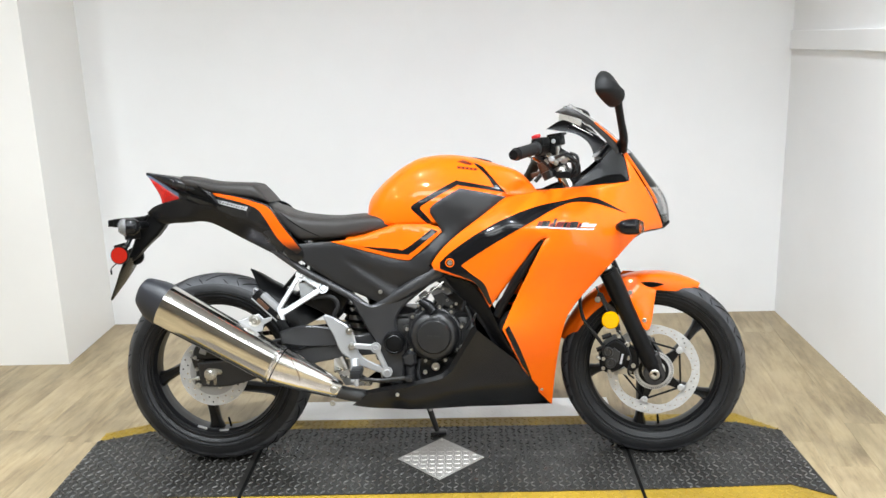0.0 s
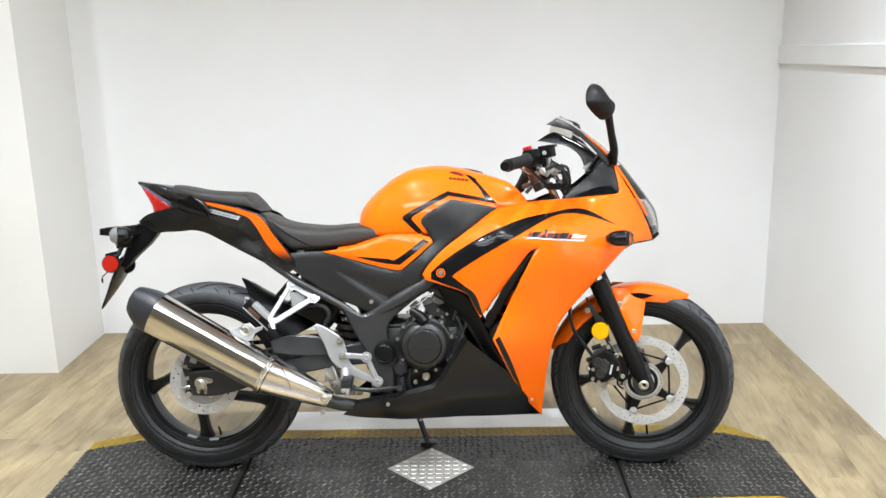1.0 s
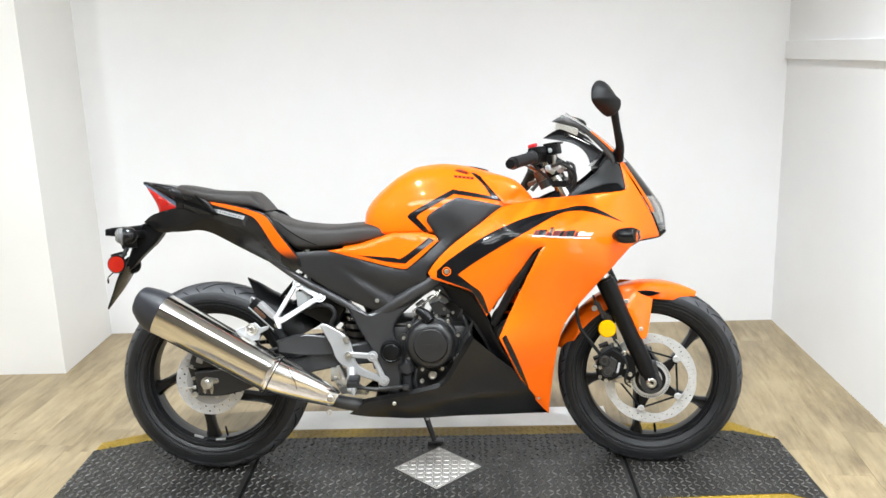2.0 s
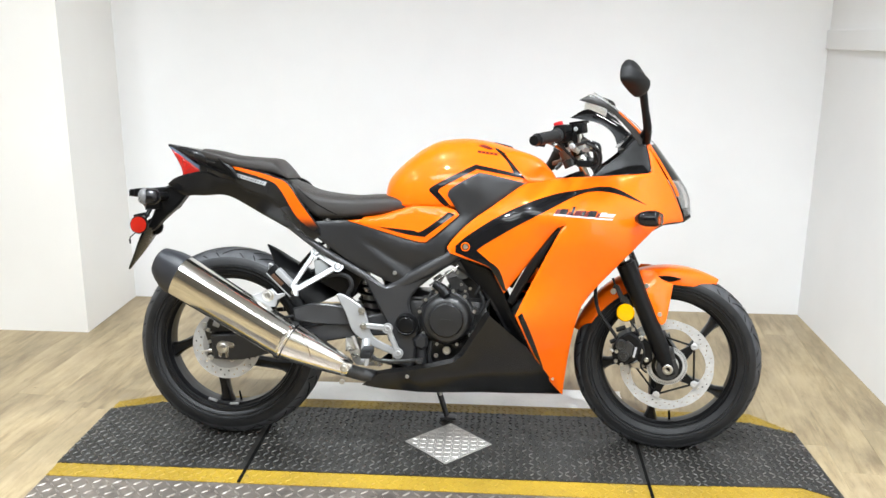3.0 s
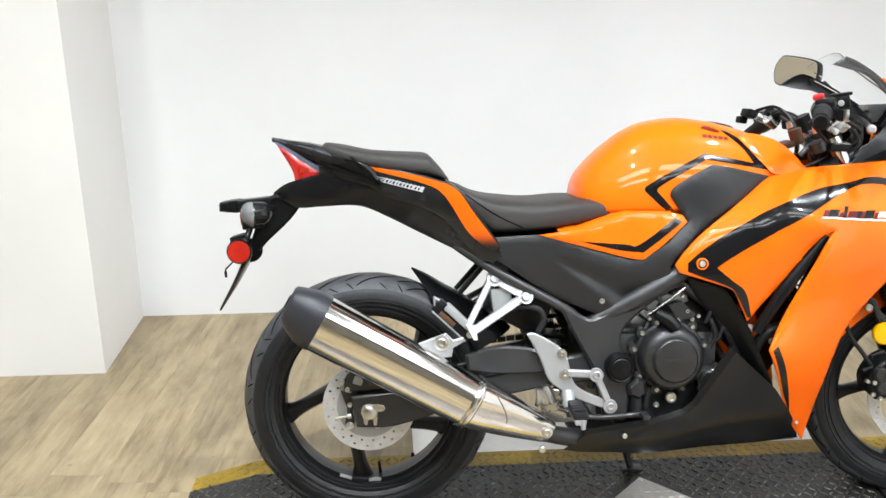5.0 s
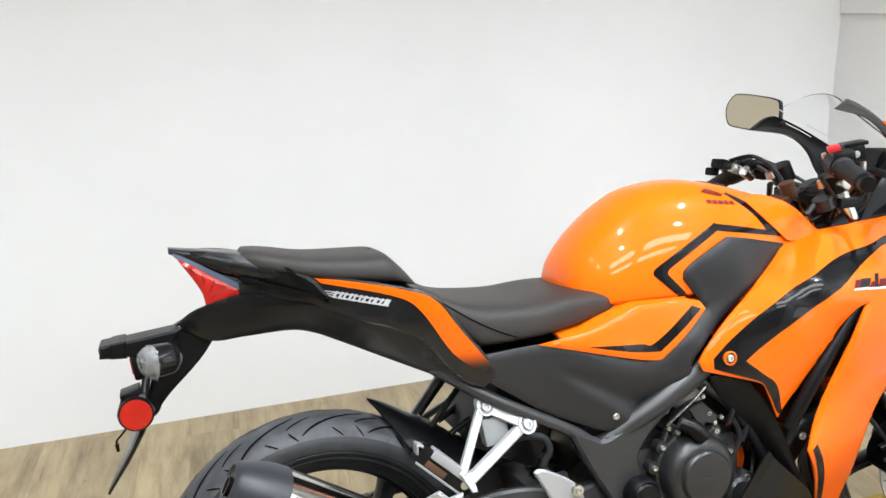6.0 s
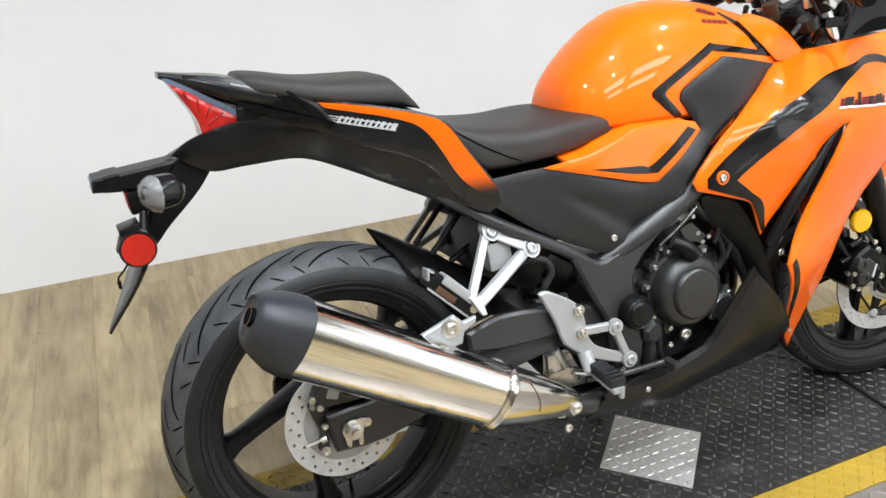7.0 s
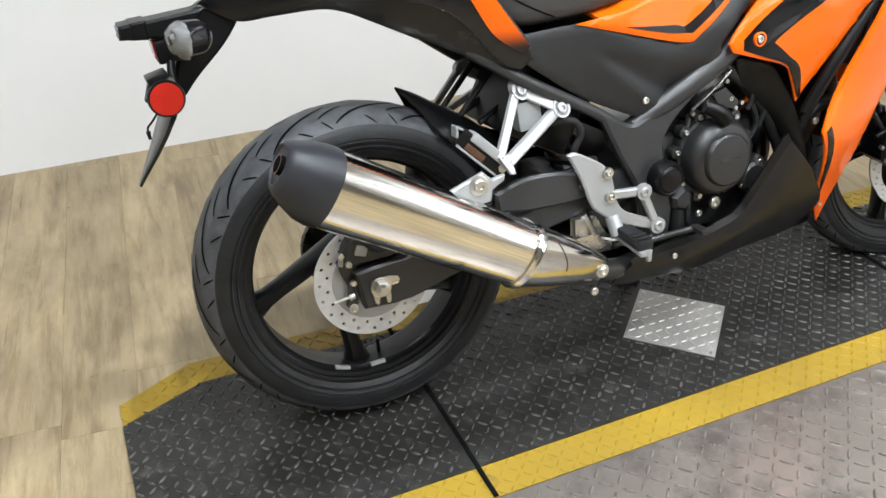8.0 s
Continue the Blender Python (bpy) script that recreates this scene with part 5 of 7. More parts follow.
def tail():
    body = [(-0.214, 0.012, 0.797, 0.803), (-0.150, 0.022, 0.772, 0.832), (-0.105, 0.034, 0.770, 0.848), (0.0, 0.062, 0.778, 0.862), (0.084, 0.090, 0.748, 0.845), (0.150, 0.112, 0.712, 0.815), (0.208, 0.126, 0.682, 0.780), (0.260, 0.130, 0.662, 0.730), (0.300, 0.130, 0.662, 0.690)]
    t = P("tail_section", body_loft(body, 4.0, 32, 0.5), TAIL_BLACK, "black tail fairing")
    side = [(-0.104, 0.868), (-0.021, 0.860), (0.020, 0.868), (0.090, 0.856), (0.164, 0.838), (0.212, 0.818), (0.250, 0.764), (0.304, 0.690), (0.312, 0.660), (0.290, 0.645), (0.262, 0.655), (0.226, 0.692), (0.190, 0.736), (0.148, 0.764), (0.082, 0.786), (0.007, 0.813), (-0.044, 0.823), (-0.104, 0.842)]
    under = [(-0.213, 0.806), (-0.175, 0.830), (-0.094, 0.848), (-0.040, 0.832), (0.010, 0.822), (0.085, 0.795), (0.150, 0.774), (0.195, 0.742), (0.232, 0.696), (0.268, 0.660), (0.262, 0.648), (0.213, 0.670), (0.159, 0.697), (0.107, 0.723), (0.060, 0.746), (0.010, 0.768), (-0.031, 0.776), (-0.103, 0.773), (-0.160, 0.772)]
    under_far = [(-0.135, 0.800)] + under[3:-2] + [(-0.120, 0.775)]
    UW = [(-0.213, 0.81, 0.028), (-0.17, 0.80, 0.037), (-0.09, 0.84, 0.052), (-0.10, 0.775, 0.044), (0.0, 0.82, 0.076), (0.01, 0.77, 0.062), (0.107, 0.78, 0.111), (0.107, 0.725, 0.094), (0.20, 0.735, 0.130), (0.21, 0.67, 0.110), (0.265, 0.655, 0.126), (-0.06, 0.80, 0.056)]
    W = [(-0.104, 0.85, 0.040), (-0.02, 0.845, 0.070), (0.047, 0.838, 0.092), (0.159, 0.815, 0.132), (0.20, 0.79, 0.147), (0.296, 0.685, 0.149), (0.253, 0.653, 0.138), (0.133, 0.717, 0.116), (0.0, 0.79, 0.070), (0.10, 0.78, 0.112)]
    w = spline(W)
    strip = [(0.012, 0.867), (0.090, 0.853), (0.164, 0.834), (0.209, 0.814), (0.250, 0.757), (0.304, 0.684), (0.290, 0.672), (0.237, 0.714), (0.182, 0.800), (0.138, 0.827), (0.060, 0.848), (0.018, 0.859)]
    for s in (-1, 1):
        p = P("tail_side_panel", panel_mesh(side, w, s, 0.004, 0, 0.003, 0.018), TAIL_BLACK, "black tail side panel", t)
        P("orange_strip", panel_mesh(strip, w, s, 0.0015, 0.0016, 0.0004, 0.010), STRIP, "orange edge strip that fades into black", p)
        P("under_panel", panel_mesh(under if s < 0 else under_far, UW, s, 0.004, 0, 0.002, 0.014), PAN_BLACK, "charcoal panel under the tail", t)
        x, z = 0.044, 0.8420
        for wid, gap in ((0.004, 0.0045), (0.004, 0.003), (0.0035, 0.005), (0.0035, 0.003), (0.0035, 0.005), (0.0035, 0.0035), (0.0040, 0.005), (0.0035, 0.0035), (0.006, 0.004), (0.004, 0.003), (0.008, 0.002)):
            for lo, hi, more in ((-0.0120, -0.0012, 0.0), (-0.0120, -0.0095, gap * 0.8), (-0.0034, -0.0012, gap * 0.7)):
                bar = [(x, z + lo), (x + wid + more, z + lo - (wid + more) * 0.25), (x + wid + more + (hi - lo) * 0.75, z + hi - (wid + more) * 0.25), (x + (hi - lo) * 0.75, z + hi)]
                P("lettering_bar", panel_mesh(bar, w, s, 0.001, 0.0016 + more * 0.05, 0, 0.03, 2), GREY_BAR, "", p)
            x += wid + gap
            z -= (wid + gap) * 0.25
        for x, z, l in ((0.018, 0.8445, 0.030), (0.024, 0.8400, 0.024), (0.032, 0.8355, 0.016)):
            P("lettering_bar", panel_mesh([(x, z), (x + l, z - 0.0055), (x + l, z - 0.0040), (x, z + 0.0015)], w, s, 0.001, 0.0016, 0, 0.03, 2), GREY_BAR, "", p)
        grab = [(-0.207, 0.930), (-0.129, 0.921), (-0.072, 0.905), (-0.016, 0.885), (0.019, 0.861), (0.042, 0.828), (0.030, 0.830), (-0.010, 0.846), (-0.060, 0.866), (-0.110, 0.884), (-0.150, 0.908)]
        GW = [(-0.207, 0.93, 0.020), (-0.13, 0.90, 0.046), (-0.07, 0.89, 0.066), (0.0, 0.87, 0.090), (0.042, 0.83, 0.100), (-0.05, 0.87, 0.074)]
        P("grab_rail", panel_mesh(grab, GW, s, 0.014, 0, 0.005, 0.016), BLACK_PLASTIC, "black grab rail", t)
        # raised black wedge that paints the dark of the slit in the rail
        wedge = [(-0.030, 0.888), (-0.020, 0.886), (0.034, 0.824), (0.026, 0.826)]
        P("rail_slit_shade", panel_mesh(wedge, GW, s, 0.008, 0.003, 0.001, 0.012, 3), GROOVE, "black wedge for the dark slit near the grab rail end", t)
        # shade of the recess below the rail, painted as a thin dark sheet
        edge = [(-0.100, 0.880), (-0.052, 0.862), (0.010, 0.842), (0.036, 0.830), (0.014, 0.834), (-0.060, 0.858), (-0.104, 0.872)]
        P("grab_recess_shade", panel_mesh(edge, GW, s, 0.004, 0.003, 0.001, 0.02), GROOVE, "", t)
    core = [(-0.192, 0.012, 0.903, 0.918), (-0.15, 0.022, 0.852, 0.905), (-0.10, 0.031, 0.83, 0.885), (0.0, 0.05, 0.80, 0.87)]
    P("tail_core", body_loft(core, 3.0, 20, 0.5), TAIL_BLACK, "", t)
    top = [(-0.212, 0.018, 0.924, 0.935), (-0.170, 0.032, 0.905, 0.928), (-0.120, 0.054, 0.880, 0.920), (-0.060, 0.072, 0.860, 0.906), (0.0, 0.086, 0.845, 0.882), (0.06, 0.09, 0.835, 0.862)]
    P("tail_cover", body_loft(top, 3.0, 28, 0.5), TAIL_BLACK, "black tail top cover", t)
    lamp = [(-0.200, 0.917), (-0.150, 0.886), (-0.098, 0.856), (-0.104, 0.844), (-0.124, 0.834), (-0.160, 0.826), (-0.167, 0.860)]
    t_lens = P("tail_light", merge(panel_mesh(lamp, lambda x, z: 0.036 - 0.10 * max(0, -0.13 - x), -1, 0.035, 0, 0.004, 0.015), panel_mesh(lamp, lambda x, z: 0.036 - 0.10 * max(0, -0.13 - x), 1, 0.035, 0, 0.004, 0.015)), RED_LENS, "red tail light lens", t)
    for s in (-1, 1):
        for k in range(4):
            g = (k + 1) / 5
            p = Vector((float(np.interp(g, (0, 0.5, 1), (-0.188, -0.153, -0.149))), float(np.interp(g, (0, 0.5, 1), (0.904, 0.862, 0.837)))))
            q = Vector((-0.199 + 0.095 * g, 0.914 - 0.064 * g))
            P("lens_rib", tube([(p.x, s * (0.0368 - 0.10 * max(0, -0.13 - p.x)), p.y), (q.x, s * (0.0368 - 0.10 * max(0, -0.13 - q.x)), q.y)], 0.0009, 6), RED_BAR, "", t_lens)
    # the reflection along this trim is painted in as blue-grey
    trim = [(-0.207, 0.926), (-0.186, 0.917), (-0.101, 0.864), (-0.100, 0.852), (-0.150, 0.884), (-0.198, 0.915)]
    for s in (-1, 1):
        P("lamp_trim", panel_mesh(trim, lambda x, z: 0.040 - 0.16 * max(0, -0.10 - x), s, 0.006, 0, 0.001, 0.02), BLUE_GREY, "trim above the tail light, its reflection painted blue-grey", t)
    # number plate carrier
    arm = [(-0.210, 0.802), (-0.150, 0.776), (-0.180, 0.738), (-0.232, 0.690), (-0.260, 0.660), (-0.290, 0.640), (-0.285, 0.664), (-0.268, 0.700), (-0.252, 0.745), (-0.24, 0.79)]
    c = P("plate_carrier", prism(arm, -0.022, 0.022, 0.006), BLACK_PLASTIC, "black number plate carrier")
    rings = []
    for x, z, half, th in ((-0.272, 0.668, 0.050, 0.016), (-0.286, 0.640, 0.060, 0.012), (-0.300, 0.614, 0.054, 0.010), (-0.318, 0.582, 0.036, 0.009), (-0.336, 0.553, 0.020, 0.007), (-0.350, 0.530, 0.008, 0.005), (-0.353, 0.524, 0.004, 0.004)):
        k = Vector((0.86, 0, -0.50)) * th / 2
        mid = Vector((x, 0, z))
        rings.append([mid + Vector((0, half * u, 0)) + k * v for u, v in ((-1, -0.6), (-0.85, -1), (0.85, -1), (1, -0.6), (1, 0.6), (0.85, 1), (-0.85, 1), (-1, 0.6))])
    P("plate_flap", loft(rings), PAN_BLACK, "dark grey tapering flap", c)
    P("plate_lamp", merge(prism([(-0.306, 0.788), (-0.309, 0.764), (-0.270, 0.759), (-0.235, 0.756), (-0.205, 0.798)], -0.032, 0.032, 0.004), prism([(-0.320, 0.789), (-0.322, 0.763), (-0.296, 0.761), (-0.296, 0.791)], -0.035, 0.035, 0.003), prism([(-0.337, 0.786), (-0.339, 0.765), (-0.316, 0.763), (-0.316, 0.788)], -0.034, 0.034, 0.004)), BLACK_PLASTIC, "black plate lamp arm", c)
    P("plate_lamp_lens", box(-0.3375, 0, 0.7755, 0.003, 0.060, 0.013, 0.001, (0, -8, 0)), BLUE_GREY, "", c)
    rr = P("reflector_box", box(-0.264, 0, 0.741, 0.052, 0.060, 0.038, 0.005, (0, -6, 0)), BLACK_PLASTIC, "black reflector box", c)
    P("rear_reflector", box(-0.2900, 0, 0.744, 0.004, 0.052, 0.026, 0.001, (0, -6, 0)), RED_LENS, "small red rear reflector", rr)
    P("reflector_mount", merge(box(-0.296, -0.034, 0.702, 0.034, 0.050, 0.016, 0.003, (0, -14, 0)), box(-0.306, -0.046, 0.684, 0.022, 0.022, 0.036, 0.003, (0, 20, 0)), tube([(-0.270, -0.03, 0.722), (-0.279, -0.062, 0.69)], 0.007, 10)), BLACK_PLASTIC, "", c)
    P("mount_nut", tube([(-0.279, -0.052, 0.699), (-0.279, -0.066, 0.699)], 0.006, 8), BOLT, "", c)
    P("cable_end", merge(tube([(-0.308, -0.05, 0.650), (-0.318, -0.055, 0.640), (-0.326, -0.055, 0.632), (-0.327, -0.055, 0.624)], 0.0018, 8), tube([(-0.327, -0.055, 0.626), (-0.326, -0.055, 0.613)], [0.0036, 0.0026], 8)), BLACK_PLASTIC, "", c)
    for s in (-1, 1):
        bend = 0.0 if s < 0 else 0.021
        at, out = ((-0.291, 0, 0.675), 0.062) if s < 0 else ((-0.280, 0, 0.664), 0.028)
        g = P("side_reflector", lathe([(0.029, s * out), (0.029, s * (out + 0.008)), (0.0275, s * (out + 0.011)), (0.026, s * (out + 0.011))], at, 40), BLACK_PLASTIC, "round reflector housing", c)
        P("reflector_lens", lathe([(0.026, s * (out + 0.008)), (0.0252, s * (out + 0.0125)), (0.001, s * (out + 0.0135))], at, 40), REFLECTOR_RED, "round red reflector", g)
        stalk = P("rear_turn_signal", tube([(-0.218, s * 0.01, 0.768 - bend), (-0.228, s * 0.05, 0.768 - bend), (-0.236, s * 0.075, 0.768 - bend)], [0.013, 0.012, 0.016], 14), BLACK_PLASTIC, "black rear turn signal", c)
        at = pose(-0.243, -0.098, 0.766, 0, 0, 20) if s < 0 else pose(-0.238, 0.090, 0.745, 0, 0, -20)
        pod = body_loft([(-0.034, 0.006, -0.006, 0.006), (-0.027, 0.018, -0.018, 0.018), (-0.008, 0.026, -0.027, 0.026), (0.014, 0.025, -0.026, 0.025), (0.026, 0.018, -0.019, 0.018), (0.034, 0.008, -0.008, 0.008)], 2.2, 28, 0.5)
        P("signal_pod", moved(pod, at), GLOSS_BLACK, "glossy dark lens", stalk)
        film = body_loft([(-0.0350, 0.008, -0.008, 0.008), (-0.0295, 0.019, -0.019, 0.019), (-0.020, 0.0245, -0.0260, 0.0245), (-0.016, 0.0258, -0.0285, 0.0258), (-0.013, 0.0264, -0.0310, 0.0264)], 2.2, 28, 0.5)
        crumple = random.Random(8)
        for v in film.verts:
            v.co.y *= 1 + crumple.uniform(-0.01, 0.07)
            v.co.z *= 1 + crumple.uniform(-0.01, 0.07)
            v.co.x += crumple.uniform(-0.0015, 0.0035)
        if s < 0:
            P("wrapping_film", moved(film, at), FILM, "white protective film", stalk)
    for s in (-1, 1):
        P("subframe_tube", tube([(0.20, s * 0.100, 0.690), (0.25, s * 0.112, 0.655), (0.318, s * 0.132, 0.612), (0.455, s * 0.138, 0.534), (0.50, s * 0.135, 0.497)], 0.0115, 12), FRAME_BLACK, "black subframe tube")


def frame_parts():
    for s in (-1, 1):
        P("main_frame_tube", tube([(0.480, s * 0.118, 0.470), (0.56, s * 0.132, 0.517), (0.692, s * 0.148, 0.594), (0.85, s * 0.135, 0.70), (1.02, s * 0.08, 0.80), (1.13, s * 0.03, 0.82)], [0.017, 0.019, 0.0235, 0.023, 0.022, 0.026], 16), FRAME_BLACK, "black frame tube")
        P("down_tube", tube([(0.71, s * 0.13, 0.600), (0.80, s * 0.130, 0.535), (0.868, s * 0.130, 0.44), (0.945, s * 0.115, 0.30)], 0.017, 12), FRAME_BLACK, "black frame down tube")
        plate = [(0.440, 0.548), (0.470, 0.486), (0.496, 0.436), (0.522, 0.390), (0.538, 0.340), (0.548, 0.268), (0.590, 0.260), (0.604, 0.275), (0.610, 0.33), (0.616, 0.385), (0.598, 0.412), (0.588, 0.440), (0.588, 0.467), (0.606, 0.497), (0.643, 0.530), (0.698, 0.572), (0.690, 0.598), (0.640, 0.575), (0.590, 0.545), (0.525, 0.510), (0.490, 0.520)]
        q = P("pivot_plate", prism(plate, s * 0.124, s * 0.150, 0.006, 3, 60), FRAME_BLACK, "black swingarm pivot plate")
        P("pivot_cap", lathe([(0.034, s * 0.150), (0.034, s * 0.172), (0.029, s * 0.180), (0.026, s * 0.178), (0.022, s * 0.182), (0.001, s * 0.184)], (0.581, 0, 0.396), 36), BLACK_PLASTIC, "round black pivot cap", q)
    P("battery_box", box(0.37, 0, 0.55, 0.14, 0.19, 0.14, 0.01, (0, 28, 0)), BLACK_PLASTIC, "black plastic box under the seat")
    P("air_box", box(0.60, 0, 0.64, 0.26, 0.20, 0.14, 0.02), BLACK_PLASTIC, "black air box")
    P("rear_shock", tube([(0.40, 0.0, 0.58), (0.47, 0.0, 0.36)], 0.022, 14), STEEL, "steel rear shock absorber")
    turns = [(0.405 + 0.060 * t / 60 + 0.032 * math.cos(t * 0.75), 0.036 * math.sin(t * 0.75), 0.565 - 0.185 * t / 60) for t in range(61)]
    P("shock_spring", tube(turns, 0.005, 6, 1), BLACK_PLASTIC, "black coil spring")


def swingarm():
    for s in (-1, 1):
        top = [(-0.042, 0.334), (0.03, 0.344), (0.20, 0.358), (0.40, 0.402), (0.56, 0.430), (0.60, 0.395), (0.56, 0.360), (0.40, 0.342), (0.20, 0.300), (0.06, 0.262), (-0.03, 0.262)]
        a = P("swingarm", prism(top, s * 0.100, s * 0.128, 0.005, 3), FRAME_BLACK, "black box-section swingarm")
        P("axle_adjuster", merge(prism([(-0.014, 0.316), (-0.018, 0.303), (-0.013, 0.272), (-0.008, 0.268), (-0.004, 0.270), (-0.003, 0.279), (0.003, 0.283), (0.008, 0.279), (0.009, 0.268), (0.014, 0.266), (0.018, 0.270), (0.019, 0.299), (0.034, 0.300), (0.037, 0.307), (0.034, 0.314), (0.015, 0.319)], s * 0.128, s * 0.1325, 0.001, 2, 40)), STEEL, "steel axle adjuster plate", a)
        P("axle_nut", merge(lathe([(0.019, s * 0.132), (0.019, s * 0.135)], REAR, 24), lathe([(0.0155, s * 0.134), (0.0155, s * 0.146), (0.012, s * 0.148), (0.0001, s * 0.148)], REAR, 6), lathe([(0.008, s * 0.147), (0.008, s * 0.154), (0.0001, s * 0.155)], REAR, 16)), BOLT, "steel axle nut", a)
    P("swingarm_bridge", box(0.43, 0, 0.37, 0.06, 0.22, 0.06, 0.012), FRAME_BLACK, "black swingarm cross member")
    P("rear_axle", tube([(0, -0.13, 0.302), (0, 0.13, 0.302)], 0.010, 14), STEEL, "steel rear axle")
    c = P("rear_caliper", merge(prism([(-0.06, 0.345), (-0.05, 0.385), (-0.01, 0.412), (0.045, 0.412), (0.065, 0.375), (0.04, 0.350), (0.0, 0.345)], -0.118, -0.076, 0.005), prism([(-0.04, 0.31), (-0.045, 0.36), (0.0, 0.36), (0.03, 0.335), (0.02, 0.30)], -0.100, -0.094, 0.001)), COVER_BLACK, "rear brake caliper behind the muffler")
    for x, z in ((-0.05, 0.352), (-0.03, 0.40), (0.03, 0.405), (-0.062, 0.37), (-0.045, 0.315)):
        P("caliper_bolt", bolt(x, -0.117, z, 0.006, 0.006), BOLT, "", c)
    P("caliper_bracket", prism([(-0.068, 0.352), (-0.060, 0.362), (-0.034, 0.352), (-0.030, 0.330), (-0.040, 0.300), (-0.036, 0.268), (-0.050, 0.256), (-0.058, 0.268), (-0.052, 0.300), (-0.060, 0.325)], -0.108, -0.097, 0.002), ENGINE_BLACK, "black caliper bracket", c)
    P("slide_boss", merge(box(-0.052, -0.108, 0.352, 0.026, 0.012, 0.016, 0.003, (0, 20, 0)), box(-0.024, -0.116, 0.372, 0.022, 0.010, 0.020, 0.003, (0, 20, 0))), ALU, "silver slide boss", c)
    P("slide_pin", merge(tube([(-0.080, -0.106, 0.279), (-0.050, -0.106, 0.284)], 0.0028, 8), tube([(-0.052, -0.106, 0.283), (-0.042, -0.106, 0.285)], 0.0065, 10)), BOLT, "", c)
    P("caliper_bolt", merge(bolt(-0.047, -0.108, 0.261, 0.009, 0.003), bolt(-0.047, -0.110, 0.261, 0.0055, 0.006)), BOLT, "", c)
    P("caliper_hose", tube([(-0.02, -0.12, 0.395), (0.0, -0.125, 0.37), (0.04, -0.128, 0.37), (0.10, -0.125, 0.38), (0.30, -0.12, 0.42), (0.42, -0.12, 0.44)], 0.005, 8), RUBBER, "black rear brake hose")
    guard = [(0.225, 0.432), (0.29, 0.450), (0.37, 0.445), (0.430, 0.424), (0.44, 0.402), (0.40, 0.385), (0.30, 0.385), (0.230, 0.395)]
    g = P("hose_guard", prism(guard, -0.150, -0.132, 0.005), FRAME_BLACK, "black plastic guard above the swingarm")
    P("guard_bolt", bolt(0.405, -0.150, 0.412, 0.009, 0.006), ENGINE_BLACK, "", g)
    # hugger over the rear tyre
    rings = []
    for t in np.linspace(0, 1, 18):
        a = radians(71 - 46 * t)
        r = float(np.interp(71 - 46 * t, (25, 32, 38, 56, 71), (0.385, 0.370, 0.347, 0.329, 0.334)))
        half = 0.002 + 0.075 * min(1, t * 3) ** 0.85
        ring = []
        for u in np.linspace(-1, 1, 11):
            q = r - (r - 0.286) * abs(u) ** 2.6 * min(1, 3 * t)
            ring.append((q * math.cos(a), half * u, 0.302 + q * math.sin(a)))
        inner = [(x - 0.004 * math.cos(a), y, z - 0.004 * math.sin(a)) for x, y, z in ring]
        rings.append(ring + inner[::-1])
    P("rear_hugger", loft(rings), BLACK_PLASTIC, "black rear tyre hugger")
    for y in (-0.03, 0.05):
        P("subframe_stay", tube([(0.287, y, 0.628), (0.262, y, 0.600), (0.219, y, 0.552)], 0.006, 8), BLACK_PLASTIC, "black stay above the hugger")
        P("subframe_stay", tube([(0.38, y, 0.585), (0.32, y, 0.566), (0.256, y, 0.532)], 0.006, 8), BLACK_PLASTIC, "black stay above the hugger")


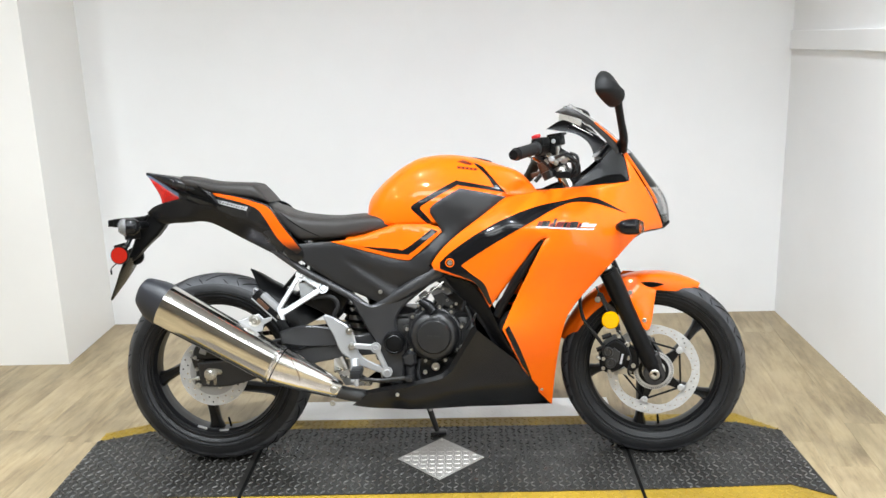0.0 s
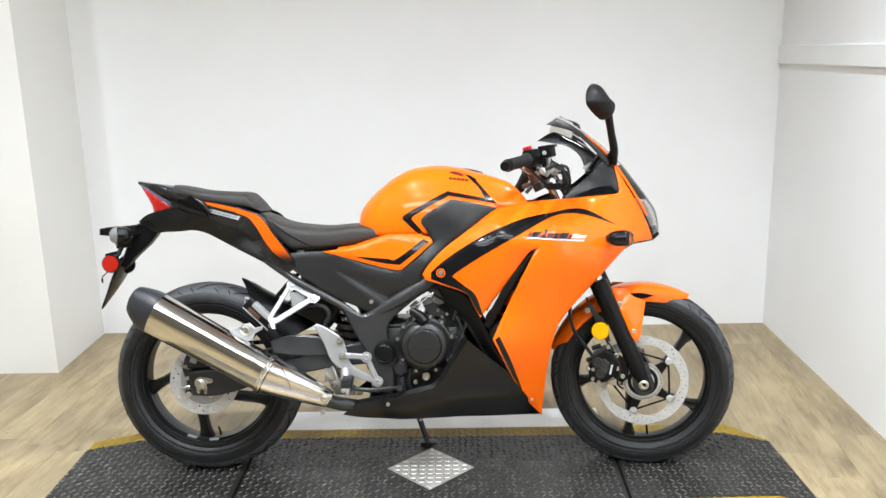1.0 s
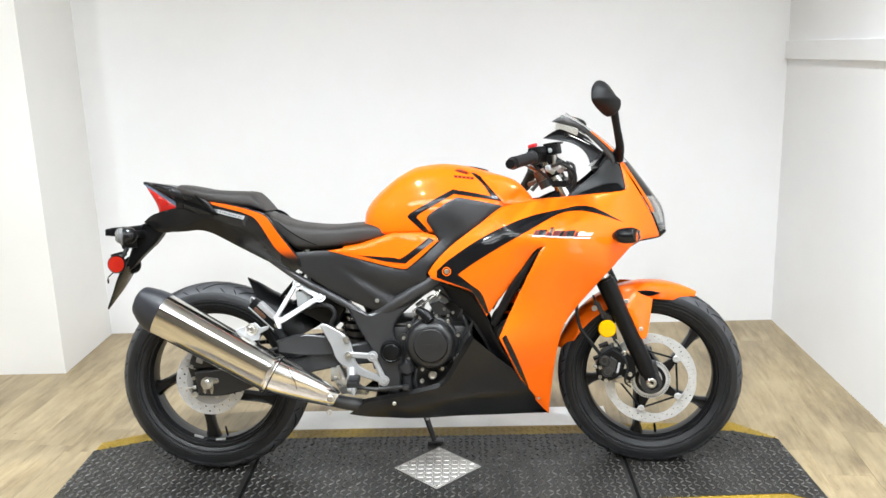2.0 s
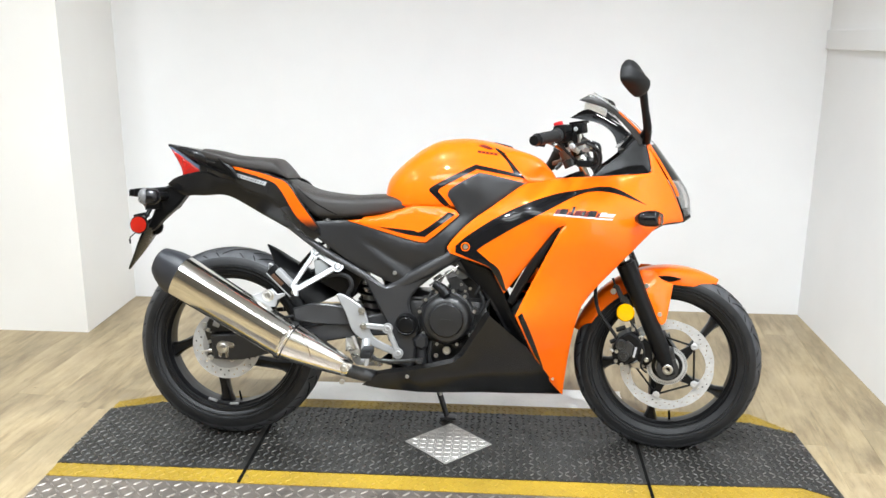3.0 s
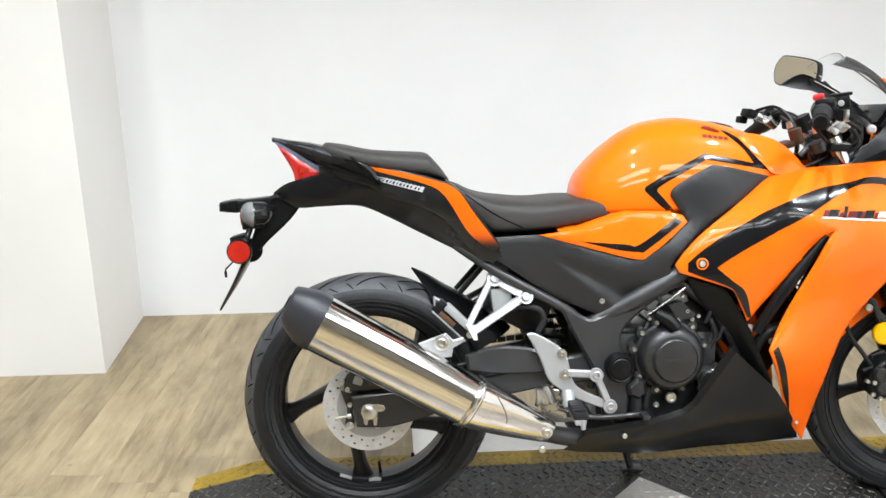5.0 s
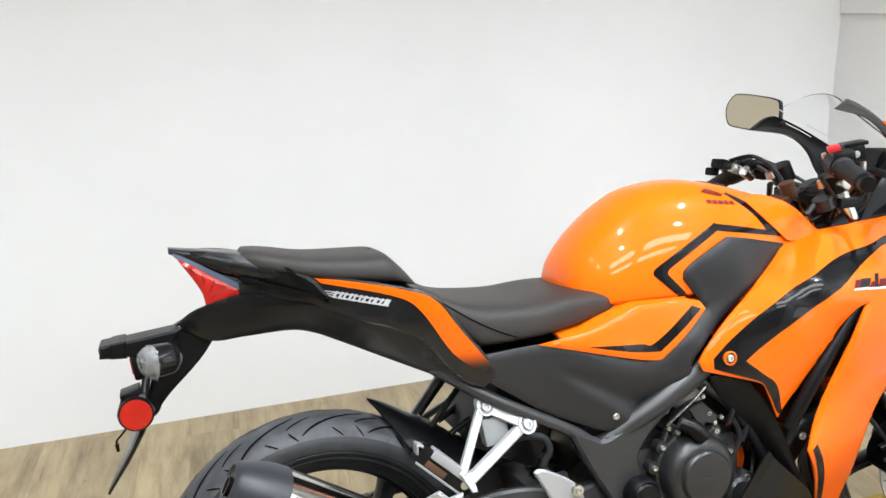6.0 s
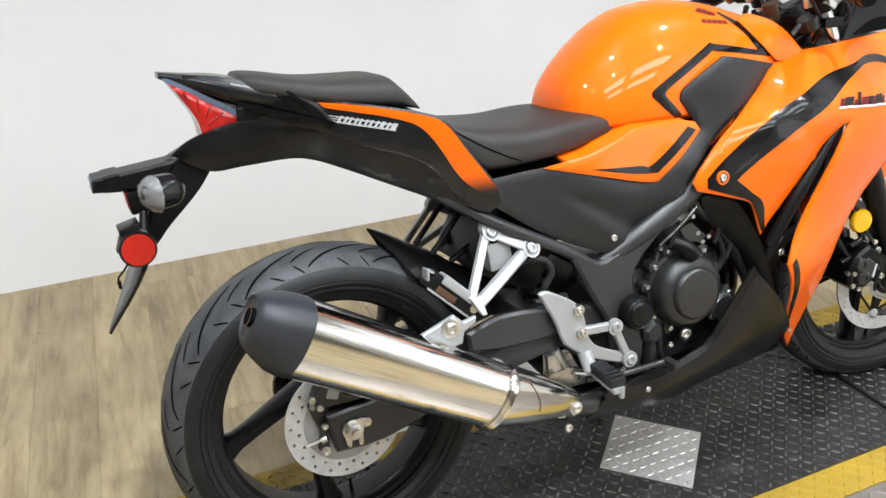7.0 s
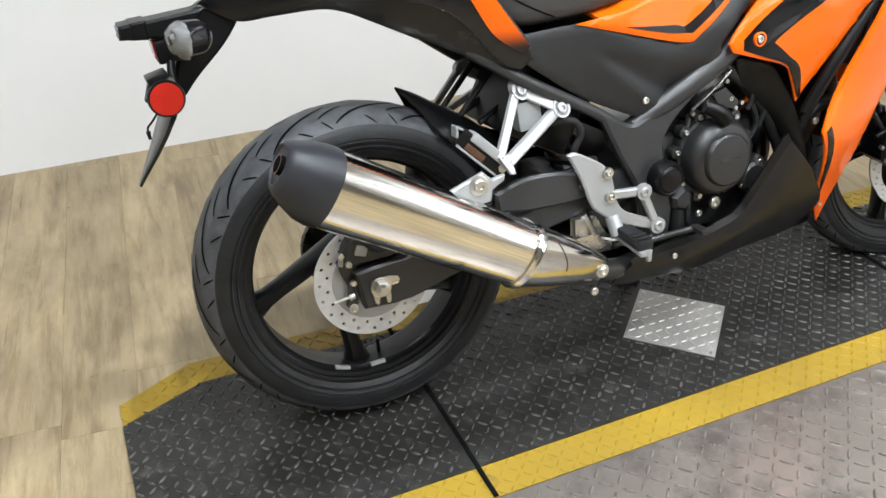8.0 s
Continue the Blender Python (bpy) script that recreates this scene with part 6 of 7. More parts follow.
def exhaust():
    A, B = Vector((-0.103, -0.226, 0.5365)), Vector((0.2265, -0.232, 0.3475))
    d = (B - A).normalized()
    up = Vector((-d.z, 0, d.x)).normalized()
    side = Vector((0, 1, 0))

    def ring(p, hu, hs, tilt=0.0, n=36, power=2.3):
        out = []
        for a in np.linspace(0, 2 * math.pi, n, endpoint=False):
            c, s = math.cos(a), math.sin(a)
            u = hu * math.copysign(abs(s) ** (2 / power), s)
            v = hs * math.copysign(abs(c) ** (2 / power), c)
            v *= 1 + 0.22 * s
            out.append(p + up * u + side * v + d * (u * tilt))
        return out

    L = (B - A).length
    rings = [ring(A + d * L * t, 0.0635 - 0.006 * t ** 1.3, 0.059 - 0.006 * t) for t in np.linspace(0, 1, 12)]
    m = P("muffler", loft(rings), MUFFLER, "polished stainless steel muffler")
    cap = [ring(A + d * a + up * u, hu, hs) for a, u, hu, hs in ((0.004, 0, 0.0648, 0.0603), (-0.012, 0, 0.0645, 0.060), (-0.032, 0.001, 0.061, 0.057), (-0.054, 0.004, 0.052, 0.051), (-0.070, 0.007, 0.044, 0.045), (-0.076, 0.009, 0.039, 0.040), (-0.079, 0.010, 0.033, 0.033), (-0.075, 0.010, 0.030, 0.030))]
    P("muffler_cap", loft(cap), CAP, "dark grey muffler end cap", m)
    o = A - d * 0.072 - side * 0.006 + up * 0.012
    P("outlet", tube([o + d * 0.02, o - d * 0.010], 0.015, 20), GROOVE, "dark outlet", m)
    P("outlet_ring", merge(loft([[o - d * 0.011 + (up * math.cos(a) + side * math.sin(a)) * r for a in np.linspace(0, 2 * math.pi, 20, endpoint=False)] for r in (0.0165, 0.0135)], caps=False)), BROWN, "bronze-tinted outlet ring", m)
    band = [ring(B - d * 0.009, 0.0575, 0.053), ring(B - d * 0.009, 0.0615, 0.0570), ring(B - d * 0.004, 0.0630, 0.0585), ring(B - d * 0.001, 0.0608, 0.0564), ring(B + d * 0.003, 0.0627, 0.0582), ring(B + d * 0.007, 0.0612, 0.0567), ring(B + d * 0.007, 0.056, 0.052)]
    P("clamp_band", loft(band, caps=False), CHROME, "bright clamp band", m)
    P("clamp_gap", loft([ring(B + d * 0.004, 0.0565, 0.0525), ring(B + d * 0.0095, 0.0565, 0.0525)]), GROOVE, "", m)
    C = Vector((0.412, -0.192, 0.258))
    e = (C - B)
    cone = []
    for t, hu, hs in ((0.045, 0.0575, 0.0535), (0.2, 0.055, 0.050), (0.45, 0.048, 0.042), (0.7, 0.039, 0.033), (0.93, 0.030, 0.025), (1.0, 0.026, 0.020)):
        cone.append(ring(B + e * t, hu, hs))
    P("exhaust_shield", loft(cone), MUFFLER, "polished exhaust pipe shield", m)
    slit = []
    for t, a in ((0.16, 118), (0.20, 132), (0.27, 146), (0.34, 160), (0.40, 174), (0.43, 184)):
        hu, hs = float(np.interp(t, (0.045, 0.2, 0.45), (0.0575, 0.055, 0.048))), float(np.interp(t, (0.045, 0.2, 0.45), (0.0535, 0.050, 0.042)))
        slit.append(ring(B + e * t, hu, hs, n=360)[a])
    P("shield_slit", tube(slit, 0.0011, 6), BROWN, "", m)
    P("shield_bolt", merge(bolt(0.400, -0.222, 0.268, 0.013, 0.003), bolt(0.400, -0.224, 0.268, 0.009, 0.006)), BOLT, "", m)
    P("shield_bolt", bolt(0.392, -0.205, 0.222, 0.008, 0.006), BOLT, "", m)
    P("exhaust_pipe", tube([(0.38, -0.19, 0.262), (0.46, -0.165, 0.235), (0.55, -0.12, 0.215), (0.70, -0.08, 0.215), (0.85, -0.05, 0.25), (0.93, -0.03, 0.36), (0.90, 0.0, 0.45)], 0.021, 16), ENGINE_BLACK, "dark exhaust header pipe", m)
    hang = [(0.080, 0.470), (0.11, 0.477), (0.148, 0.490), (0.176, 0.500), (0.192, 0.484), (0.216, 0.489), (0.215, 0.479), (0.192, 0.466), (0.188, 0.446), (0.152, 0.446)]
    P("muffler_hanger", prism(hang, -0.210, -0.199, 0.002), ALU, "silver muffler hanger", m)
    P("hanger_bolt", merge(bolt(0.166, -0.210, 0.480, 0.018, 0.004), bolt(0.166, -0.212, 0.480, 0.011, 0.008)), BOLT, "", m)


def bar(p, q, w, y0, y1):
    p, q = Vector(p), Vector(q)
    d = (q - p).normalized()
    n = Vector((-d.y, d.x)) * w / 2
    return prism([tuple(p + n - d * w * 0.3), tuple(q + n + d * w * 0.3), tuple(q - n + d * w * 0.3), tuple(p - n - d * w * 0.3)], y0, y1, 0.003, 1)


def footrests():
    for s in (-1, 1):
        y0, y1 = s * 0.112, s * 0.127

        def flared(bm):
            for v in bm.verts:
                v.co.y += s * 0.46 * (0.607 - v.co.z)
            return bm

        g = P("pillion_bracket", flared(merge(bar((0.294, 0.606), (0.364, 0.567), 0.022, y0, y1), bar((0.364, 0.566), (0.244, 0.496), 0.017, y0, y1), bar((0.287, 0.602), (0.230, 0.506), 0.014, y0, y1), prism([(0.222, 0.510), (0.246, 0.508), (0.250, 0.476), (0.240, 0.476)], y0, y1, 0.002, 1))), ALU, "silver cast pillion footrest bracket")
        for x, z in ((0.295, 0.607), (0.365, 0.567)):
            P("bracket_bolt", flared(merge(lathe([(0.017, y0), (0.017, y1 + s * 0.002), (0.013, y1 + s * 0.002), (0.012, y1), (0.009, y1)], (x, 0, z), 28), bolt(x, y1, z, 0.009, 0.006, s))), ALU, "", g)
        at = pose(0.197, s * 0.150, 0.518, 0, 44, 0) if s < 0 else pose(0.215, 0.150, 0.500, 0, 20, 0)
        peg = P("pillion_peg", moved(box(0, 0, 0, 0.112, 0.032, 0.034, 0.006), at), BLACK_PLASTIC, "folded pillion footpeg with black rubber", g)
        P("peg_casting", moved(merge(box(0.008, s * 0.004, 0.013, 0.088, 0.030, 0.018, 0.004), box(0.0, s * 0.0165, -0.0165, 0.104, 0.003, 0.004, 0.001)), at), ALU, "silver peg casting", peg)
        P("peg_face", moved(box(-0.014, s * 0.0165, -0.007, 0.044, 0.003, 0.012, 0.001), at), BROWN, "worn brown rubber face", peg)
        P("peg_tip", moved(merge(bar((-0.052, -0.008), (-0.066, 0.008), 0.004, -0.013, 0.013), bar((-0.066, 0.008), (-0.046, 0.014), 0.004, -0.013, 0.013), bar((-0.052, -0.008), (-0.046, 0.014), 0.004, -0.013, 0.013)), at), ALU, "silver triangular peg tip", peg)
        P("peg_pivot", tube([(0.233, s * 0.13, 0.485), (0.233, s * 0.168, 0.485)], 0.008, 12), BOLT, "", peg)
        h = P("rider_bracket", merge(prism([(0.364, 0.481), (0.372, 0.485), (0.389, 0.481), (0.432, 0.456), (0.452, 0.436), (0.460, 0.413), (0.466, 0.388), (0.474, 0.364), (0.495, 0.345), (0.545, 0.322), (0.563, 0.316), (0.570, 0.303), (0.560, 0.294), (0.480, 0.325), (0.430, 0.357), (0.411, 0.379), (0.394, 0.424)], s * 0.158, s * 0.169, 0.003),
                                     bar((0.450, 0.389), (0.524, 0.383), 0.017, s * 0.160, s * 0.174), bar((0.524, 0.383), (0.557, 0.307), 0.016, s * 0.160, s * 0.174)), ALU, "silver cast rider footrest bracket")
        for x, z, r in ((0.524, 0.383, 0.010), (0.557, 0.307, 0.010), (0.444, 0.436, 0.0065), (0.450, 0.388, 0.0065)):
            P("bracket_bolt", merge(lathe([(r * 1.6, s * 0.168), (r * 1.6, s * 0.177), (r, s * 0.177)], (x, 0, z), 28), bolt(x, s * 0.175, z, r, 0.006, s)), ALU if r > 0.008 else BOLT, "", h)
        p = P("rider_peg", moved(box(0, 0, 0, 0.034, 0.075, 0.020, 0.006), pose(0.470, s * 0.222, 0.318, -6 * s, 0, 0)), RUBBER, "rider footpeg with black rubber pad", h)
        for k in range(5):
            P("peg_rib", moved(box(0, 0, 0, 0.030, 0.009, 0.002, 0.0008), pose(0.470, s * (0.192 + 0.015 * k), 0.3285, -6 * s, 0, 0)), RUBBER, "", p)
        P("peg_casting", merge(moved(box(0, 0, 0, 0.024, 0.10, 0.010, 0.004), pose(0.468, s * 0.215, 0.305, -6 * s, 0, 0)), tube([(0.458, s * 0.166, 0.345), (0.460, s * 0.185, 0.312)], 0.014, 12), tube([(0.474, s * 0.258, 0.305), (0.474, s * 0.262, 0.285)], [0.009, 0.005], 10)), ALU, "silver peg casting", p)
    P("brake_reservoir", box(0.312, -0.112, 0.558, 0.048, 0.030, 0.055, 0.006, (0, -8, 0)), RESERVOIR, "milky brake fluid reservoir")
    P("reservoir_cap", box(0.317, -0.112, 0.590, 0.044, 0.032, 0.012, 0.003, (0, -8, 0)), BLACK_PLASTIC, "black reservoir cap")
    P("reservoir_hose", tube([(0.325, -0.125, 0.532), (0.36, -0.135, 0.540), (0.395, -0.14, 0.534), (0.408, -0.14, 0.508), (0.395, -0.135, 0.475), (0.42, -0.13, 0.45)], 0.007, 10), GRIP, "black reservoir hose")
    m = P("rear_master_cylinder", tube([(0.425, -0.145, 0.46), (0.447, -0.145, 0.365)], 0.012, 12), ENGINE_BLACK, "black rear brake master cylinder")
    P("pedal_linkage", merge(tube([(0.412, -0.135, 0.35), (0.430, -0.14, 0.310)], 0.010, 10), box(0.405, -0.135, 0.325, 0.03, 0.02, 0.04, 0.004), tube([(0.44, -0.15, 0.30), (0.50, -0.15, 0.278), (0.56, -0.15, 0.275)], 0.006, 8), tube([(0.395, -0.13, 0.30), (0.40, -0.13, 0.34)], 0.007, 8)), STEEL, "", m)
    P("brake_pedal", merge(tube([(0.455, -0.175, 0.292), (0.53, -0.178, 0.283), (0.60, -0.19, 0.290), (0.625, -0.2, 0.295)], 0.006, 10), box(0.627, -0.212, 0.295, 0.018, 0.04, 0.012, 0.004)), ENGINE_BLACK, "dark brake pedal")
    P("lower_bracket", prism([(0.405, 0.345), (0.45, 0.335), (0.475, 0.29), (0.51, 0.27), (0.50, 0.255), (0.42, 0.258), (0.40, 0.30)], -0.128, -0.118, 0.002), STEEL, "silver lower frame bracket")


def engine():
    e = P("engine", merge(box(0.68, 0, 0.36, 0.30, 0.25, 0.22, 0.03), box(0.60, 0, 0.40, 0.18, 0.22, 0.16, 0.03), box(0.70, 0, 0.255, 0.22, 0.20, 0.06, 0.015)), ENGINE_BLACK, "black single-cylinder engine")
    P("cylinder", moved(box(0, 0, 0, 0.13, 0.15, 0.14, 0.012), pose(0.775, 0, 0.50, 0, 32, 0)), ENGINE_BLACK, "", e)
    P("cylinder_head", moved(box(0, 0, 0, 0.14, 0.17, 0.09, 0.016), pose(0.835, 0, 0.585, 0, 32, 0)), ENGINE_BLACK, "", e)
    P("head_casting", merge(prism([(0.69, 0.548), (0.705, 0.556), (0.722, 0.552), (0.735, 0.572), (0.756, 0.560), (0.762, 0.535), (0.745, 0.53), (0.73, 0.538), (0.70, 0.526)], -0.105, -0.075, 0.004), prism([(0.655, 0.530), (0.675, 0.545), (0.69, 0.535), (0.68, 0.518), (0.66, 0.515)], -0.105, -0.08, 0.003)), ALU, "bright throttle body casting", e)
    P("cable_rod", tube([(0.648, -0.150, 0.515), (0.705, -0.152, 0.555), (0.735, -0.150, 0.578)], 0.003, 8), STEEL, "", e)
    P("bracket_plate", prism([(0.70, 0.535), (0.73, 0.545), (0.765, 0.512), (0.755, 0.498), (0.715, 0.51)], -0.145, -0.138, 0.001), ENGINE_BLACK, "", e)
    cc = (0.703, 0, 0.416)
    c = P("clutch_cover", lathe([(0.085, -0.120), (0.085, -0.140), (0.082, -0.146), (0.077, -0.148), (0.075, -0.168), (0.070, -0.180), (0.063, -0.187), (0.054, -0.189)], cc, 64), COVER_BLACK, "round black clutch cover", e)
    P("clutch_cap", lathe([(0.054, -0.182), (0.052, -0.194), (0.048, -0.198), (0.001, -0.200)], cc, 48), COVER_BLACK, "", c)
    P("cover_lettering", box(0.703, -0.2003, 0.417, 0.042, 0.0012, 0.006, 0, (0, 2, 0)), ENGINE_BLACK, "plain embossed bar", c, smooth=False)
    P("cover_arm", merge(tube([(0.665, -0.165, 0.522), (0.690, -0.178, 0.508), (0.705, -0.185, 0.49)], [0.012, 0.016, 0.016], 12)), BLACK_PLASTIC, "", c)
    for a in (15, 52, 78, 112, 140, 168, 214, 250, 292, 325):
        a = radians(a)
        x, z = 0.703 + 0.086 * math.cos(a), 0.416 + 0.086 * math.sin(a)
        P("cover_lug", lathe([(0.012, -0.125), (0.012, -0.146), (0.0001, -0.146)], (x, 0, z), 16), ENGINE_BLACK, "", c)
        P("cover_bolt", bolt(x, -0.146, z, 0.0056, 0.006), BOLT, "", c)
    w = P("water_pump", merge(lathe([(0.032, -0.12), (0.032, -0.155), (0.026, -0.162), (0.001, -0.165)], (0.802, 0, 0.352), 28), tube([(0.802, -0.14, 0.352), (0.825, -0.14, 0.39)], 0.014, 12)), ENGINE_BLACK, "black water pump", e)
    for x, z in ((0.776, 0.338), (0.818, 0.380), (0.785, 0.375)):
        P("pump_bolt", bolt(x, -0.150, z, 0.0075, 0.008), BOLT, "", w)
    P("oil_plug", bolt(0.705, -0.155, 0.318, 0.013, 0.008), BOLT, "", e)
    P("oil_plug", bolt(0.672, -0.150, 0.300, 0.007, 0.006), BOLT, "", e)
    P("rear_cover", merge(prism([(0.60, 0.35), (0.625, 0.37), (0.645, 0.36), (0.648, 0.33), (0.63, 0.315), (0.605, 0.325)], -0.165, -0.12, 0.008), tube([(0.625, -0.14, 0.32), (0.628, -0.14, 0.27)], 0.016, 12)), GREY_PLASTIC, "charcoal sprocket side cover", e)
    for pts, r in (([(0.655, -0.14, 0.34), (0.650, -0.145, 0.29), (0.67, -0.14, 0.26)], 0.007), ([(0.80, -0.14, 0.50), (0.815, -0.14, 0.46), (0.80, -0.14, 0.43)], 0.006), ([(0.79, -0.13, 0.56), (0.80, -0.14, 0.52), (0.79, -0.14, 0.49)], 0.005), ([(0.66, -0.13, 0.50), (0.64, -0.14, 0.46), (0.635, -0.14, 0.41)], 0.006), ([(0.83, -0.13, 0.53), (0.835, -0.14, 0.49), (0.82, -0.14, 0.45)], 0.005)):
        P("engine_hose", tube(pts, r, 8), RUBBER, "", e)
    for x, z in ((0.745, 0.520), (0.757, 0.500), (0.772, 0.508), (0.733, 0.556), (0.70, 0.502), (0.655, 0.505)):
        P("engine_bolt", bolt(x, -0.140, z, 0.0048, 0.006), BOLT, "", e)
    st = P("side_stand", merge(tube([(0.640, 0.120, 0.205), (0.66, 0.118, 0.14), (0.692, 0.128, 0.036)], [0.012, 0.010, 0.009], 12), box(0.697, 0.132, 0.0295, 0.055, 0.032, 0.008, 0.003, (10, 0, 0))), FRAME_BLACK, "black side stand, folded out")
    P("stand_spring", tube([(0.648, 0.100, 0.20), (0.672, 0.108, 0.11)], 0.005, 8), STEEL, "", st)


def handlebars():
    for s in (-1, 1):
        dz = -0.085 if s > 0 else 0.0
        if s > 0:
            h = P("handlebar", tube([(1.085, 0.098, 0.945), (1.060, 0.125, 0.962), (1.035, 0.150, 0.955), (0.977, 0.300, 0.872)], 0.011, 14, 4), BLACK_PLASTIC, "black clip-on handlebar")
            g0, g1 = Vector((1.015, 0.186, 0.935)), Vector((0.979, 0.298, 0.873))
        else:
            h = P("handlebar", tube([(1.085, -0.098, 0.945), (1.067, -0.125, 0.972), (1.050, -0.150, 0.988), (0.980, -0.338, 0.972)], 0.011, 14, 4), BLACK_PLASTIC, "black clip-on handlebar")
            g0, g1 = Vector((1.031, -0.202, 0.984)), Vector((0.983, -0.332, 0.9725))
        P("bar_clamp", tube([(fork_x(0.925), s * 0.096, 0.925), (fork_x(0.96), s * 0.096, 0.96)], 0.025, 20), BLACK_PLASTIC, "", h)
        ribs = [0, 0.06, 0.08] + [0.12 + 0.0275 * k for k in range(30)] + [0.95, 0.96, 1]
        radii = [0.021, 0.021, 0.0165] + [0.0165 if k % 2 else 0.0176 for k in range(30)] + [0.0165, 0.0185, 0.0185]
        P("grip", tube([g0 + (g1 - g0) * t for t in ribs], radii, 20, 1), GRIP, "black rubber grip", h)
        P("bar_end", tube([g1, g1 + (g1 - g0).normalized() * 0.02], [0.016, 0.014], 16), BLACK_PLASTIC, "", h)
        c = g0 + (g0 - g1).normalized() * 0.022
        sw = P("switch_housing", merge(tube([c + (g1 - g0).normalized() * 0.02, c - (g1 - g0).normalized() * 0.026], [0.023, 0.026], 18), box(c.x + 0.006, c.y, c.z + 0.016, 0.042, 0.046, 0.026, 0.008, (0, -8, s * 26))), BLACK_PLASTIC, "black switch housing", h)
        if s < 0:
            P("kill_switch", box(1.031, -0.172, 1.018, 0.024, 0.022, 0.012, 0.005, (10, -12, -24)), RED_PLASTIC, "red engine stop switch", sw)
            P("switch_screw", bolt(c.x - 0.02, c.y - 0.012, c.z - 0.012, 0.004, 0.004), BOLT, "", sw)
        else:
            P("switch_button", merge(box(c.x - 0.022, c.y - 0.004, c.z + 0.018, 0.014, 0.018, 0.012, 0.003, (0, 20, 20)), box(c.x - 0.024, c.y + 0.016, c.z + 0.004, 0.012, 0.014, 0.012, 0.003)), ENGINE_BLACK, "", sw)
        m = P("master_cylinder" if s < 0 else "clutch_perch", merge(tube([(1.090, s * 0.112, 0.980 + dz * 0.5), (1.084, s * 0.172, 0.975 + dz * 0.5)], 0.013, 14), box(1.074, s * 0.150, 0.982 + dz * 0.5, 0.03, 0.03, 0.026, 0.006, (0, -12, s * 25))), BLACK_PLASTIC, "black lever mount", h)
        if s < 0:
            r = P("fluid_reservoir", merge(box(1.090, -0.146, 1.004, 0.040, 0.044, 0.030, 0.005, (0, -8, -20)), box(1.091, -0.146, 1.022, 0.045, 0.049, 0.007, 0.002, (0, -8, -20))), BLACK_PLASTIC, "black brake fluid reservoir", h)
            P("reservoir_window", moved(lathe([(0.007, 0), (0.006, -0.003), (0.001, -0.0035)], (0, 0, 0), 18), pose(1.082, -0.1705, 1.003, 0, 0, -20)), RESERVOIR, "pale sight glass", r)
            P("banjo_bolt", tube([(1.096, -0.108, 0.982), (1.097, -0.098, 0.983)], 0.008, 6), BOLT, "", m)
            P("lever_pivot", tube([(1.096, -0.172, 0.962), (1.094, -0.172, 0.988)], 0.007, 12), BOLT, "", m)
        reach = 0.036 if s < 0 else 0.0
        dl = 0.0 if s < 0 else -0.035
        P("lever", tube([(1.098, s * 0.160, 0.975 + dz * 0.6 + dl * 0.4), (1.112, s * 0.20, 0.968 + dz * 0.9 + dl), (1.100, s * (0.255 + reach / 2), 0.962 + dz + dl), (1.082, s * (0.305 + reach), 0.956 + dz * 1.1 + dl)], [0.010, 0.008, 0.006, 0.006], 10, 5, 0.7), BLACK_PLASTIC, "hand lever", h)
        e = Vector((1.082, s * (0.305 + reach), 0.956 + dz * 1.1 + dl))
        P("lever_ball", tube([e + Vector((0.001, -s * 0.004, 0)), e + Vector((0, s * 0.003, 0)), e + Vector((-0.002, s * 0.009, 0))], [0.006, 0.010, 0.006], 12), ALU if s < 0 else BLACK_PLASTIC, "", h)
    P("brake_line", tube([(1.10, -0.12, 0.975), (1.13, -0.11, 0.955), (1.138, -0.10, 0.905), (1.115, -0.085, 0.85)], 0.0052, 8), RUBBER, "black brake line")
    P("throttle_cable", tube([(1.045, -0.125, 0.975), (1.12, -0.11, 0.965), (1.145, -0.09, 0.93), (1.12, -0.05, 0.88), (1.05, -0.03, 0.84)], 0.004, 8), RUBBER, "black throttle cable")
    P("clutch_cable", tube([(1.085, 0.125, 0.935), (1.13, 0.11, 0.93), (1.15, 0.06, 0.89), (1.08, 0.02, 0.84)], 0.004, 8), RUBBER, "black clutch cable")
    P("wiring_connector", merge(tube([(1.105, -0.105, 0.955), (1.112, -0.12, 0.94)], 0.011, 12), box(1.095, -0.12, 0.955, 0.02, 0.02, 0.03, 0.004)), RESERVOIR, "pale wiring connector")
    P("ignition_lock", merge(box(1.020, 0.005, 0.897, 0.03, 0.06, 0.014, 0.003, (0, -15, 0)), tube([(1.05, 0, 0.90), (1.038, 0, 0.935)], 0.016, 16)), BROWN, "brown-tinted ignition lock bracket")
    for x, y, z, r in ((1.062, -0.096, 0.934, 0.011), (1.062, 0.096, 0.934, 0.011), (1.075, -0.128, 0.962, 0.006), (1.052, -0.118, 0.99, 0.006), (1.098, -0.118, 0.992, 0.005)):
        P("cockpit_bolt", tube([(x, y, z), (x - 0.006, y, z + 0.014)], [r, r * 0.8], 12), BOLT, "")
    for pts, r in (([(1.03, -0.13, 0.962), (1.06, -0.12, 0.93), (1.09, -0.10, 0.90), (1.10, -0.07, 0.86)], 0.0045), ([(1.09, -0.13, 0.97), (1.15, -0.115, 0.94), (1.155, -0.10, 0.895), (1.13, -0.09, 0.86)], 0.004), ([(1.04, 0.12, 0.96), (1.08, 0.09, 0.93), (1.12, 0.05, 0.91), (1.10, 0.0, 0.88)], 0.005), ([(1.10, -0.10, 0.945), (1.12, -0.06, 0.955), (1.10, -0.02, 0.935), (1.06, 0.0, 0.905)], 0.004)):
        P("control_cable", tube(pts, r, 8), RUBBER, "")
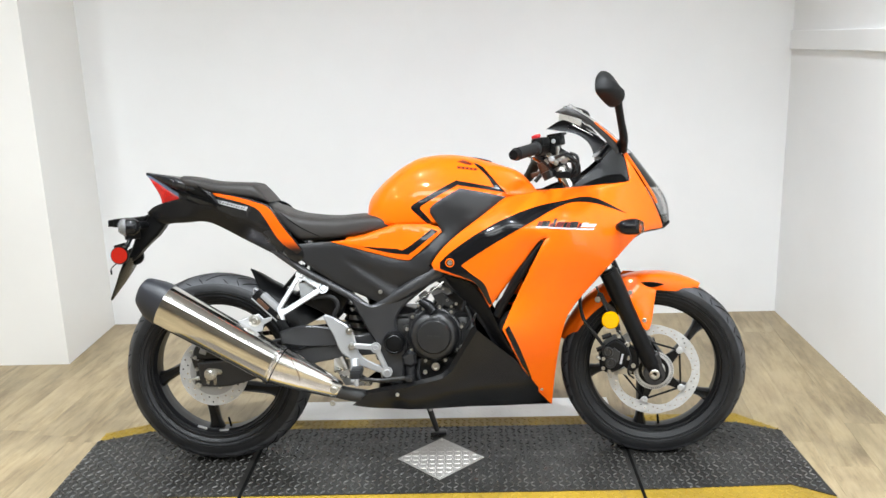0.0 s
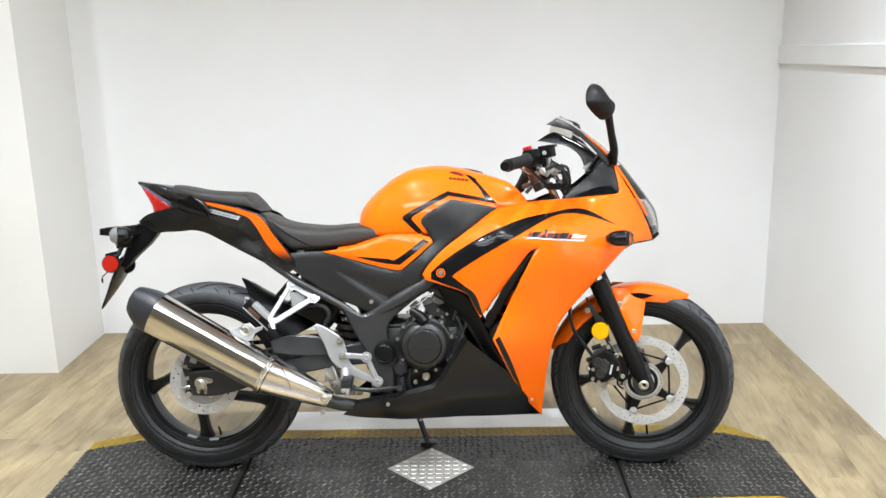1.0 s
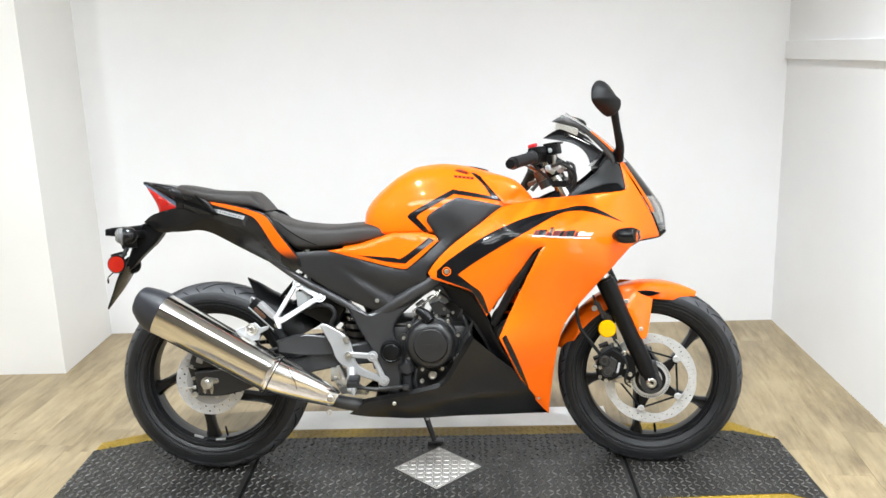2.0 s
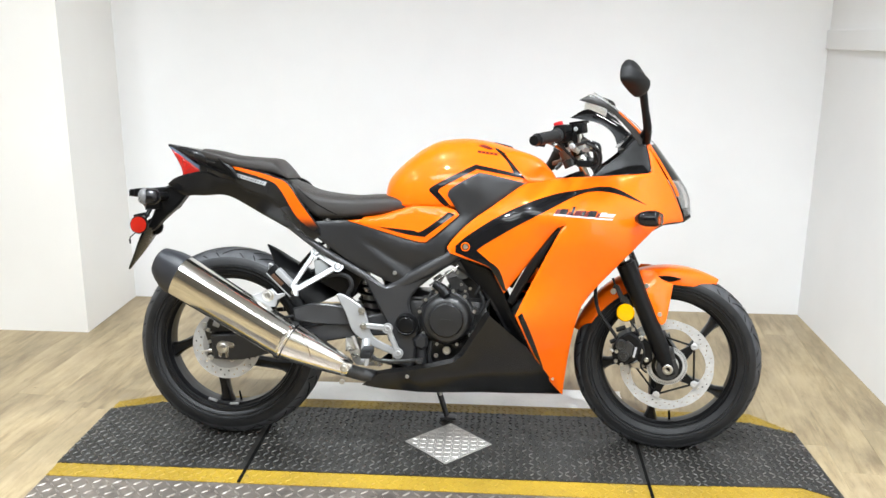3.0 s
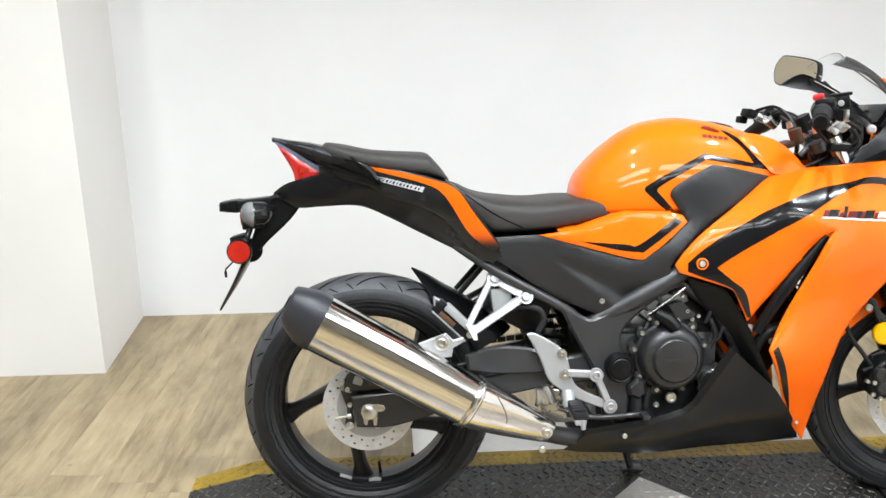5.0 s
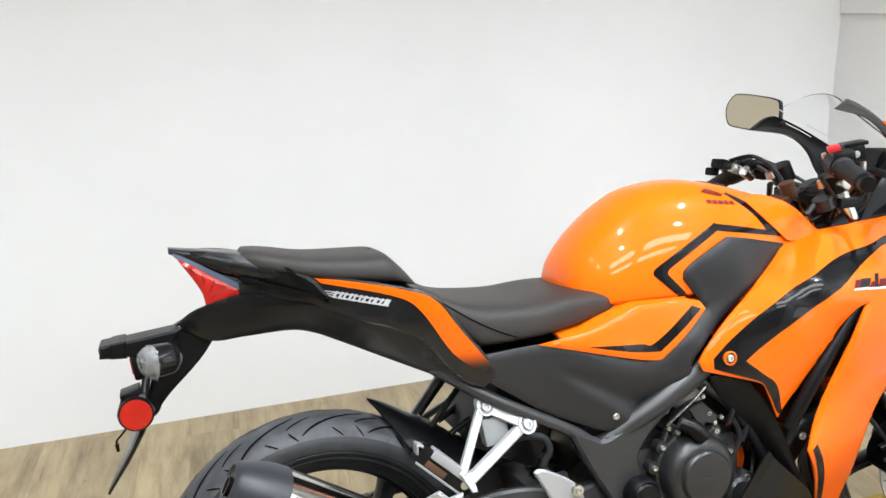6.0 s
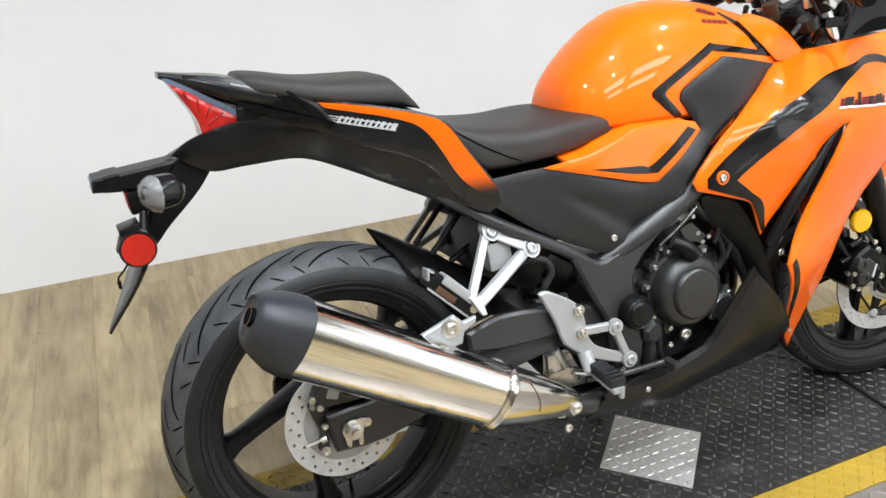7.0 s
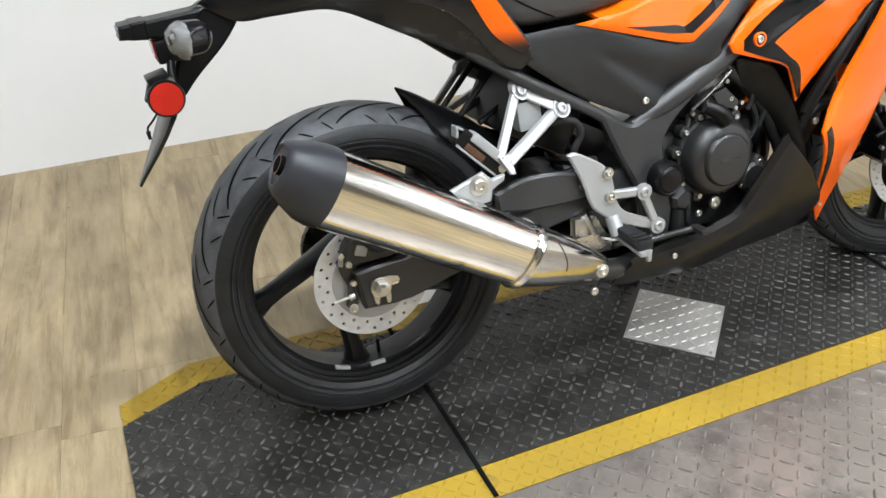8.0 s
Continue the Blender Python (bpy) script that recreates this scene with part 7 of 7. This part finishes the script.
    P("clutch_fitting", merge(tube([(1.008, 0.118, 0.952), (1.030, 0.122, 0.934)], [0.014, 0.010], 12), box(0.992, 0.128, 0.956, 0.030, 0.026, 0.020, 0.005, (0, 24, 12))), STEEL, "dull metal clutch perch fitting")
    P("clutch_switch", merge(box(0.972, 0.150, 0.966, 0.034, 0.040, 0.022, 0.006, (0, 18, 20)), box(0.955, 0.165, 0.950, 0.022, 0.024, 0.018, 0.004, (0, 10, 20)), tube([(0.985, 0.14, 0.975), (1.02, 0.10, 0.985), (1.05, 0.06, 0.955), (1.06, 0.03, 0.91)], 0.0042, 8)), BLACK_PLASTIC, "black clutch switch and wiring")
    P("throttle_guide", merge(tube([(1.078, -0.128, 0.952), (1.098, -0.124, 0.962), (1.112, -0.118, 0.948)], 0.0065, 10), box(1.083, -0.130, 0.940, 0.024, 0.018, 0.014, 0.003, (0, 30, 0)), box(1.066, -0.128, 0.968, 0.016, 0.020, 0.024, 0.003, (0, -10, 0))), STEEL, "dull metal throttle cable guides")
    P("fork_clip", merge(tube([(1.060, -0.096, 0.912), (1.070, -0.096, 0.890)], 0.0215, 18), tube([(1.040, -0.10, 0.900), (1.022, -0.10, 0.880)], 0.006, 8)), ENGINE_BLACK, "black fork tube collar")
    for pts in ([(1.128, -0.112, 0.965), (1.150, -0.112, 0.955), (1.152, -0.112, 0.925), (1.132, -0.105, 0.900)], [(1.10, -0.10, 0.935), (1.135, -0.11, 0.94), (1.150, -0.11, 0.905), (1.12, -0.10, 0.88)]):
        P("control_cable", tube(pts, 0.0046, 8), RUBBER, "")
    P("cable_fitting", merge(tube([(1.088, -0.118, 0.975), (1.098, -0.122, 0.958)], 0.007, 10), tube([(1.118, -0.108, 0.958), (1.128, -0.106, 0.945)], 0.0065, 10)), CHROME, "chromed cable fitting")


def cockpit():
    d = P("dashboard", merge(box(1.262, 0.01, 0.955, 0.04, 0.16, 0.07, 0.012, (0, 38, 0))), BLACK_PLASTIC, "black instrument cluster")
    P("dash_glass", box(1.240, 0.01, 0.9705, 0.004, 0.14, 0.055, 0.001, (0, 38, 0)), GLOSS_BLACK, "dark instrument glass", d)
    # inner panels between fairing and dash
    inner = [(1.125, 0.852), (1.306, 0.872), (1.296, 0.935), (1.276, 0.972), (1.255, 0.962), (1.225, 0.930), (1.175, 0.89)]
    wing = [(1.082, 1.047), (1.124, 1.072), (1.155, 1.070), (1.230, 1.030), (1.298, 0.978), (1.292, 0.930), (1.262, 0.905), (1.240, 0.940), (1.228, 0.982), (1.207, 1.010), (1.172, 1.030), (1.123, 1.040)]
    lw = P("screen_bracket", panel_mesh(wing, [(1.082, 1.047, 0.168), (1.15, 1.06, 0.160), (1.23, 1.0, 0.150), (1.298, 0.96, 0.122), (1.262, 0.905, 0.122)], 1, 0.012, 0, 0.004, 0.016), BLACK_PLASTIC, "black bracket inside the windscreen")
    P("chrome_strip", tube([(1.165, 0.146, 1.058), (1.20, 0.143, 1.040), (1.235, 0.140, 1.020)], 0.003, 8), CHROME, "", lw)
    for x, z in ((1.160, 1.055), (1.262, 0.995)):
        P("bracket_screw", bolt(x, 0.142, z, 0.007, 0.004, -1), BLACK_PLASTIC, "", lw)
    rim = [(1.086, 1.083), (1.119, 1.101), (1.146, 1.090), (1.193, 1.060), (1.258, 1.004), (1.290, 0.966), (1.272, 0.952), (1.238, 0.996), (1.193, 1.040), (1.160, 1.062), (1.120, 1.074)]
    RW = spline([(1.087, 1.078, 0.112), (1.19, 1.05, 0.110), (1.29, 0.965, 0.100), (1.13, 1.09, 0.108)])
    P("screen_edge", panel_mesh(rim, RW, -1, 0.006, 0, 0.002, 0.012), SMOKE, "smoky grey windscreen edge")
    orange = [(1.205, 1.048), (1.258, 1.000), (1.288, 0.964), (1.338, 0.890), (1.345, 0.894), (1.294, 0.969), (1.261, 1.005), (1.208, 1.0515)]
    P("orange_edge", panel_mesh(orange, RW, -1, 0.004, 0.002, 0.001, 0.012), ORANGE, "narrow orange cowl edge")
    for s in (-1, 1):
        P("inner_panel", panel_mesh(inner, [(1.13, 0.858, 0.125), (1.298, 0.88, 0.116), (1.276, 0.972, 0.092), (1.22, 0.93, 0.085)], s, 0.004, 0, 0.002, 0.02), BLACK_PLASTIC, "black inner cockpit panel")
        # the hollow's shade, laid on the panel as a near-black sheet
        P("cockpit_recess_shade", panel_mesh([(1.165, 0.8625), (1.238, 0.888), (1.284, 0.892), (1.300, 0.872), (1.285, 0.866)], [(1.13, 0.858, 0.125), (1.298, 0.88, 0.116), (1.276, 0.972, 0.092), (1.22, 0.93, 0.085)], s, 0.002, 0.002, 0, 0.02, 3), GROOVE, "dark sheet for the shade in the cockpit panel hollow")
        P("cockpit_floor", panel_mesh([(1.05, 0.845), (1.29, 0.872), (1.285, 0.925), (1.20, 0.90), (1.10, 0.868)], [(1.05, 0.845, 0.124), (1.29, 0.872, 0.113), (1.285, 0.92, 0.07), (1.10, 0.868, 0.10)], s, 0.004, 0, 0.001, 0.02), BLACK_PLASTIC, "")


def nose_x(y, z):
    """The front face of nose and screen."""
    zs = [0.715, 0.746, 0.790, 0.820, 0.850, 0.905, 0.960, 1.02, 1.07, 1.115]
    cx = [1.436, 1.451, 1.447, 1.437, 1.417, 1.376, 1.334, 1.275, 1.212, 1.146]
    sx = [1.415, 1.416, 1.395, 1.382, 1.364, 1.330, 1.288, 1.210, 1.120, 1.060]
    sw = [0.075, 0.082, 0.092, 0.097, 0.100, 0.101, 0.099, 0.115, 0.135, 0.140]
    c, e, w = (float(np.interp(z, zs, a)) for a in (cx, sx, sw))
    u = min(1.0, abs(y) / w)
    return c - (c - e) * u ** 2.0, w


def face_mesh(z0, z1, u0, u1, thick=0.003, off=0.0, nz=14, nu=16, sag=0.0):
    """A strip of the nose or screen between two heights and two shares of its half width; sag: how far the top edge falls towards its ends."""
    rings = []
    for z in np.linspace(z0, z1, nz):
        ring, back = [], []
        for u in np.linspace(u0, u1, nu):
            zz = z - sag * u * u * (z - z0) / (z1 - z0)
            _, w = nose_x(0, zz)
            x, _ = nose_x(u * w, zz)
            k = max(0.0, zz - 0.955) / 0.13
            y = u * w * (1 + off * 4) + 0.03 * k
            zs = zz + off * 0.4 - 0.10 * u * w * k
            ring.append((x + off, y, zs))
            back.append((x + off - thick, y, zs - thick * 0.5))
        rings.append(ring + back[::-1])
    return loft(rings)


def nose():
    n = P("headlight", face_mesh(0.740, 0.850, -0.99, 0.99, 0.004), CLEAR_LENS, "headlight under a clear lens")
    P("headlight_bowl", face_mesh(0.742, 0.848, -0.95, 0.95, 0.02, -0.014), ALU, "silver headlight reflector", n)
    P("headlight_mask", face_mesh(0.735, 0.765, -0.99, 0.99, 0.012, -0.004, 4), BLACK_PLASTIC, "", n)
    P("nose_cowl", face_mesh(0.850, 0.955, -0.985, 0.985, 0.004), GLOSS_BLACK, "black nose cowl above the headlight")
    w = P("windscreen", face_mesh(0.955, 1.115, -0.98, 0.62, 0.0025, 0, 16, 20, 0.04), GLASS, "clear curved windscreen")
    w.visible_shadow = False
    P("orange_edge", face_mesh(0.80, 0.93, -0.955, -1.03, 0.004, 0.003, 12, 4, 0.0), ORANGE, "narrow orange cowl edge")
    P("orange_edge", face_mesh(0.80, 0.97, 0.955, 1.03, 0.004, 0.003, 12, 4, 0.02), ORANGE, "narrow orange cowl edge")
    rings = []
    for x, w2, z in ((1.30, 0.150, 0.690), (1.344, 0.138, 0.714), (1.39, 0.10, 0.718), (1.418, 0.078, 0.722), (1.445, 0.04, 0.735)):
        rings.append([(x, w2 * u, z + 0.004 + (1 - u * u) * 0.01) for u in np.linspace(-1, 1, 9)] + [(x, w2 * u, z - 0.001 + (1 - u * u) * 0.01) for u in np.linspace(1, -1, 9)])
    P("chin_panel", loft(rings), BLACK_PLASTIC, "black panel under the nose")
    for s in (-1, 1):
        sg = P("front_turn_signal", tube([(1.262, s * 0.178, 0.733), (1.272, s * 0.215, 0.735), (1.276, s * 0.232, 0.736)], [0.013, 0.012, 0.016], 14), GLOSS_BLACK, "black front turn signal")
        pod = body_loft([(-0.034, 0.010, -0.009, 0.009), (-0.022, 0.020, -0.019, 0.018), (0.0, 0.025, -0.024, 0.023), (0.020, 0.025, -0.024, 0.024), (0.030, 0.020, -0.020, 0.019)], 2.2, 24, 0.5)
        P("signal_pod", moved(pod, pose(1.282, s * 0.245, 0.738, 0, 0, s * 12)), GLOSS_BLACK, "glossy black pod", sg)
        lensb = body_loft([(0.024, 0.022, -0.022, 0.022), (0.036, 0.019, -0.019, 0.018), (0.044, 0.010, -0.010, 0.010)], 2.2, 24, 0.5)
        P("signal_lens", moved(lensb, pose(1.282, s * 0.245, 0.738, 0, 0, s * 12)), CLEAR_LENS, "clear lens", sg)


def mirrors():
    # the mirrors are set differently: the left one folded a little back and down
    # stems rise straight from the cowl
    for s, c, yaw, tilt, foot in ((-1, (1.213, 0.241, 1.138), 30, 20, (1.288, 0.136, 1.000)), (1, (1.176, 0.270, 1.087), 32, 9, (1.285, 0.150, 0.965))):
        inner = Vector((c[0] + 0.050, s * (c[1] - 0.052), c[2] - 0.036))
        half_way = (Vector((foot[0], s * foot[1], foot[2])) + inner) / 2
        m = P("mirror_stem", merge(tube([(1.285, s * 0.105, foot[2] - 0.018), (foot[0], s * foot[1], foot[2]), half_way, inner], [0.014, 0.013, 0.0115, 0.0125], 16), tube([(1.292, s * 0.098, 0.962), (1.290, s * 0.128, foot[2] - 0.008)], [0.013, 0.013], 14)), BLACK_PLASTIC, "black rear-view mirror stem")
        face = [(-0.073, -0.028), (-0.072, 0.022), (-0.054, 0.040), (0.036, 0.046), (0.060, 0.036), (0.073, 0.006), (0.066, -0.030), (0.044, -0.044), (-0.052, -0.047)]
        if s < 0:
            # seen end-on, the housing rises to a point
            face = [(-0.064, -0.038), (-0.066, -0.006), (-0.046, 0.022), (-0.014, 0.044), (0.014, 0.051), (0.040, 0.037), (0.062, 0.008), (0.066, -0.020), (0.056, -0.040), (0.0, -0.046)]
        o = rounded([(u * 0.94, v * 0.92) for u, v in face], 6, 130)
        rings = []
        for dx, k in ((0.0, 0.97), (0.004, 1.0), (0.012, 0.99), (0.022, 0.94), (0.031, 0.85), (0.039, 0.73), (0.045, 0.58), (0.050, 0.40), (0.053, 0.20), (0.054, 0.02)):
            rings.append([(dx * (1 - 0.25 * max(0.0, v.y / 0.044) * (s < 0)), v.x * k - 0.022 * (1 - k), v.y * k - 0.006 * (1 - k)) for v in o])
        M = Matrix.Diagonal((1, s, 1, 1)) @ pose(*c, 0, -6 if s < 0 else 4, yaw) @ pose(0, 0, 0, tilt, 0, 0)
        P("mirror_housing", moved(loft(rings), M), MIRROR_BLACK, "black mirror housing", m)
        g = prism([(v.x * 0.93, v.y * 0.93) for v in o], -0.001, 0.002, 0, 1)
        for v in g.verts:
            v.co = Vector((v.co.y - 0.0005, v.co.x, v.co.z))
        P("mirror_glass", moved(g, M), MIRROR, "mirror glass", m)


rear_wheel()
steered.append(True)
front_wheel()
fork()
front_fender()
handlebars()
steered.clear()
fairing()
belly_pan()
tank()
side_covers()
seats()
tail()
frame_parts()
swingarm()
exhaust()
footrests()
engine()
cockpit()
nose()
mirrors()
floor()
